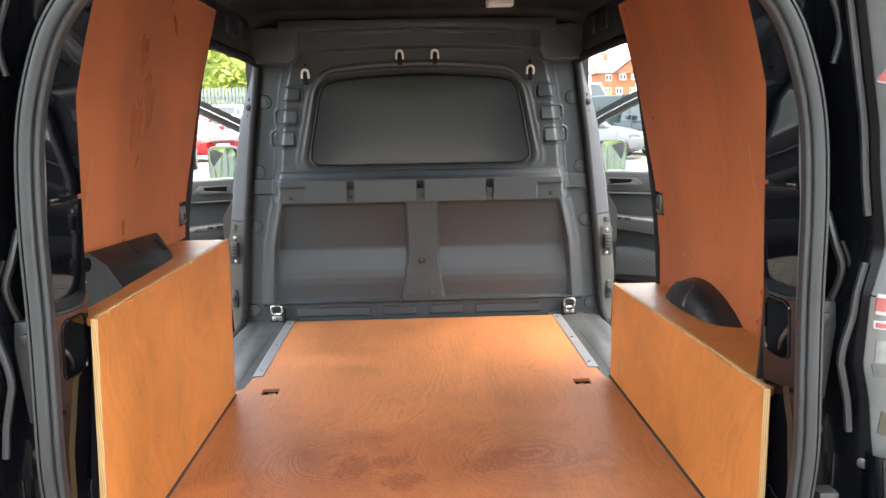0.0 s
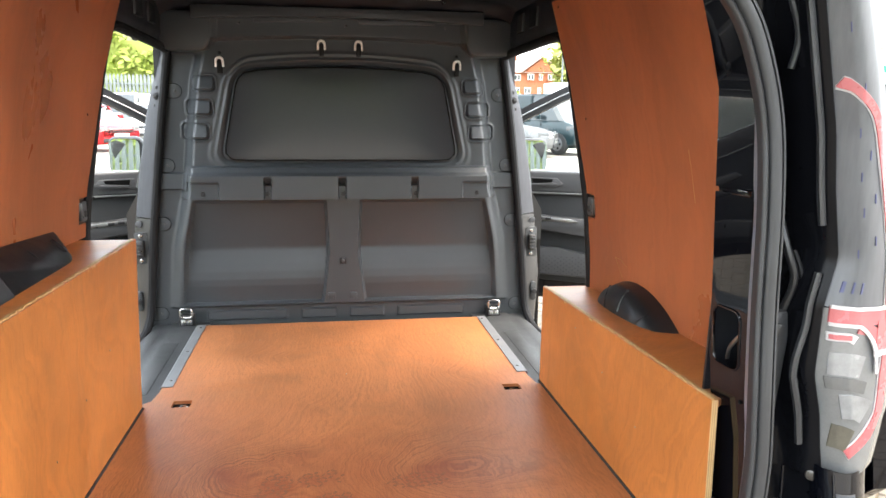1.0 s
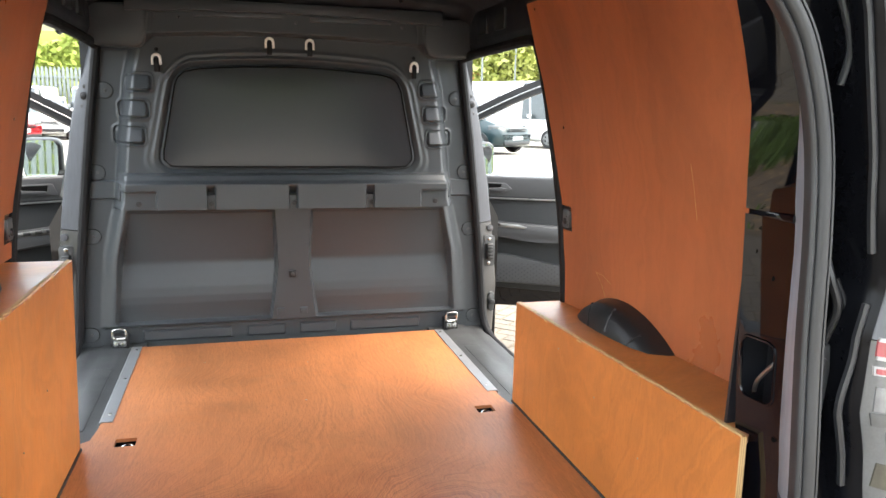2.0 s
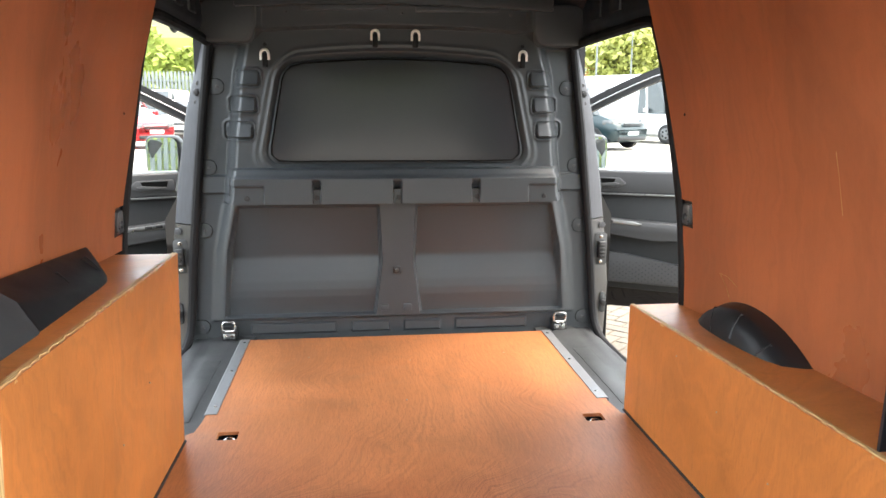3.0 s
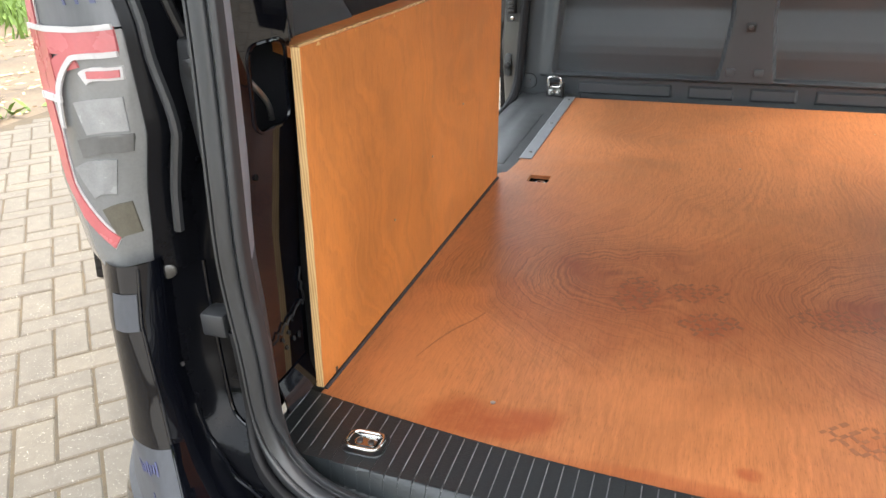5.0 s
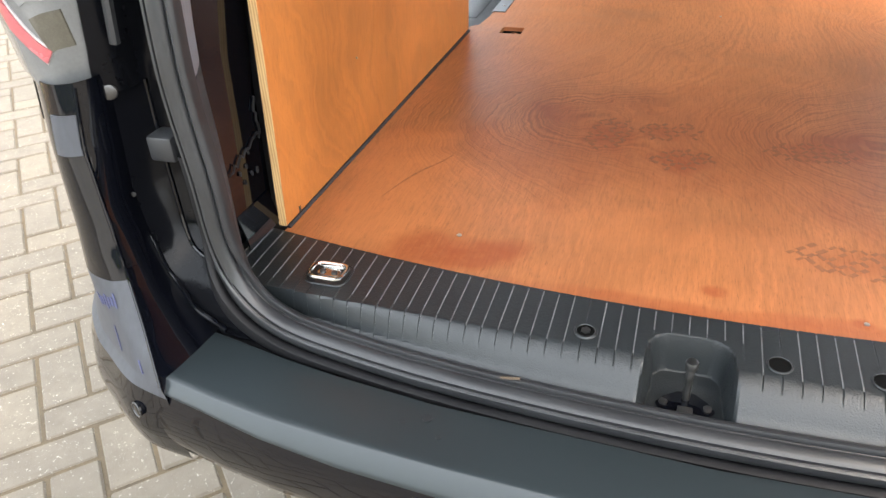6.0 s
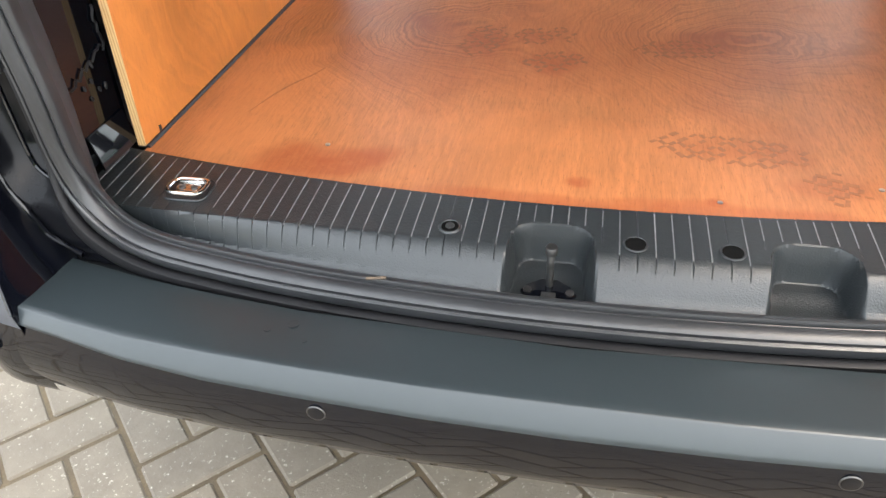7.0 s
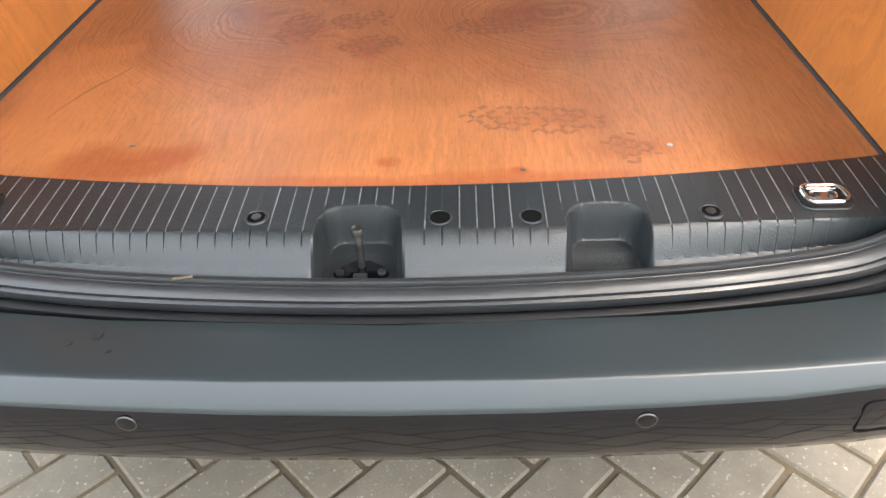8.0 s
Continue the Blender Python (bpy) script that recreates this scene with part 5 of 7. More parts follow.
for x in (0.0525, 0.152):
    bm = mk()
    cyl(bm, (x, 0.0965, 0.6072), (0, 0, 1), 0.0118, 0.0012, 24)
    hole = part("round_hole", bm, HOLE, sill)
    bm = mk()
    tube(bm, [(x + 0.0122 * math.cos(a), 0.0965 + 0.0122 * math.sin(a), 0.6078) for a in lin(0, 2 * math.pi, 25)[:-1]], 0.0012, 6, True)
    part("hole_rim", bm, BLACK_TRIM, hole)
# debris on the seal
bm = mk()
cyl(bm, (-0.232, 0.034, 0.578), (1, 0.2, 0.0), 0.0016, 0.022, 6)
tagged(part("twig", bm, BARK), "small dry brown twig lying on the rubber seal", "twig")


def lashing_ring(at, upright, label):
    """A sprung chrome ring on a plate; lying in the sill, or standing at the bulkhead."""
    x, y, z = at
    t = thing("lashing_ring", at, label, "lashing ring", "lashing rings")
    if upright:
        bm = mk()
        box(bm, x - 0.028, x + 0.028, y - 0.012, y + 0.02, z - 0.032, z + 0.016, 0.004)
        part("bracket", bm, BLACK_PL, t)
        bm = mk()
        box(bm, x - 0.020, x + 0.020, y - 0.018, y - 0.010, z - 0.022, z - 0.002, 0.003)
        pl = part("base_plate", bm, STEEL, t)
        for dx in (-0.010, 0.010):
            bm = mk()
            cyl(bm, (x + dx, y - 0.017, z - 0.012), (0, -1, 0), 0.006, 0.004, 12, bev=0.001)
            part("bolt_head", bm, CHROME, pl)
        bm = mk()
        tube(bm, [(x + a, y - 0.016, z + 0.022 + b) for a, b in rrect(0, 0, 0.042, 0.034, 0.010)], 0.0042, 8, True)
        part("ring", bm, CHROME, t)
    else:
        bm = mk()
        prism(bm, rrect(x, y, 0.056, 0.045, 0.012), "xy", z - 0.005, z - 0.0012, 0.001)
        cup = part("base_plate", bm, BLACK_TRIM, t)
        bm = mk()
        tube(bm, [(x + a, y + b, z - 0.0008) for a, b in rrect(0, 0, 0.055, 0.044, 0.012)], 0.0014, 6, True)
        part("plate_lip", bm, BLACK_TRIM, cup)
        bm = mk()
        prism(bm, rrect(x, y - 0.001, 0.030, 0.015, 0.005), "xy", z - 0.002, z + 0.0035, 0.0018, 3)
        pl = part("saddle", bm, CHROME, t)
        for dx in (-0.008, 0.008):
            bm = mk()
            cyl(bm, (x + dx, y - 0.002, z + 0.003), (0, 0, 1), 0.0040, 0.003, 14, bev=0.001)
            cyl(bm, (x + dx, y - 0.002, z + 0.0055), (0, 0, 1), 0.0024, 0.0012, 6)
            part("bolt_head", bm, SCREW, pl)
        bm = mk()
        cyl(bm, (x - 0.016, y + 0.010, z + 0.004), (1, 0, 0), 0.0030, 0.032, 12, bev=0.001)
        part("hinge_pin", bm, CHROME, t)
        bm = mk()
        tube(bm, [(x + a, y + b - 0.002, z + 0.0055 - 0.06 * b) for a, b in rrect(0, 0, 0.046, 0.033, 0.011, 6)], 0.0028, 10, True)
        part("ring", bm, CHROME, t)
    return t


lashing_ring((-0.479, 0.130, 0.6085), False, "chrome lashing ring folded down in the sill")
lashing_ring((0.474, 0.124, 0.6085), False, "chrome lashing ring folded down in the sill")
for s in SIDES:
    lashing_ring((s * 0.583, 1.915, 0.622), True, "chrome lashing ring standing against the bulkhead")

SETTLE[0] = False

# ---- plywood lining ----
pf = thing("plywood_floor", (0, 1.0, 0.588), "reddish varnished plywood load floor with boot marks", "floor", kind="structure")
left = [(-0.572, floor_edge(0.57) + 0.004), (-0.566, 1.135), (-0.548, 1.150), (-0.540, 1.22), (-0.540, 1.884)]
right = [(0.536, 1.884), (0.536, 1.22), (0.545, 1.15), (0.575, 1.135), (0.575, floor_edge(0.57) + 0.004)]
rear = [(x, floor_edge(x)) for x in lin(0.56, -0.56, 40)]
WELLS = ((-0.463, 1.121), (0.464, 1.133))
RECS = [rrect(x, y, 0.050, 0.046, 0.003, 2) for x, y in WELLS]
bm = mk()
plate(bm, left + right + rear, RECS, lambda a, b: (a, b, 0.600), (0, 0, -0.009))
part("floor_board", bm, FLOOR_WOOD, pf)
for x, y in WELLS:
    bm = mk()
    prism(bm, [(x - 0.03, 0.590), (x - 0.03, 0.560), (x + 0.03, 0.560), (x + 0.03, 0.590), (x + 0.0265, 0.590), (x + 0.0265, 0.566), (x - 0.0265, 0.566), (x - 0.0265, 0.590)], "xz", y - 0.028, y + 0.028)
    box(bm, x - 0.03, x + 0.03, y - 0.030, y - 0.025, 0.56, 0.590)
    box(bm, x - 0.03, x + 0.03, y + 0.025, y + 0.030, 0.56, 0.590)
    well = part("ring_well", bm, HOLE, pf)
    bm = mk()
    tube(bm, [(x + 0.004 + 0.014 * math.cos(a), y - 0.004 + 0.016 * math.sin(a), 0.584 + 0.004 * math.sin(a)) for a in lin(0, 2 * math.pi, 17)[:-1]], 0.0034, 8, True)
    part("sunk_ring", bm, CHROME, well)
for x, y, r in ((-0.336, 0.264, 0.0035), (0.325, 0.246, 0.0035), (0.145, 0.197, 0.0030), (-0.012, 1.30, 0.0025), (0.02, 1.62, 0.002), (-0.30, 1.68, 0.002), (0.33, 1.66, 0.002)):
    bm = mk()
    cyl(bm, (x, y, 0.5998), (0, 0, 1), r, 0.0012, 10)
    part("floor_screw", bm, STEEL, pf)


bm = mk()
path = smooth_path([(-0.476, 0.338, 0.6), (-0.462, 0.385, 0.6), (-0.446, 0.425, 0.6), (-0.424, 0.462, 0.6), (-0.412, 0.49, 0.6)], 6)
rows = [[bm.verts.new(p + Vector((dx * (0.4 + math.sin(2.9 * i / len(path))), 0, dz))) for dx, dz in ((-0.0016, 0), (0, 0.0003), (0.0016, 0))] for i, p in enumerate(path)]
for a, c in zip(rows, rows[1:]):
    for k in (0, 1):
        bm.faces.new((a[k], a[k + 1], c[k + 1], c[k]))
part("gouge", bm, plain("gouge_brown", (0.30, 0.11, 0.045), 0.6, var=0.4, scale=90), pf, "brown scratch in the varnish")


def boot_print(cx, cy, turn, n, matl, length=0.15):
    """Rows of tread blocks, thin as dried mud."""
    rnd = random.Random(int(cx * 1000) + n)
    bm = mk()
    for i in range(n):
        for j in range(5):
            if rnd.random() < 0.2 + 0.3 * abs(i / n - 0.5):
                continue
            u = (i - n / 2) * length / n
            v = (j - 2) * 0.0145 * (1.0 - 0.35 * abs(i / n - 0.55))
            sl = 0.75 if (i + j) % 2 else -0.75
            if (u / (0.52 * length)) ** 2 + (v / 0.036) ** 2 > 1.0:
                continue
            c, sn = math.cos(turn), math.sin(turn)
            m = Matrix.Translation((cx + u * c - v * sn, cy + u * sn + v * c, 0.60025)) @ Matrix.Rotation(turn + sl, 4, "Z")
            w, h = 0.0032 * rnd.uniform(0.6, 1.2), 0.0070 * rnd.uniform(0.7, 1.1)
            vs = [bm.verts.new(m @ Vector(p)) for p in ((-w, -h, 0), (w, -h * 0.8, 0), (w * 0.9, h, 0), (-w, h * 0.9, 0))]
            bm.faces.new(vs)
    thicken(bm, (0, 0, 0.0002))
    return tagged(part("boot_print", bm, matl), "dried muddy boot tread mark on the plywood floor", "boot mark", "boot marks", "stuff")


MUD = plain("thin_mud", (0.25, 0.098, 0.044), 0.6, var=0.3, scale=60)
OLD_MUD = plain("trodden_dirt", (0.215, 0.084, 0.039), 0.6, var=0.3, scale=60)
boot_print(0.170, 0.314, -0.12, 16, MUD, 0.19)
boot_print(0.278, 0.242, 0.5, 6, MUD, 0.06)
boot_print(-0.182, 0.625, 1.35, 11, OLD_MUD, 0.13)
boot_print(-0.085, 0.648, 0.2, 9, OLD_MUD, 0.12)
boot_print(-0.064, 0.550, 0.35, 9, OLD_MUD, 0.11)
boot_print(0.128, 0.616, 0.1, 10, OLD_MUD, 0.14)

for s in SIDES:
    t = thing("edge_strip", (s * 0.528, 1.57, 0.60), "aluminium edge strip screwed along the plywood floor", "edge strip", "edge strips")
    bm = mk()
    prism(bm, [(s * 0.511, 0.6005), (s * 0.511, 0.6030), (s * 0.5405, 0.6030), (s * 0.5445, 0.600), (s * 0.5445, 0.588), (s * 0.542, 0.588), (s * 0.542, 0.6005)], "xz", 1.252, 1.882)
    part("angle_bar", bm, ALU, t)
    for y in (1.30, 1.57, 1.845):
        bm = mk()
        cyl(bm, (s * 0.524, y, 0.6028), (0, 0, 1), 0.0048, 0.0016, 14, bev=0.0006)
        part("screw", bm, CHROME, t)
    st = thing("door_step", (s * 0.63, 1.55, 0.45), "dark grey moulded plastic step inside the side door", "step", "door steps")
    bm = mk()
    ZS = [(0.50, 0.583), (0.545, 0.585), (0.56, 0.583), (0.575, 0.587), (0.640, 0.586), (0.655, 0.580), (0.672, 0.583), (0.700, 0.583), (0.722, 0.575), (0.735, 0.562), (0.745, 0.54), (0.75, 0.46)]
    def step(i, y):
        x, z = ZS[int(i)]
        z2 = z + 0.012 * sstep(1.83, 1.93, y) * (1 if x < 0.72 else 0)
        return (s * x, y, z2)
    surf(bm, list(range(len(ZS))), [1.10, 1.3, 1.5, 1.7, 1.83, 1.86, 1.89, 1.92, 1.95], step)
    cov = part("step_cover", bm, GREY_TRIM, st, sharp=0.8)
    bm = mk()
    x0, x1 = sorted((s * 0.580, s * 0.634))
    box(bm, x0, x1, 1.24, 1.72, 0.584, 0.5885, 0.0015)
    part("step_mat", bm, GREY_TRIM, cov)


def lean_box(bm, ends, t, y0, y1, z0, z1a, z1b, s):
    """An upright board that leans a little; its top runs from z1a at the rear to z1b in front."""
    vs = []
    for y, z1, (x_bot, x_top) in ((y0, z1a, ends[0]), (y1, z1b, ends[1])):
        for dx in (0, t):
            vs += [bm.verts.new((s * (x_bot + dx), y, z0)), bm.verts.new((s * (x_top + dx), y, z1))]
    for q in ((0, 1, 3, 2), (4, 6, 7, 5), (0, 4, 5, 1), (2, 3, 7, 6), (0, 2, 6, 4), (1, 5, 7, 3)):
        bm.faces.new([vs[i] for i in q])


def worn_edge(bm, p, q, w, h, s, seed):
    """The sawn top of a board: a low strip with a slightly chipped front edge."""
    rnd = random.Random(seed)
    n = 60
    rows = []
    for i in range(n + 1):
        f = i / n
        c = Vector(p).lerp(Vector(q), f)
        chip = rnd.uniform(0, 0.0022) + (rnd.uniform(0.001, 0.0050) if rnd.random() < 0.22 else 0)
        rows.append([bm.verts.new(c + Vector((s * a, 0, b))) for a, b in ((chip - 0.0004, -0.005), (chip - 0.0002, -0.001), (chip + 0.0015, h), (w - 0.001, h), (w, 0))])
    for a, c in zip(rows, rows[1:]):
        for k in range(4):
            bm.faces.new((a[k], a[k + 1], c[k + 1], c[k]))


for s, xb0, xt0, xb1, xt1, y0, y1, za, zb, lab in ((-1, 0.571, 0.548, 0.560, 0.548, 0.226, 1.100, 1.074, 1.061, "tall orange plywood wheel arch box with worn edges"), (1, 0.565, 0.562, 0.558, 0.560, 0.203, 1.170, 0.926, 0.890, "low orange plywood wheel arch box with worn edges")):
    t = thing("wheel_box", (s * 0.62, 0.65, 0.60), lab, "plywood box", "wheel arch boxes")
    bm = mk()
    lean_box(bm, ((xb0, xt0), (xb1, xt1)), 0.0115, y0, y1, 0.604, za, zb, s)
    part("front_panel", bm, BOX_WOOD, t)
    bm = mk()
    worn_edge(bm, (s * xt0, y0, za), (s * xt1, y1, zb), 0.0125, 0.0016, s, 5)
    part("top_edge", bm, PLY_EDGE, t, "pale chipped plywood edge")
    bm = mk()
    lean_box(bm, ((xb0 + 0.0004, xt0 + 0.0004),) * 2, 0.0108, y0 - 0.0015, y0 + 0.001, 0.604, za, za, s)
    part("end_edge", bm, PLY_EDGE, t)
    bm = mk()
    def top(u, v):
        y = y0 + (y1 - y0) * v
        return (s * (max(xt0, xt1) + 0.0128 + (0.735 - xt0) * u), max(y, (0.262 if s < 0 else 0.240) if u > 0 else y0), za + (zb - za) * v - 0.001)
    surf(bm, lin(0, 1, 5), lin(0, 1, 9), top)
    thicken(bm, (0, 0, -0.012))
    part("top_panel", bm, BOX_WOOD, t)
    bm = mk()
    box(bm, min(s * (xb1 + 0.016), s * 0.735), max(s * (xb1 + 0.016), s * 0.735), y1 - 0.013, y1 - 0.001, 0.604, zb - 0.016)
    part("end_panel", bm, BOX_WOOD, t)
    bm = mk()
    vs = [bm.verts.new((s * (x + a), y, z)) for x, y in ((xb0, y0), (xb1, y1)) for a, z in ((-0.005, 0.6005), (-0.003, 0.6042), (0.012, 0.6045), (0.012, 0.6005))]
    for q in ((0, 1, 2, 3), (7, 6, 5, 4), (0, 4, 5, 1), (1, 5, 6, 2), (2, 6, 7, 3), (3, 7, 4, 0)):
        bm.faces.new([vs[i] for i in q])
    part("base_gasket", bm, DARK_IN, t, "dark gap strip along the floor")
    for k in range(3):
        bm = mk()
        f = 0.3 + 0.2 * k
        zz = 0.75 + 0.05 * k
        xa, xc = xb0 + (xb1 - xb0) * f, xt0 + (xt1 - xt0) * f
        xx = xa + (xc - xa) * (zz - 0.604) / (za - 0.604)
        cyl(bm, (s * (xx + 0.001), y0 + (y1 - y0) * f, zz), (-s, 0, 0), 0.002, 0.0016, 8)
        part("panel_pin", bm, STEEL, t)

# plywood side panels
FX = [(0.86, 0.690), (1.0, 0.686), (1.18, 0.672), (1.34, 0.645), (1.48, 0.625), (1.61, 0.590), (1.69, 0.563)]
FY = [(0.86, 1.150), (1.18, 1.155), (1.34, 1.165), (1.48, 1.19), (1.61, 1.20), (1.69, 1.19)]
for s in SIDES:
    t = thing("side_panel", (s * 0.70, 0.7, 0.9), "red-brown varnished plywood side lining panel, bowed to the body", "plywood panel", "side panels")
    z0 = 0.882 if s > 0 else 1.06
    zz = sorted(set(lin(z0, 1.690, 28) + [1.098, 1.165]))
    bm = mk()
    def side(v, z):
        yf = interp(FY, z)
        y = 0.246 + (yf - 0.246) * v
        x = interp(FX, z) + 0.035 * (1 - v) * (1 - 0.8 * sstep(1.35, 1.65, z)) + 0.004 * math.sin(6 * z + 2 * v)
        return (s * x, y, z)
    vv = lin(0, 0.9, 12) + [0.942, 0.985, 1.0]
    surf(bm, vv, zz, side, lambda v, z: not (v > 0.942 and 1.098 < z < 1.165))
    thicken(bm, (s * 0.006, 0, 0))
    part("panel_sheet", bm, SIDE_WOOD, t, sharp=0.7)
    for v, z in ((0.915, 1.375), (0.95, 1.672), (0.5, 1.66), (0.08, 1.2)):
        bm = mk()
        q = side(v, z)
        cyl(bm, (q[0] + s * 0.001, q[1], z), (-s, 0, 0), 0.0035, 0.0022, 10)
        part("panel_screw", bm, CHROME, t)
    # scratch marks
    for a, b, c, d in ((0.72, 1.00, 0.80, 1.015), (0.80, 1.015, 0.74, 0.955), (0.34, 1.21, 0.345, 1.32)):
        bm = mk()
        p, q = Vector(side(a, b)), Vector(side(c, d))
        mid = (p + q) / 2 + Vector((0, 0, 0.006))
        tube(bm, [p + Vector((-s * 0.0006, 0, 0)), mid + Vector((-s * 0.0006, 0, 0)), q + Vector((-s * 0.0006, 0, 0))], 0.0004, 4)
        part("scratch", bm, EDGE_WOOD, t)
    # sliding door catch in the notch
    c = thing("door_catch", (s * 0.68, 1.10, 1.13), "silver sliding door catch in a black housing", "door catch", "door catches")
    bm = mk()
    box(bm, min(s * 0.684, s * 0.73), max(s * 0.684, s * 0.73), 1.096, 1.170, 1.092, 1.172, 0.004)
    part("housing", bm, BLACK_PL, c)
    bm = mk()
    prism(bm, rrect(1.126, 1.131, 0.036, 0.050, 0.006), "yz", s * 0.674, s * 0.690, 0.002)
    pl = part("catch_plate", bm, STEEL, c, "brushed steel plate")
    bm = mk()
    cyl(bm, (s * 0.675, 1.128, 1.124), (-s, 0, 0), 0.009, 0.004, 16, bev=0.0015)
    cyl(bm, (s * 0.672, 1.128, 1.124), (-s, 0, 0), 0.004, 0.002, 6)
    part("bolt_head", bm, SCREW, pl)
    bm = mk()
    box(bm, min(s * 0.676, s * 0.688), max(s * 0.676, s * 0.688), 1.102, 1.108, 1.108, 1.156, 0.002)
    part("catch_tongue", bm, SCREW, c)

# wheel arch liners that rise through the boxes
t = thing("arch_liner", (0.68, 0.78, 0.86), "black plastic wheel arch liner rising through the plywood", "wheel arch", "wheel arches")
bm = mk()
def dome(a, v):
    """Half round over y, drawn in towards the load space."""
    w = [(0.0, 1.0), (0.5, 0.99), (0.8, 0.93), (0.93, 0.80), (1.0, 0.60)]
    k = interp(w, v)
    x = 0.755 - 0.118 * v
    tilt = 0.03 * math.cos(a)
    return (x, 0.79 + 0.262 * k * math.cos(a), 0.79 + (0.182 + tilt) * k * math.sin(a))
surf(bm, lin(0, math.pi, 41), [0, 0.3, 0.5, 0.65, 0.8, 0.88, 0.93, 0.97, 1.0], dome)
g = [dome(a, 1.0) for a in lin(0, math.pi, 41)]
cv = bm.verts.new((0.634, 0.79, 0.80))
gv = [bm.verts.new(p) for p in g]
for a, b in zip(gv, gv[1:]):
    bm.faces.new((a, b, cv))
arch = part("liner_shell", bm, BLACK_PL, t, sharp=0.9)
for a in (1.0, 1.5, 2.0):
    bm = mk()
    p, q = Vector(dome(a, 0.97)), Vector(dome(a, 0.75))
    tube(bm, [p + Vector((-0.001, 0, -0.004)), (p + q) / 2 + Vector((-0.003, 0, 0.002)), q], 0.004, 8)
    part("stiffening_rib", bm, BLACK_PL, arch)
t = thing("arch_liner", (-0.64, 0.6, 1.05), "black plastic wheel arch liner with a grey bracket beside it", "wheel arch", "wheel arches")
A, B, C, D, E_, F, G = (-0.590, 0.285, 1.06), (-0.592, 0.468, 1.06), (-0.604, 0.80, 1.06), (-0.628, 0.870, 1.06), (-0.690, 0.945, 1.112), (-0.697, 0.48, 1.135), (-0.648, 0.40, 1.150)
bm = mk()
vs = [bm.verts.new(p) for p in (B, C, D, E_, F, (-0.72, 0.42, 1.06), (-0.72, 1.0, 1.06), (-0.640, 0.50, 1.108))]
for q in ((0, 1, 7), (1, 2, 3), (1, 3, 4, 7), (0, 7, 4), (0, 4, 5), (3, 6, 5, 4), (2, 6, 3), (0, 5, 6, 2, 1)):
    bm.faces.new([vs[i] for i in q])
bmesh.ops.recalc_face_normals(bm, faces=bm.faces)
bmesh.ops.bevel(bm, geom=list(bm.edges), offset=0.008, segments=3, affect="EDGES", profile=0.6, clamp_overlap=True)
arch = part("liner_shell", bm, BLACK_PL, t, sharp=0.9)
bm = mk()
vs = [bm.verts.new(p) for p in (A, B, (-0.636, 0.49, 1.112), (-0.652, 0.455, 1.142), G, (-0.600, 0.285, 1.172))]
bm.faces.new([vs[i] for i in (0, 1, 2, 3, 4, 5)])
bmesh.ops.triangulate(bm, faces=bm.faces)
thicken(bm, (-0.012, 0.004, 0))
br = part("arch_bracket", bm, DOOR_GREY, t, "dark grey bracket plate")
bm = mk()
cyl(bm, (-0.598, 0.322, 1.146), (-1, 0.1, 0), 0.0125, 0.012, 20)
part("bracket_hole", bm, HOLE, br)
for y in (0.56, 0.70, 0.84):
    bm = mk()
    x = -0.636
    tube(bm, [(x, y, 1.078), (x - 0.016, y + 0.01, 1.092), (x - 0.030, y + 0.015, 1.102)], 0.006, 8)
    part("stiffening_rib", bm, BLACK_PL, arch)

# ---- cab, roof skin and wheels ----
bm = mk()
rings = []
for y, w, zt in ((2.02, 0.80, 1.10), (2.9, 0.82, 1.10), (3.3, 0.82, 1.10), (3.6, 0.80, 1.06), (4.05, 0.74, 0.98), (4.25, 0.66, 0.88), (4.33, 0.58, 0.70)):
    rings.append([bm.verts.new((w * a, y, z)) for a, z in ((-0.92, 0.30), (-1.0, 0.45), (-1.0, zt - 0.10), (-0.93, zt), (0, zt + 0.03), (0.93, zt), (1.0, zt - 0.10), (1.0, 0.45), (0.92, 0.30))])
for a, c in zip(rings, rings[1:]):
    for k in range(9):
        bm.faces.new((a[k], a[(k + 1) % 9], c[(k + 1) % 9], c[k]))
bm.faces.new(rings[0])
bm.faces.new(list(reversed(rings[-1])))
part("cab_body", bm, PAINT, van, "glossy black bonnet and wings", sharp=0.5)
bm = mk()
vs = [bm.verts.new(p) for p in ((-0.76, 2.02, 1.10), (0.76, 2.02, 1.10), (0.74, 3.38, 1.11), (-0.74, 3.38, 1.11), (-0.62, 2.02, 1.73), (0.62, 2.02, 1.73), (0.60, 2.62, 1.71), (-0.60, 2.62, 1.71))]
for q in ((0, 1, 2, 3), (4, 7, 6, 5), (0, 4, 5, 1), (2, 6, 7, 3), (0, 3, 7, 4), (1, 5, 6, 2)):
    bm.faces.new([vs[i] for i in q])
part("windscreen", bm, CAR_GLASS, van, "dark windscreen")
bm = mk()
surf(bm, lin(-0.70, 0.70, 15), [0.10, 0.6, 1.2, 1.9, 2.4, 2.68], lambda x, y: (x, y, 1.835 - 0.12 * abs(x / 0.70) ** 3 - 0.04 * sstep(2.2, 2.7, y)))
thicken(bm, (0, 0, -0.012))
part("roof_skin", bm, PAINT, van, "glossy black roof")
for s in SIDES:
    for y in (0.74, 3.42):
        bm = mk()
        cyl(bm, (s * 0.58, y, 0.315), (s, 0, 0), 0.315, 0.19, 36, bev=0.03)
        wh = part("wheel", bm, TYRE, van, "black tyre")
        bm = mk()
        cyl(bm, (s * 0.755, y, 0.315), (s, 0, 0), 0.20, 0.022, 30, bev=0.006)
        part("rim", bm, SILVER_CAR, wh)

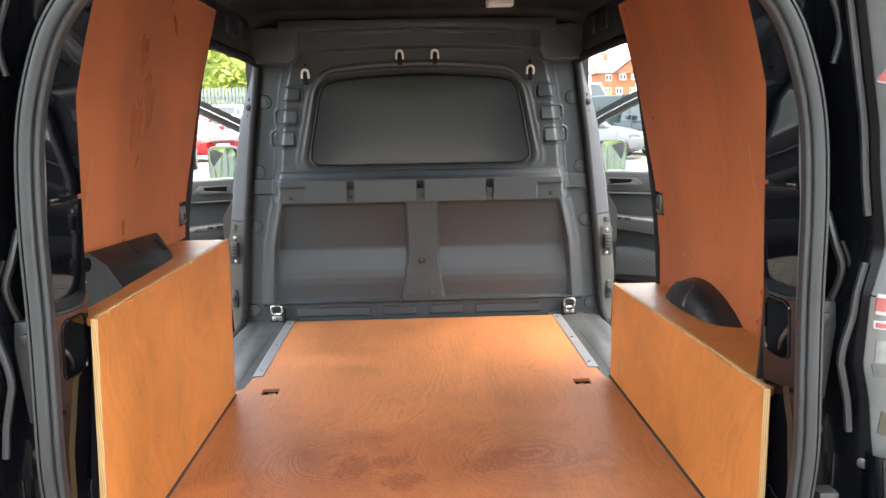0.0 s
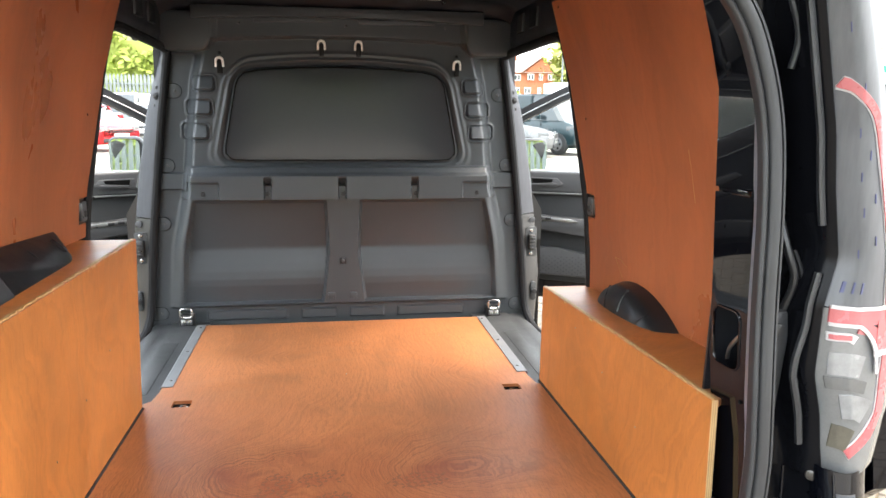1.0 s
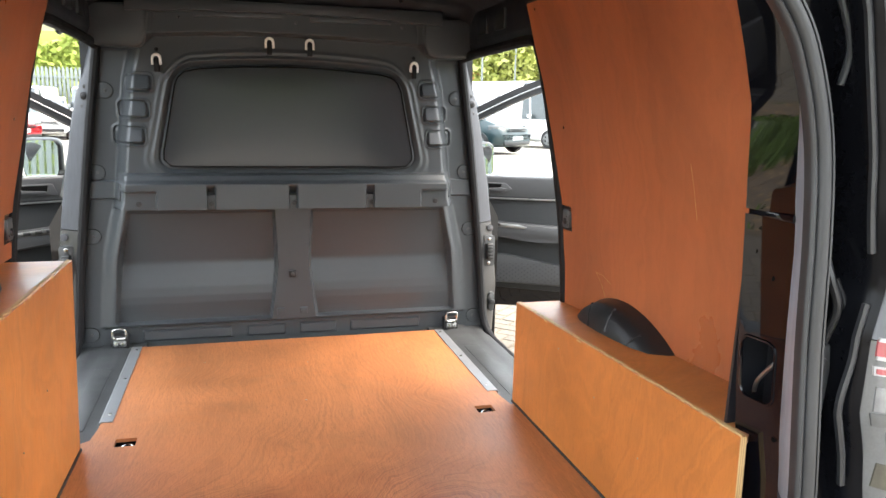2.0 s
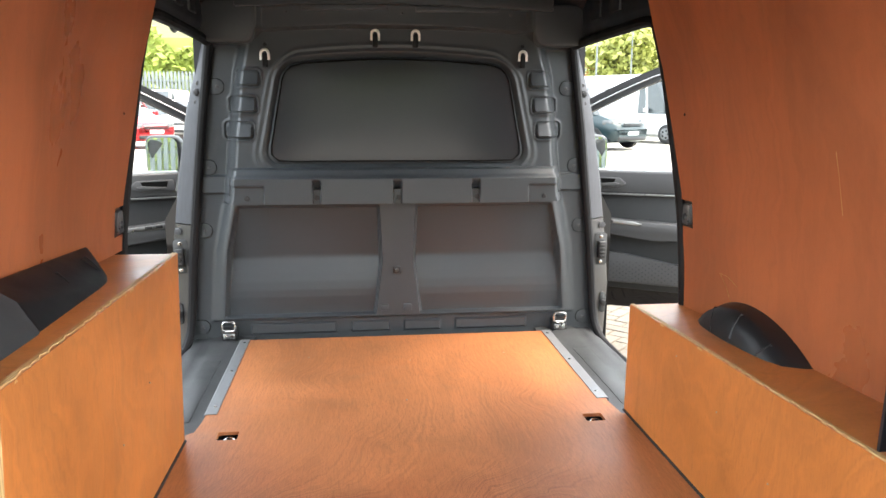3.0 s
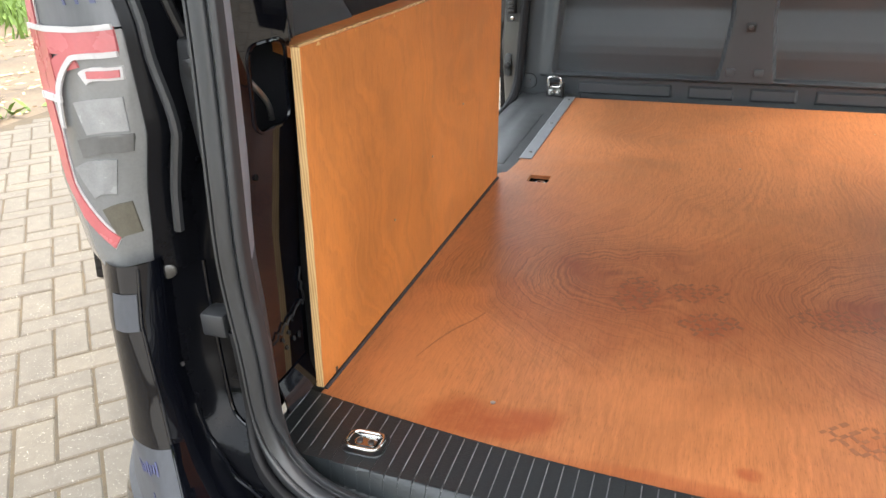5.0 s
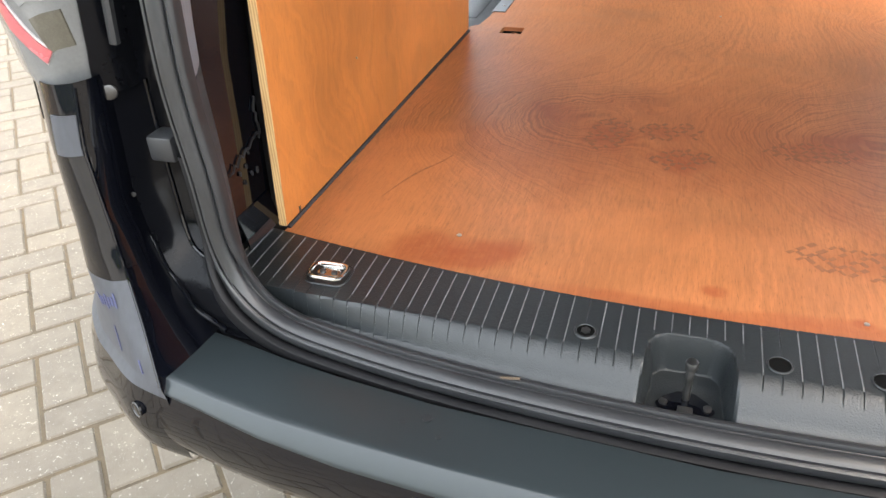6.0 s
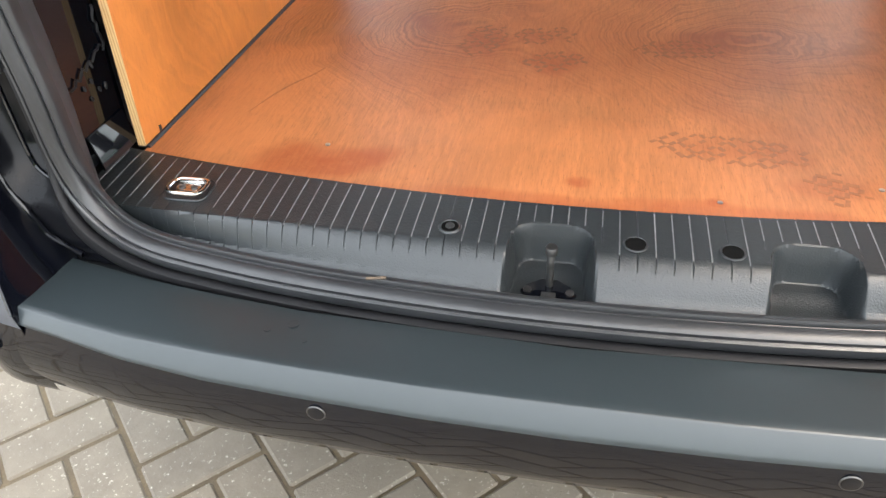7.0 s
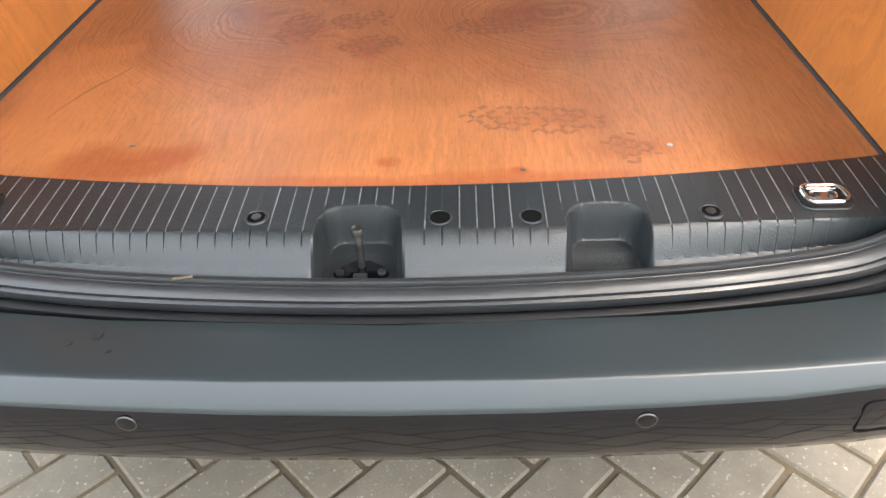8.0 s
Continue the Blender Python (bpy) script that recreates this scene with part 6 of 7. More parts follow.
# ---- open doors ----
def front_door(s):
    """Front door swung open about its hinge; built along d from the hinge, n to the outside."""
    th = radians(66)
    d = Vector((s * math.sin(th), -math.cos(th), 0))
    n = Vector((s * math.cos(th), math.sin(th), 0))
    hinge = Vector((s * 0.86, 2.93, 0))
    def put(bm):
        for v in bm.verts:
            v.co = hinge + d * v.co.x + n * v.co.y + Vector((0, 0, v.co.z))
        return bm
    t = thing("front_door", tuple(hinge + d * 0.5 + Vector((0, 0, 0.42))), "open front door with grey inner trim and black window frame", "door", "front doors")
    bm = mk()
    prism(bm, [(-0.05, 0.46), (0.10, 0.42), (1.02, 0.42), (1.06, 0.60), (1.06, 1.06), (1.05, 1.092), (-0.12, 1.092), (-0.12, 0.60)], "xz", 0.0, 0.07, 0.012)
    part("door_shell", put(bm), PAINT, t)
    bm = mk()
    prism(bm, [(-0.04, 0.985), (1.00, 0.985), (1.0, 1.075), (0.98, 1.092), (-0.06, 1.094)], "xz", -0.045, 0.0, 0.012, 3)
    up = part("upper_trim", put(bm), DOOR_GREY, t, "grey upper door trim")
    bm = mk()
    prism(bm, [(-0.02, 0.53), (0.98, 0.50), (1.0, 0.983), (-0.03, 0.983)], "xz", -0.02, 0.0, 0.006)
    part("door_card", put(bm), DOOR_DARK, t, "dark door card")
    bm = mk()
    prism(bm, [(0.11, 1.012), (0.27, 1.010), (0.315, 1.032), (0.285, 1.060), (0.13, 1.062)], "xz", -0.052, -0.03, 0.003)
    hs = part("handle_bezel", put(bm), DOOR_GREY, up)
    bm = mk()
    prism(bm, [(0.155, 1.030), (0.255, 1.030), (0.265, 1.055), (0.15, 1.056)], "xz", -0.0535, -0.04)
    part("handle_recess", put(bm), HOLE, hs)
    bm = mk()
    prism(bm, [(0.16, 1.020), (0.255, 1.020), (0.285, 1.033), (0.26, 1.038), (0.16, 1.030)], "xz", -0.062, -0.05, 0.002)
    part("pull_handle", put(bm), DOOR_GREY, hs)
    bm = mk()
    box(bm, -0.03, 1.0, -0.048, -0.02, 0.978, 0.986, 0.002)
    part("trim_line", put(bm), STEEL, up)
    bm = mk()
    prism(bm, [(0.02, 0.855), (0.10, 0.880), (0.30, 0.862), (0.80, 0.845), (0.84, 0.80), (0.72, 0.775), (0.45, 0.77), (0.12, 0.80)], "xz", -0.075, -0.015, 0.014, 3)
    arm = part("armrest", put(bm), DOOR_GREY, t, "grey armrest with window switches")
    bm = mk()
    prism(bm, [(0.06, 0.876), (0.36, 0.858), (0.40, 0.846), (0.38, 0.838), (0.06, 0.852)], "xz", -0.080, -0.06, 0.003)
    sw = part("switch_panel", put(bm), STEEL, arm)
    for k in range(4):
        bm = mk()
        box(bm, 0.10 + 0.045 * k, 0.13 + 0.045 * k, -0.085, -0.076, 0.855 - 0.002 * k, 0.868 - 0.002 * k, 0.003)
        part("window_switch", put(bm), BLACK_PL, sw)
    bm = mk()
    prism(bm, [(0.0, 0.60), (0.06, 0.56), (0.96, 0.54), (0.98, 0.64), (0.55, 0.655), (0.30, 0.70), (0.02, 0.705)], "xz", -0.055, -0.015, 0.010)
    part("door_pocket", put(bm), DOOR_GREY, t, "grey map pocket")
    bm = mk()
    for i in range(26):
        for j in range(9):
            cyl(bm, (0.05 + 0.03 * i + (0.015 if j % 2 else 0), -0.0545, 0.568 + 0.011 * j), (0, -1, 0), 0.0035, 0.0015, 6)
    part("grille_dots", put(bm), DOOR_DARK, t)
    # window frame: sloping front bar, roof bar, rear bar
    bm = mk()
    path = [Vector(p) for p in ((-0.22, 0.035, 1.20), (0.05, 0.035, 1.355), (0.33, 0.032, 1.495), (0.55, 0.028, 1.575), (0.75, 0.024, 1.605), (0.98, 0.02, 1.59), (1.04, 0.02, 1.52), (1.05, 0.02, 1.08))]
    sm = smooth_path(path, 5)
    rings = []
    for i, p in enumerate(sm):
        tg = (sm[min(len(sm) - 1, i + 1)] - sm[max(0, i - 1)]).normalized()
        o = Vector((0, 1, 0)).cross(tg).normalized()
        rings.append([bm.verts.new(p + o * a + Vector((0, b, 0))) for a, b in ((-0.030, -0.02), (0.030, -0.02), (0.034, 0.03), (-0.026, 0.03))])
    for a, c in zip(rings, rings[1:]):
        for k in range(4):
            bm.faces.new((a[k], a[(k + 1) % 4], c[(k + 1) % 4], c[k]))
    bm.faces.new(rings[0])
    bm.faces.new(list(reversed(rings[-1])))
    wf = part("window_frame", put(bm), BLACK_PL, t, "black window frame")
    bm = mk()
    tube(bm, [p + Vector((0, -0.023, -0.004)) for p in sm[:-6]], 0.0035, 6)
    part("frame_highlight", put(bm), STEEL, wf)
    bm = mk()
    prism(bm, [(-0.20, 1.09), (1.03, 1.09), (1.03, 1.52), (0.95, 1.58), (0.75, 1.59), (0.55, 1.56), (0.05, 1.34), (-0.18, 1.21)], "xz", 0.034, 0.038)
    gl = part("window_glass", put(bm), GLASS, t, "clear door glass")
    gl.visible_shadow = False
    # mirror on the outside
    bm = mk()
    x0, x1 = sorted((s * 0.945, s * 1.107))
    box(bm, x0, x1, 2.958, 3.06, 1.068, 1.252, 0.035, 4)
    mr = part("mirror_housing", bm, BLACK_PL, t, "black door mirror housing")
    bm = mk()
    x0, x1 = sorted((s * 0.885, s * 0.99))
    box(bm, x0, x1, 2.955, 3.02, 1.06, 1.11, 0.012, 3)
    part("mirror_foot", bm, BLACK_PL, mr)
    bm = mk()
    prism(bm, rrect(0, 1.16, 0.142, 0.164, 0.034), "xz", -0.001, 0.001)
    m = Matrix.Translation((s * 1.026, 2.9565, 0)) @ Matrix.Rotation(s * radians(4), 4, "Z") @ Matrix.Translation((0, 0, 1.16)) @ Matrix.Rotation(radians(-3), 4, "X") @ Matrix.Translation((0, 0, -1.16))
    for v in bm.verts:
        v.co = m @ v.co
    part("mirror_face", bm, MIRROR, mr, "door mirror glass")
    return t


for s in SIDES:
    front_door(s)
    # sliding door pushed back along the outside
    t = thing("sliding_door", (s * 0.99, 0.75, 0.44), "black sliding side door pushed fully back", "door", "sliding doors")
    bm = mk()
    prof = [(0.215, 0.735), (0.25, 0.70), (0.52, 0.46), (1.14, 0.44), (1.16, 0.60), (1.16, 1.62), (1.10, 1.66), (0.38, 1.66), (0.27, 1.55), (0.215, 1.10)]
    pts = prof
    lo = []
    for x in (0.895, 0.910, 0.922):
        lo.append([bm.verts.new((s * (x - 0.22 * max(0, z - 0.88) - 0.03 * max(0, 0.6 - z)), y, z)) for y, z in pts])
    for a, c in zip(lo, lo[1:]):
        for i in range(len(pts)):
            bm.faces.new((a[i], a[(i + 1) % len(pts)], c[(i + 1) % len(pts)], c[i]))
    bm.faces.new(lo[0])
    bm.faces.new(list(reversed(lo[-1])))
    part("door_shell", bm, PAINT, t)
    bm = mk()
    box(bm, min(s * 0.88, s * 0.93), max(s * 0.88, s * 0.93), 0.98, 1.12, 1.02, 1.05, 0.008, 3)
    part("door_handle", bm, PAINT, t)

# ---- yard: distant things ----
def vehicle(name, at, heading, matl, L, W, H, kind, label, category, group, marks=()):
    """A parked car or van: heading in degrees, 0 pointing along +x; the nose is at the front."""
    t = thing(name, at, label, category, group)
    M = Matrix.Translation(at) @ Matrix.Rotation(radians(heading), 4, "Z")
    def put(bm):
        for v in bm.verts:
            v.co = M @ v.co
        return bm
    van_like = kind == "van"
    hood = [(0.0, 0.60), (0.03, 0.74), (0.10, 0.84), (0.25, 0.96), (0.30, 1.0), (0.9, 1.04), (0.97, 1.0), (1.0, 0.85)] if not van_like else [(0.0, 0.62), (0.02, 0.86), (0.08, 1.0), (0.17, 1.14), (0.22, 1.16), (0.95, 1.18), (1.0, 1.10)]
    widths = [(0.0, 0.74), (0.04, 0.90), (0.14, 0.98), (0.5, 1.0), (0.9, 0.98), (1.0, 0.86)]
    bm = mk()
    st = [0, 0.015, 0.04, 0.08, 0.14, 0.2, 0.27, 0.33, 0.45, 0.6, 0.75, 0.86, 0.93, 0.97, 1.0]
    rings = []
    for f in st:
        x = L / 2 - f * L
        w, zt, zb = W / 2 * interp(widths, f), interp(hood, f), 0.22 + 0.1 * max(0, 0.06 - f) / 0.06
        sec = [(-0.80, zb), (-0.97, zb + 0.12), (-1.0, zb + 0.32), (-0.985, zt - 0.14), (-0.90, zt - 0.02), (-0.5, zt + 0.02), (0, zt + 0.03), (0.5, zt + 0.02), (0.90, zt - 0.02), (0.985, zt - 0.14), (1.0, zb + 0.32), (0.97, zb + 0.12), (0.80, zb)]
        rings.append([bm.verts.new((x, w * a, z)) for a, z in sec])
    for a, c in zip(rings, rings[1:]):
        n = len(a)
        for k in range(n):
            bm.faces.new((a[k], a[(k + 1) % n], c[(k + 1) % n], c[k]))
    bm.faces.new(rings[0])
    bm.faces.new(list(reversed(rings[-1])))
    body = part("body", put(bm), matl, t, sharp=0.7)
    # cabin: glass block with painted roof and pillars
    b0, b1, t0, t1 = (0.24, 0.985, 0.42, 0.86) if not van_like else (0.15, 0.995, 0.29, 0.98)
    zb = 0.98 if not van_like else 1.12
    def cab(bm, z0, z1, grow):
        def ring(z):
            f = (z - zb) / (H - zb)
            y0, y1 = L / 2 - (b0 + (t0 - b0) * f) * L, L / 2 - (b1 + (t1 - b1) * f) * L
            w = (W / 2 - 0.05) * (1 - (0.20 if not van_like else 0.10) * f) + grow
            r = 0.12
            return [(y0 + grow, -w + r), (y0 + grow, w - r), (y0 - r, w), (y1 + r, w), (y1 - grow, w - r), (y1 - grow, -w + r), (y1 + r, -w), (y0 - r, -w)]
        zs_ = lin(z0, z1, 4)
        rr = [[bm.verts.new((a, b, z)) for a, b in ring(z)] for z in zs_]
        for a, c in zip(rr, rr[1:]):
            for k in range(8):
                bm.faces.new((a[k], a[(k + 1) % 8], c[(k + 1) % 8], c[k]))
        bm.faces.new(rr[0])
        bm.faces.new(list(reversed(rr[-1])))
    bm = mk()
    cab(bm, zb - 0.03, H - 0.05, 0.0)
    part("windows", put(bm), CAR_GLASS, t, "dark glazing")
    bm = mk()
    cab(bm, H - 0.075, H, 0.006)
    part("roof", put(bm), matl, t, sharp=0.5)
    if van_like:
        bm = mk()
        f0 = 0.42
        x0, x1 = L / 2 - f0 * L, -L / 2 + 0.02
        box(bm, x1, x0, -W / 2 + 0.02, W / 2 - 0.02, 1.0, H - 0.02, 0.06, 3)
        side = part("load_body", put(bm), matl, t)
        for (u, z, w, h, mm) in marks:
            for sgn in (-1, 1):
                bm = mk()
                yy = sgn * (W / 2 - 0.012)
                box(bm, x1 + u - w / 2, x1 + u + w / 2, yy - 0.006, yy + 0.006, z - h / 2, z + h / 2)
                part("sign_bar", put(bm), mm, side)
    for sgn in (-1, 1):
        for f in ((0.18, 0.82) if not van_like else (0.17, 0.78)):
            r = 0.32 if not van_like else 0.35
            bm = mk()
            x = L / 2 - f * L
            cyl(bm, (x, sgn * (W / 2 - 0.20), r), (0, sgn, 0), r, 0.21, 28, bev=0.03)
            wh = part("wheel", put(bm), TYRE, t)
            bm = mk()
            cyl(bm, (x, sgn * (W / 2 - 0.02), r), (0, sgn, 0), r * 0.64, 0.035, 24, bev=0.01)
            part("rim", put(bm), SILVER_CAR, wh)
            for k in range(5):
                bm = mk()
                a = k * 2 * math.pi / 5
                cyl(bm, (x + r * 0.38 * math.cos(a), sgn * (W / 2 + 0.010), r + r * 0.38 * math.sin(a)), (0, sgn, 0), r * 0.12, 0.008, 8)
                part("rim_gap", put(bm), HOLE, wh)
        bm = mk()
        zl = 0.70 if not van_like else 0.86
        fx = L / 2 - 0.06 * L
        prism(bm, [(fx - 0.22, sgn * W / 2 * 0.955), (fx + 0.10, sgn * W / 2 * 0.86), (fx + 0.215, sgn * W / 2 * 0.55), (fx + 0.14, sgn * W / 2 * 0.52), (fx - 0.20, sgn * W / 2 * 0.80)], "xy", zl - 0.08, zl + 0.07, 0.012)
        part("headlight", put(bm), LAMP_CLEAR, t)
        bm = mk()
        box(bm, L / 2 - 0.33 * L - 0.06, L / 2 - 0.33 * L + 0.06, sgn * (W / 2 + 0.08) - 0.10, sgn * (W / 2 + 0.08) + 0.08, zb + 0.02, zb + 0.17, 0.03, 3)
        part("door_mirror", put(bm), matl, t)
        bm = mk()
        for f in (0.32, 0.58):
            box(bm, L / 2 - f * L - 0.004, L / 2 - f * L + 0.004, sgn * W / 2 * 0.998 - 0.004, sgn * W / 2 * 0.998 + 0.004, 0.40, zb - 0.05)
        part("door_gap", put(bm), HOLE, t)
        for f in (0.34, 0.56, 0.80):
            bm = mk()
            fz = L / 2 - f * L
            w0 = W / 2 - 0.045
            w1 = (W / 2 - 0.05) * (0.80 if not van_like else 0.90) + 0.006
            vs = [bm.verts.new(p) for p in ((fz - 0.04, sgn * w0, zb - 0.02), (fz + 0.04, sgn * w0, zb - 0.02), (fz - 0.04 - 0.10, sgn * w1, H - 0.06), (fz - 0.12 - 0.10, sgn * w1, H - 0.06))]
            bm.faces.new(vs)
            thicken(bm, (0, -sgn * 0.03, 0))
            part("pillar", put(bm), matl if f != 0.56 else BLACK_PL, t)
    zg = 0.66 if not van_like else 0.80
    for k in range(3):
        bm = mk()
        box(bm, L / 2 - 0.02, L / 2 + 0.012, -W * 0.25, W * 0.25, zg - 0.06 + 0.05 * k, zg - 0.03 + 0.05 * k, 0.005)
        part("grille_bar", put(bm), STEEL if k == 2 else BLACK_PL, t)
    bm = mk()
    box(bm, L / 2 - 0.05, L / 2 + 0.008, -W * 0.36, W * 0.36, 0.30, 0.42, 0.02)
    part("bumper_intake", put(bm), BLACK_PL, t)
    bm = mk()
    box(bm, L / 2 - 0.01, L / 2 + 0.018, -0.26, 0.26, 0.46, 0.57, 0.004)
    npl = part("number_plate", put(bm), WHITE_CAR, t)
    bm = mk()
    for k in range(6):
        box(bm, L / 2 + 0.015, L / 2 + 0.021, -0.2 + 0.07 * k, -0.16 + 0.07 * k, 0.485, 0.545)
    part("plate_bars", put(bm), BLACK_PL, npl)
    return t


vehicle("hatchback", (-6.75, 18.7, 0), -80, BLUE_CAR, 4.1, 1.75, 1.52, "car", "blue hatchback parked nose out in the yard", "car", "parked cars")
vehicle("hatchback", (-7.9, 25.4, 0), -40, RED_CAR, 4.0, 1.74, 1.47, "car", "bright red hatchback parked in the yard", "car", "parked cars")
for k, (x, y, h) in enumerate(((-12.6, 29.5, -75), (-10.0, 30.8, -85), (-7.3, 31.3, -80), (-14.8, 26.0, -70), (-4.6, 31.6, -88))):
    vehicle("hatchback", (x, y, 0), h, WHITE_CAR, 4.2, 1.78, 1.55, "car", "white hatchback parked in a row by the fence", "car", "parked cars")
for x, h in ((-17.0, -84), (-14.2, -92), (-11.5, -88), (-8.7, -90), (-5.9, -86)):
    vehicle("small_van", (x, 34.0, 0), h, WHITE_CAR, 4.3, 1.85, 1.98, "van", "small white van parked against the fence", "van", "parked vans")
vehicle("hatchback", (5.0, 22.2, 0), -22, SILVER_CAR, 4.25, 1.79, 1.46, "car", "silver hatchback parked in the yard", "car", "parked cars")
vehicle("minibus", (7.3, 24.4, 0), -58, TEAL_CAR, 4.9, 1.90, 1.95, "van", "dark blue-green van parked in the yard", "van", "parked vans")
vehicle("panel_van", (11.2, 28.0, 0), -62, WHITE_CAR, 5.6, 2.0, 2.55, "van", "large white panel van parked in the yard", "van", "parked vans", marks=((1.2, 1.9, 1.0, 0.22, INK),))
vehicle("panel_van", (6.6, 31.5, 0), -8, WHITE_CAR, 6.2, 2.05, 2.6, "van", "long white panel van with sign bars", "van", "parked vans",
        marks=((1.2, 2.0, 1.6, 0.20, BLACK_PL), (1.1, 1.65, 1.2, 0.20, BLACK_PL), (2.3, 1.65, 0.4, 0.2, RED_CAR), (2.6, 2.3, 2.0, 0.08, GREEN_SIGN)))
vehicle("panel_van", (9.0, 9.9, 0), 92, WHITE_CAR, 5.6, 2.0, 2.35, "van", "white panel van with green stripes and a dark badge", "van", "parked vans",
        marks=((1.5, 2.05, 2.6, 0.10, GREEN_SIGN), (1.5, 1.0, 2.6, 0.14, GREEN_SIGN), (1.9, 1.62, 0.62, 0.42, BLACK_PL), (1.9, 1.62, 0.06, 0.30, WHITE_CAR), (1.75, 1.7, 0.2, 0.06, WHITE_CAR)))
vehicle("panel_van", (15.8, 33.5, 0), -15, WHITE_CAR, 6.0, 2.05, 2.6, "van", "white panel van parked by the hedge", "van", "parked vans")

# ---- fences ----
def palisade(p, q, h, step, label):
    """Galvanised palisade fence: rails, posts and pointed pales."""
    p, q = Vector(p), Vector(q)
    t = thing("palisade_fence", tuple(p), label, "fence", "fences")
    d = (q - p).normalized()
    side_v = Vector((-d.y, d.x, 0))
    L = (q - p).length
    for z in (0.45, h - 0.45):
        bm = mk()
        vs = []
        for f in (p, q):
            for a in (-0.02, 0.02):
                for b in (-0.025, 0.025):
                    vs.append(bm.verts.new(f + side_v * a + Vector((0, 0, z + b))))
        for k in ((0, 1, 3, 2), (4, 6, 7, 5), (0, 4, 5, 1), (2, 3, 7, 6), (0, 2, 6, 4), (1, 5, 7, 3)):
            bm.faces.new([vs[i] for i in k])
        part("rail", bm, FENCE, t)
    bm = mk()
    w = step * 0.34
    prism(bm, [(-w, 0.02), (w, 0.02), (w, h - 0.12), (w * 0.3, h), (-w * 0.3, h), (-w, h - 0.12)], "xz", -0.012, 0.012)
    first = part("pale", bm, FENCE, t)
    ang = math.atan2(d.y, d.x)
    n = int(L / step)
    for i in range(n):
        ob = first if i == 0 else first.copy()
        if i:
            scene.collection.objects.link(ob)
            ob.parent = t
        ob.matrix_parent_inverse = Matrix.Identity(4)
        c = d * (step * (i + 0.5)) + side_v * 0.035
        ob.matrix_basis = Matrix.Translation(c) @ Matrix.Rotation(ang, 4, "Z")
    return t


palisade((-22, 36.5, 0), (-1.5, 36.5, 0), 2.9, 0.17, "pale galvanised palisade fence along the yard")
palisade((-9.4, -2.0, 0), (-9.4, 15.0, 0), 2.2, 0.17, "galvanised palisade fence behind the weeds")
palisade((-10, -15.0, 0), (12, -15.0, 0), 2.4, 0.20, "galvanised palisade fence across the far side of the yard")

# ---- hill, hedges and trees ----
def leaves(bm, n, place, size, rnd):
    """Many small bent leaf clumps."""
    for _ in range(n):
        c, up = place(rnd)
        a, b = rnd.uniform(0, 6.28), rnd.uniform(-0.9, 0.9)
        u = Vector((math.cos(a), math.sin(a), b)).normalized()
        w = u.orthogonal().normalized()
        w.rotate(Matrix.Rotation(rnd.uniform(0, 6.28), 3, u))
        s = size * rnd.uniform(0.5, 1.3)
        vs = [bm.verts.new(c + u * x * s + w * y * s) for x, y in ((-1, 0), (-0.2, -0.5), (0.9, -0.1), (0.1, 0.55))]
        bm.faces.new(vs)


hill_bm = mk()
surf(hill_bm, lin(-70, 60, 40), lin(38, 160, 30), lambda x, y: (x, y, -0.02 + (0.06 * (y - 38) + 8.5 * sstep(40, 75, y)) * (1 - 0.78 * sstep(-5, 14, x)) + 0.4 * math.sin(x * 0.2) * sstep(40, 60, y)))
tagged(part("hill", hill_bm, HILL), "grassy hillside with a bare field behind the yard", "hill", kind="structure")


def hedge(p, q, h, depth, n, label, seed):
    rnd = random.Random(seed)
    p, q = Vector(p), Vector(q)
    bm = mk()
    def place(r):
        f = r.random()
        c = p.lerp(q, f)
        top = h * (0.86 + 0.14 * math.sin(f * 31 + seed))
        z = top * r.random() ** 0.6
        k = depth * (1 - 0.3 * z / h)
        return c + Vector((r.uniform(-k, k) * 0.4, r.uniform(-k, k), z)), 0
    leaves(bm, n, place, 0.24, rnd)
    ob = part("hedge", bm, HEDGE)
    tagged(ob, label, "hedge", kind="stuff")
    bm = mk()
    d = (q - p)
    box(bm, min(p.x, q.x), max(p.x, q.x), min(p.y, q.y) - depth * 0.4, max(p.y, q.y) + depth * 0.4, 0, h * 0.82)
    part("hedge_core", bm, HEDGE, ob)
    return ob


hedge((-24, 39.2, 0), (-1.0, 39.2, 0), 5.6, 1.0, 12000, "bright green clipped hedge behind the fence", 3)
# added behind the camera: darkens what the bulkhead insert reflects above the horizon
hedge((-12, -16.6, 0), (14, -16.6, 0), 4.2, 1.0, 6000, "hedge added behind the camera as a dark backdrop for reflections", 6)
hedge((6, 56, 0), (30, 56, 0), 3.0, 1.0, 5000, "bright green hedge in front of the brick house", 4)


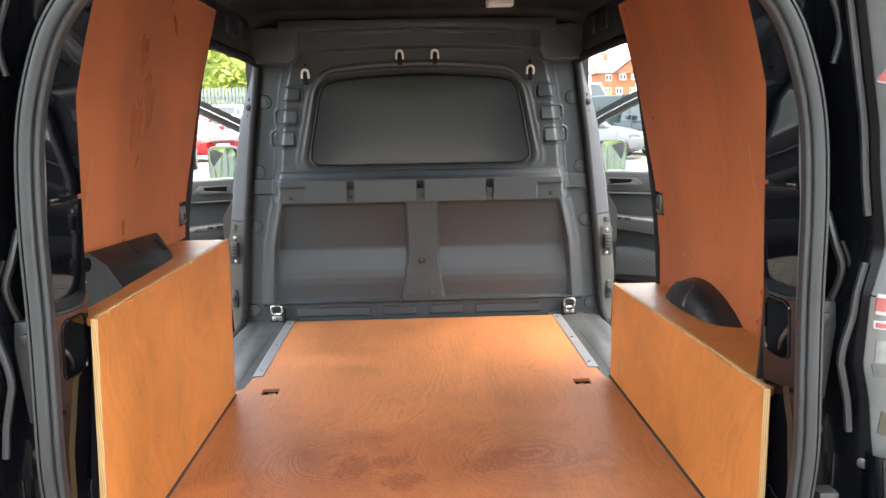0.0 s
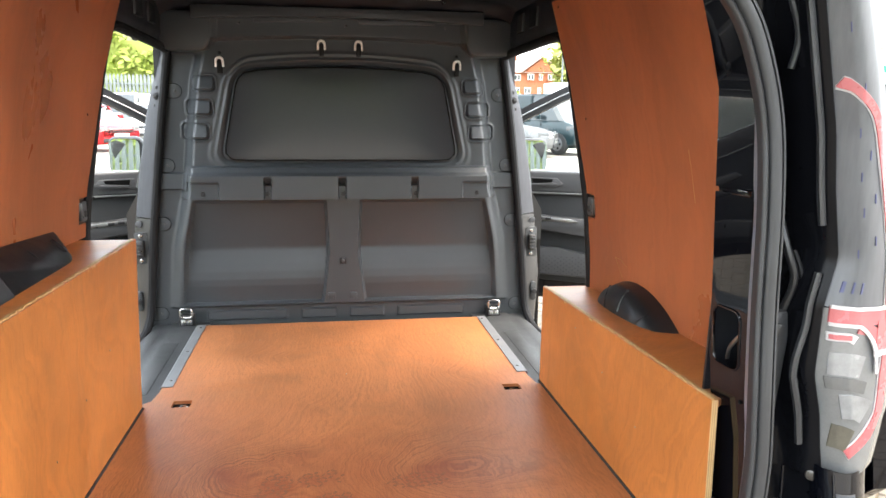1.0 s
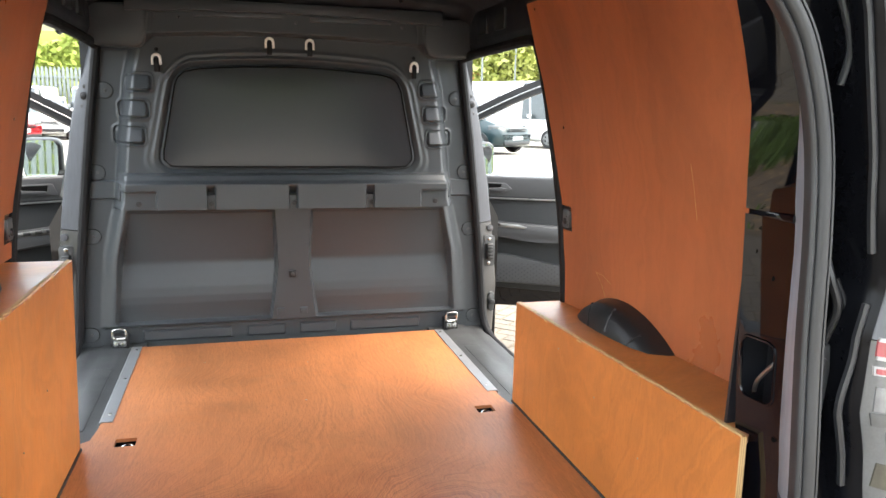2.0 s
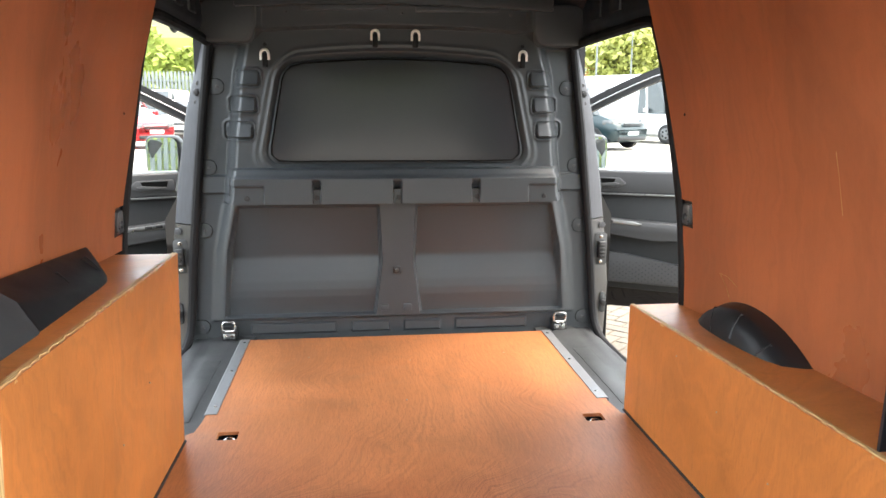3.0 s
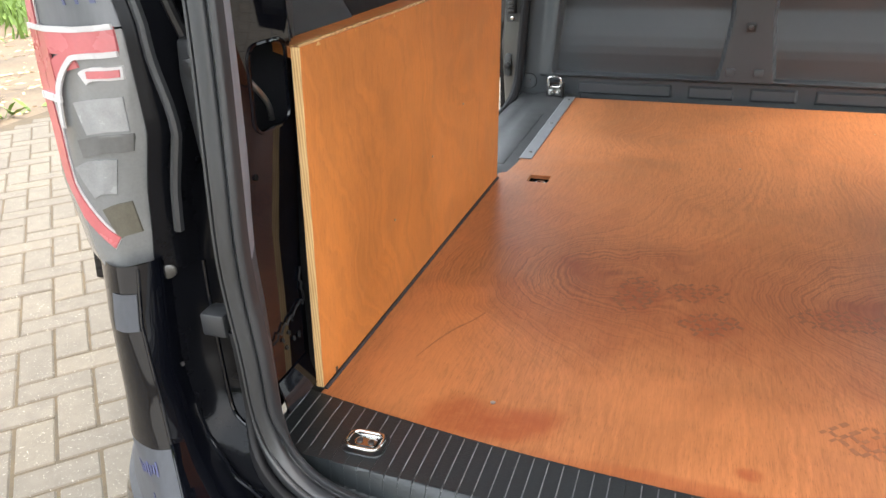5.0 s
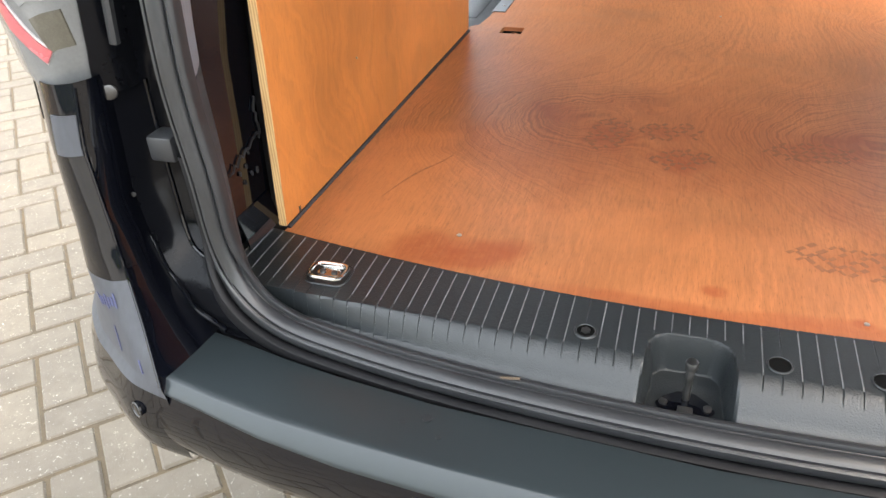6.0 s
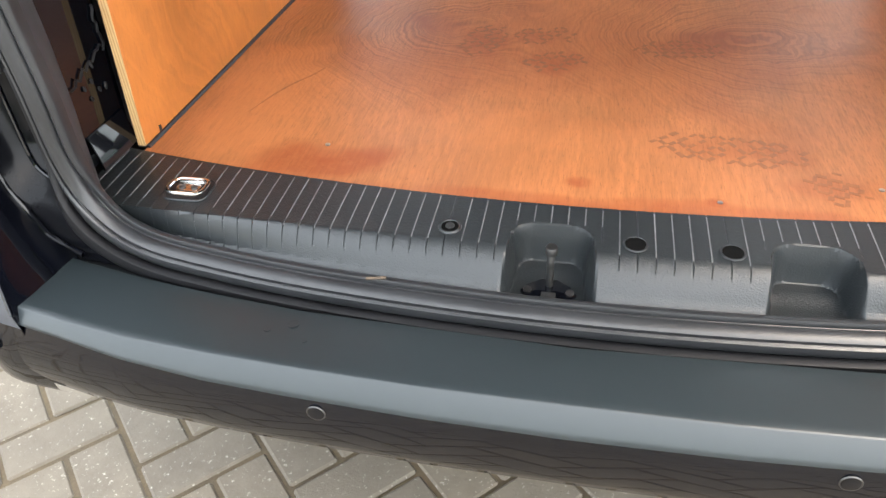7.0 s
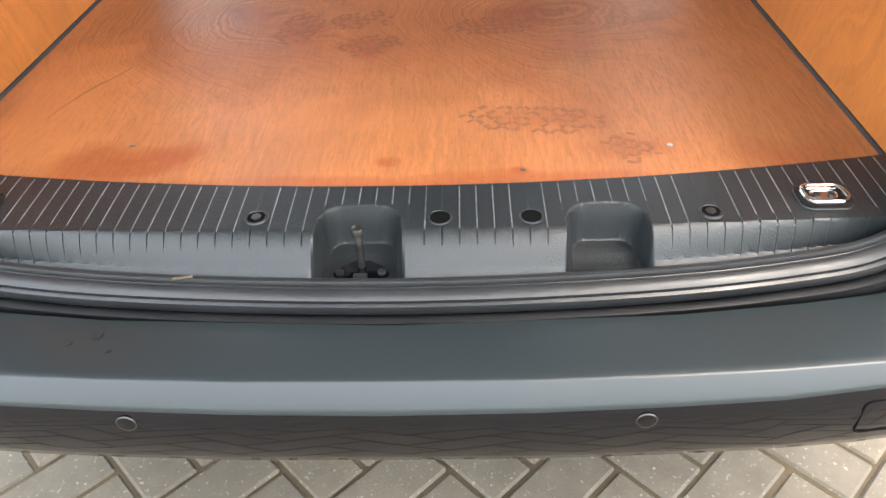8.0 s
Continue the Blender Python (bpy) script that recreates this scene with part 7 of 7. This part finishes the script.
def tree(at, h, spread, seed, label):
    rnd = random.Random(seed)
    t = thing("tree", at, label, "tree", "trees")
    A = Vector(at)
    bm = mk()
    rings = []
    for i in range(7):
        f = i / 6
        r = 0.26 * (1 - 0.75 * f)
        c = A + Vector((0.15 * math.sin(3 * f + seed), 0.1 * math.cos(4 * f), h * 0.62 * f))
        rings.append([bm.verts.new(c + Vector((r * math.cos(a), r * math.sin(a), 0))) for a in lin(0, 2 * math.pi, 9)[:-1]])
    for a, c in zip(rings, rings[1:]):
        for k in range(8):
            bm.faces.new((a[k], a[(k + 1) % 8], c[(k + 1) % 8], c[k]))
    part("trunk", bm, BARK, t)
    tips = []
    for k in range(11):
        bm = mk()
        z0 = h * rnd.uniform(0.25, 0.6)
        a = k * 2.4 + rnd.random()
        r = spread * rnd.uniform(0.45, 0.95)
        e = A + Vector((r * math.cos(a), r * math.sin(a), h * rnd.uniform(0.45, 0.92)))
        m = (A + Vector((0, 0, z0))).lerp(e, 0.5) + Vector((0, 0, 0.3))
        tube(bm, [A + Vector((0, 0, z0)), m, e], 0.05, 6)
        part("limb", bm, BARK, t)
        tips += [e, m.lerp(e, 0.4)]
    tips.append(A + Vector((0, 0, h * 0.9)))
    bm = mk()
    def place(r):
        c = r.choice(tips)
        v = Vector((r.gauss(0, 1), r.gauss(0, 1), r.gauss(0, 0.8))) * spread * 0.24
        return c + v, 0
    leaves(bm, 6500, place, 0.22, rnd)
    tagged(part("crown", bm, LEAF, t), kind="stuff")
    return t


for k, (x, y, h, sp) in enumerate(((19.4, 49, 6.6, 2.8), (17.6, 45, 5.6, 2.4), (22.5, 48, 7.0, 3.0), (27, 47, 6.5, 3.0), (32, 45, 7.0, 3.2), (15.8, 43.5, 5.4, 2.3), (21.0, 43, 6.4, 2.8), (25.0, 44, 7.2, 3.0), (52.0, 150, 15.0, 6.0))):
    tree((x, y, 0.4), h, sp, 11 + k, "leafy light green broad-leaved tree by the yard")

for x, y in ((12.4, 38.0), (15.2, 40.5)):
    t = thing("street_lamp", (x, y, 0), "slim grey lamp post at the edge of the yard", "lamp post", "lamp posts")
    bm = mk()
    cyl(bm, (x, y, 0), (0, 0, 1), 0.07, 7.0, 10, 0.035)
    part("pole", bm, FENCE, t)
    bm = mk()
    box(bm, x - 0.6, x + 0.05, y - 0.08, y + 0.08, 6.95, 7.06, 0.03)
    part("lamp_head", bm, FENCE, t)

# ---- brick house ----
house = thing("house", (22.0, 78.0, 0), "red brick house with white windows and a tiled gable roof", "house")
bm = mk()
prism(bm, [(16.8, 0), (27.5, 0), (27.5, 5.6), (16.8, 5.6)], "xz", 74, 82)
part("wall", bm, BRICK, house)
bm = mk()
prism(bm, [(19.6, 5.6), (26.6, 5.6), (23.1, 8.1)], "xz", 73.6, 80)
part("gable", bm, BRICK, house)
bm = mk()
for sx in (-1, 1):
    vs = [bm.verts.new(p) for p in ((23.1, 73.0, 8.4), (23.1, 80, 8.4), (23.1 + sx * 4.0, 80, 5.5), (23.1 + sx * 4.0, 73.0, 5.5))]
    bm.faces.new(vs)
thicken(bm, (0, 0, 0.16))
part("gable_roof", bm, TILE, house)
bm = mk()
prism(bm, [(73.4, 5.4), (78, 8.3), (82.6, 5.4)], "yz", 16.2, 28.0)
part("roof", bm, TILE, house, "pale sunlit tiled roof")
bm = mk()
box(bm, 18.2, 19.0, 77.4, 78.2, 7.6, 9.4, 0.03)
part("chimney", bm, BRICK, house)
for z, row in ((2.0, (18.2, 20.4, 22.8, 25.2)), (4.6, (20.9, 22.9, 25.0)), (4.5, (18.3,))):
    for x in row:
        w = 1.25 if x not in (22.8, 22.9) else 0.75
        bm = mk()
        y = 73.55 if z > 4 and x > 19.5 else 73.95
        box(bm, x - w / 2, x + w / 2, y - 0.06, y + 0.05, z - 0.6, z + 0.6, 0.02)
        wn_ = part("window", bm, WHITE_PL, house, "white framed window")
        for k in (-1, 1):
            bm = mk()
            box(bm, x + k * w * 0.24 - w * 0.17, x + k * w * 0.24 + w * 0.17, y - 0.075, y - 0.05, z - 0.48, z + 0.48)
            part("pane", bm, CAR_GLASS, wn_)

house.location = (41.0, 148.0, 3.3)

# ---- ground ----
bm = mk()
R = 2500
for f in [((-R, -R), (R, -R), (R, R), (-R, R))]:
    bm.faces.new([bm.verts.new((x, y, -0.022)) for x, y in f])
tagged(part("ground", bm, YARD), "pale concrete yard reaching to the horizon", "ground", kind="structure")
bm = mk()
rnd = random.Random(8)
surf(bm, lin(-16.0, -4.18, 50), lin(-8, 9.5, 70), lambda x, y: (x, y, -0.012 + 0.018 * sstep(-4.2, -4.8, x) + 0.05 * noise.noise(Vector((x * 1.3, y * 1.3, 0.3))) * sstep(-4.25, -5.2, x)))
thicken(bm, (0, 0, -0.05))
tagged(part("soil_strip", bm, DIRT), "bare brown soil strip with dry leaves beside the paving", "soil", kind="structure")
bm = mk()
for _ in range(9000):
    x = -4.3 - abs(rnd.gauss(0, 1)) * 0.05 if rnd.random() < 0.03 else rnd.uniform(-10.5, -6.6)
    y = rnd.uniform(-4, 9.4)
    if x > -7.4 and x < -5 and rnd.random() < 0.6:
        continue
    h, a = rnd.uniform(0.06, 0.32) * (1 if x < -6 else 0.3), rnd.uniform(0, 6.28)
    w, ln = 0.012 + 0.02 * rnd.random(), rnd.uniform(0.02, 0.16)
    c, s_ = math.cos(a), math.sin(a)
    vs = [bm.verts.new(p) for p in ((x - w * c, y - w * s_, 0.0), (x + w * c, y + w * s_, 0.0), (x + w * 0.6 * c - ln * 0.4 * s_, y + w * 0.6 * s_ + ln * 0.4 * c, h * 0.65), (x - ln * s_, y + ln * c, h))]
    bm.faces.new(vs)
tagged(part("weeds", bm, GRASS), "bright green rough grass and weeds beside the soil", "grass", kind="stuff")
bm = mk()
for _ in range(2600):
    x, y, a = rnd.uniform(-7.0, -4.2), rnd.uniform(-2, 9), rnd.uniform(0, 6.28)
    ln = rnd.uniform(0.015, 0.05)
    c, s_ = math.cos(a) * ln, math.sin(a) * ln
    z = 0.014 + rnd.uniform(0, 0.02)
    bm.faces.new([bm.verts.new(p) for p in ((x - c, y - s_, z), (x - s_ * 0.3, y + c * 0.3, z + 0.008), (x + c, y + s_, z + 0.004), (x + s_ * 0.3, y - c * 0.3, z))])
tagged(part("leaf_litter", bm, EDGE_WOOD), "dry pale leaves and straw scattered on the soil", "leaf litter", kind="stuff")

# block paving in herringbone, laid diagonally to the van
paving = thing("pavement", (0, 0, -0.02), "grey-beige concrete block paving in herringbone bond", "paving", kind="structure")
bm = mk()
bm.faces.new([bm.verts.new((x, y, -0.0065)) for x, y in ((-4.2, -3.0), (6.5, -3.0), (6.5, 11), (-4.2, 11))])
part("joint_bed", bm, SAND, paving)


def paver_mesh():
    bm = mk()
    box(bm, -0.0963, 0.0963, -0.0463, 0.0463, -0.05, 0.0, 0.0045, 1)
    me = bpy.data.meshes.new("paver")
    bmesh.ops.recalc_face_normals(bm, faces=bm.faces)
    bm.to_mesh(me)
    bm.free()
    me.materials.append(PAVER)
    return me


shared = paver_mesh()
rot = radians(45)
cr, sr = math.cos(rot), math.sin(rot)
OX, OY = -0.658, 0.207
rest_v, rest_f = [], []
base_v = [v.co.copy() for v in shared.vertices]
base_f = [tuple(p.vertices) for p in shared.polygons]
singles = []
rnd = random.Random(21)
for j in range(-140, 141):
    for i in range(-140, 141):
        k = (i - j) % 4
        if k == 0:
            u, v, turn = i + 1.0, j + 0.5, 0.0
        elif k == 3:
            u, v, turn = i + 0.5, j + 1.0, 90.0
        else:
            continue
        lx, ly = u * 0.1, v * 0.1
        x, y = OX + lx * cr - ly * sr, OY + lx * sr + ly * cr
        if not (-4.12 < x < 6.3 and -2.6 < y < 10.6):
            continue
        m = Matrix.Translation((x + rnd.uniform(-0.001, 0.001), y + rnd.uniform(-0.001, 0.001), rnd.uniform(-0.0035, 0.0))) @ Matrix.Rotation(rot + radians(turn) + rnd.uniform(-0.008, 0.008), 4, "Z") @ Matrix.Rotation(rnd.uniform(-0.008, 0.008), 4, "X")
        if -2.35 < x < -0.52 and -0.25 < y < 2.6:
            singles.append(m)
        else:
            o = len(rest_v)
            rest_v += [m @ c for c in base_v]
            rest_f += [tuple(o + q for q in f) for f in base_f]
for m in singles:
    ob = new("paver", shared)
    ob.parent = paving
    ob.matrix_parent_inverse = Matrix.Translation((0, 0, 0.02))
    ob.matrix_basis = m
me = bpy.data.meshes.new("paver_field")
me.from_pydata(rest_v, [], rest_f)
me.materials.append(PAVER)
ob = new("paver_field", me)
ob.parent = paving
ob.matrix_parent_inverse = Matrix.Translation((0, 0, 0.02))
tagged(ob, kind="stuff")
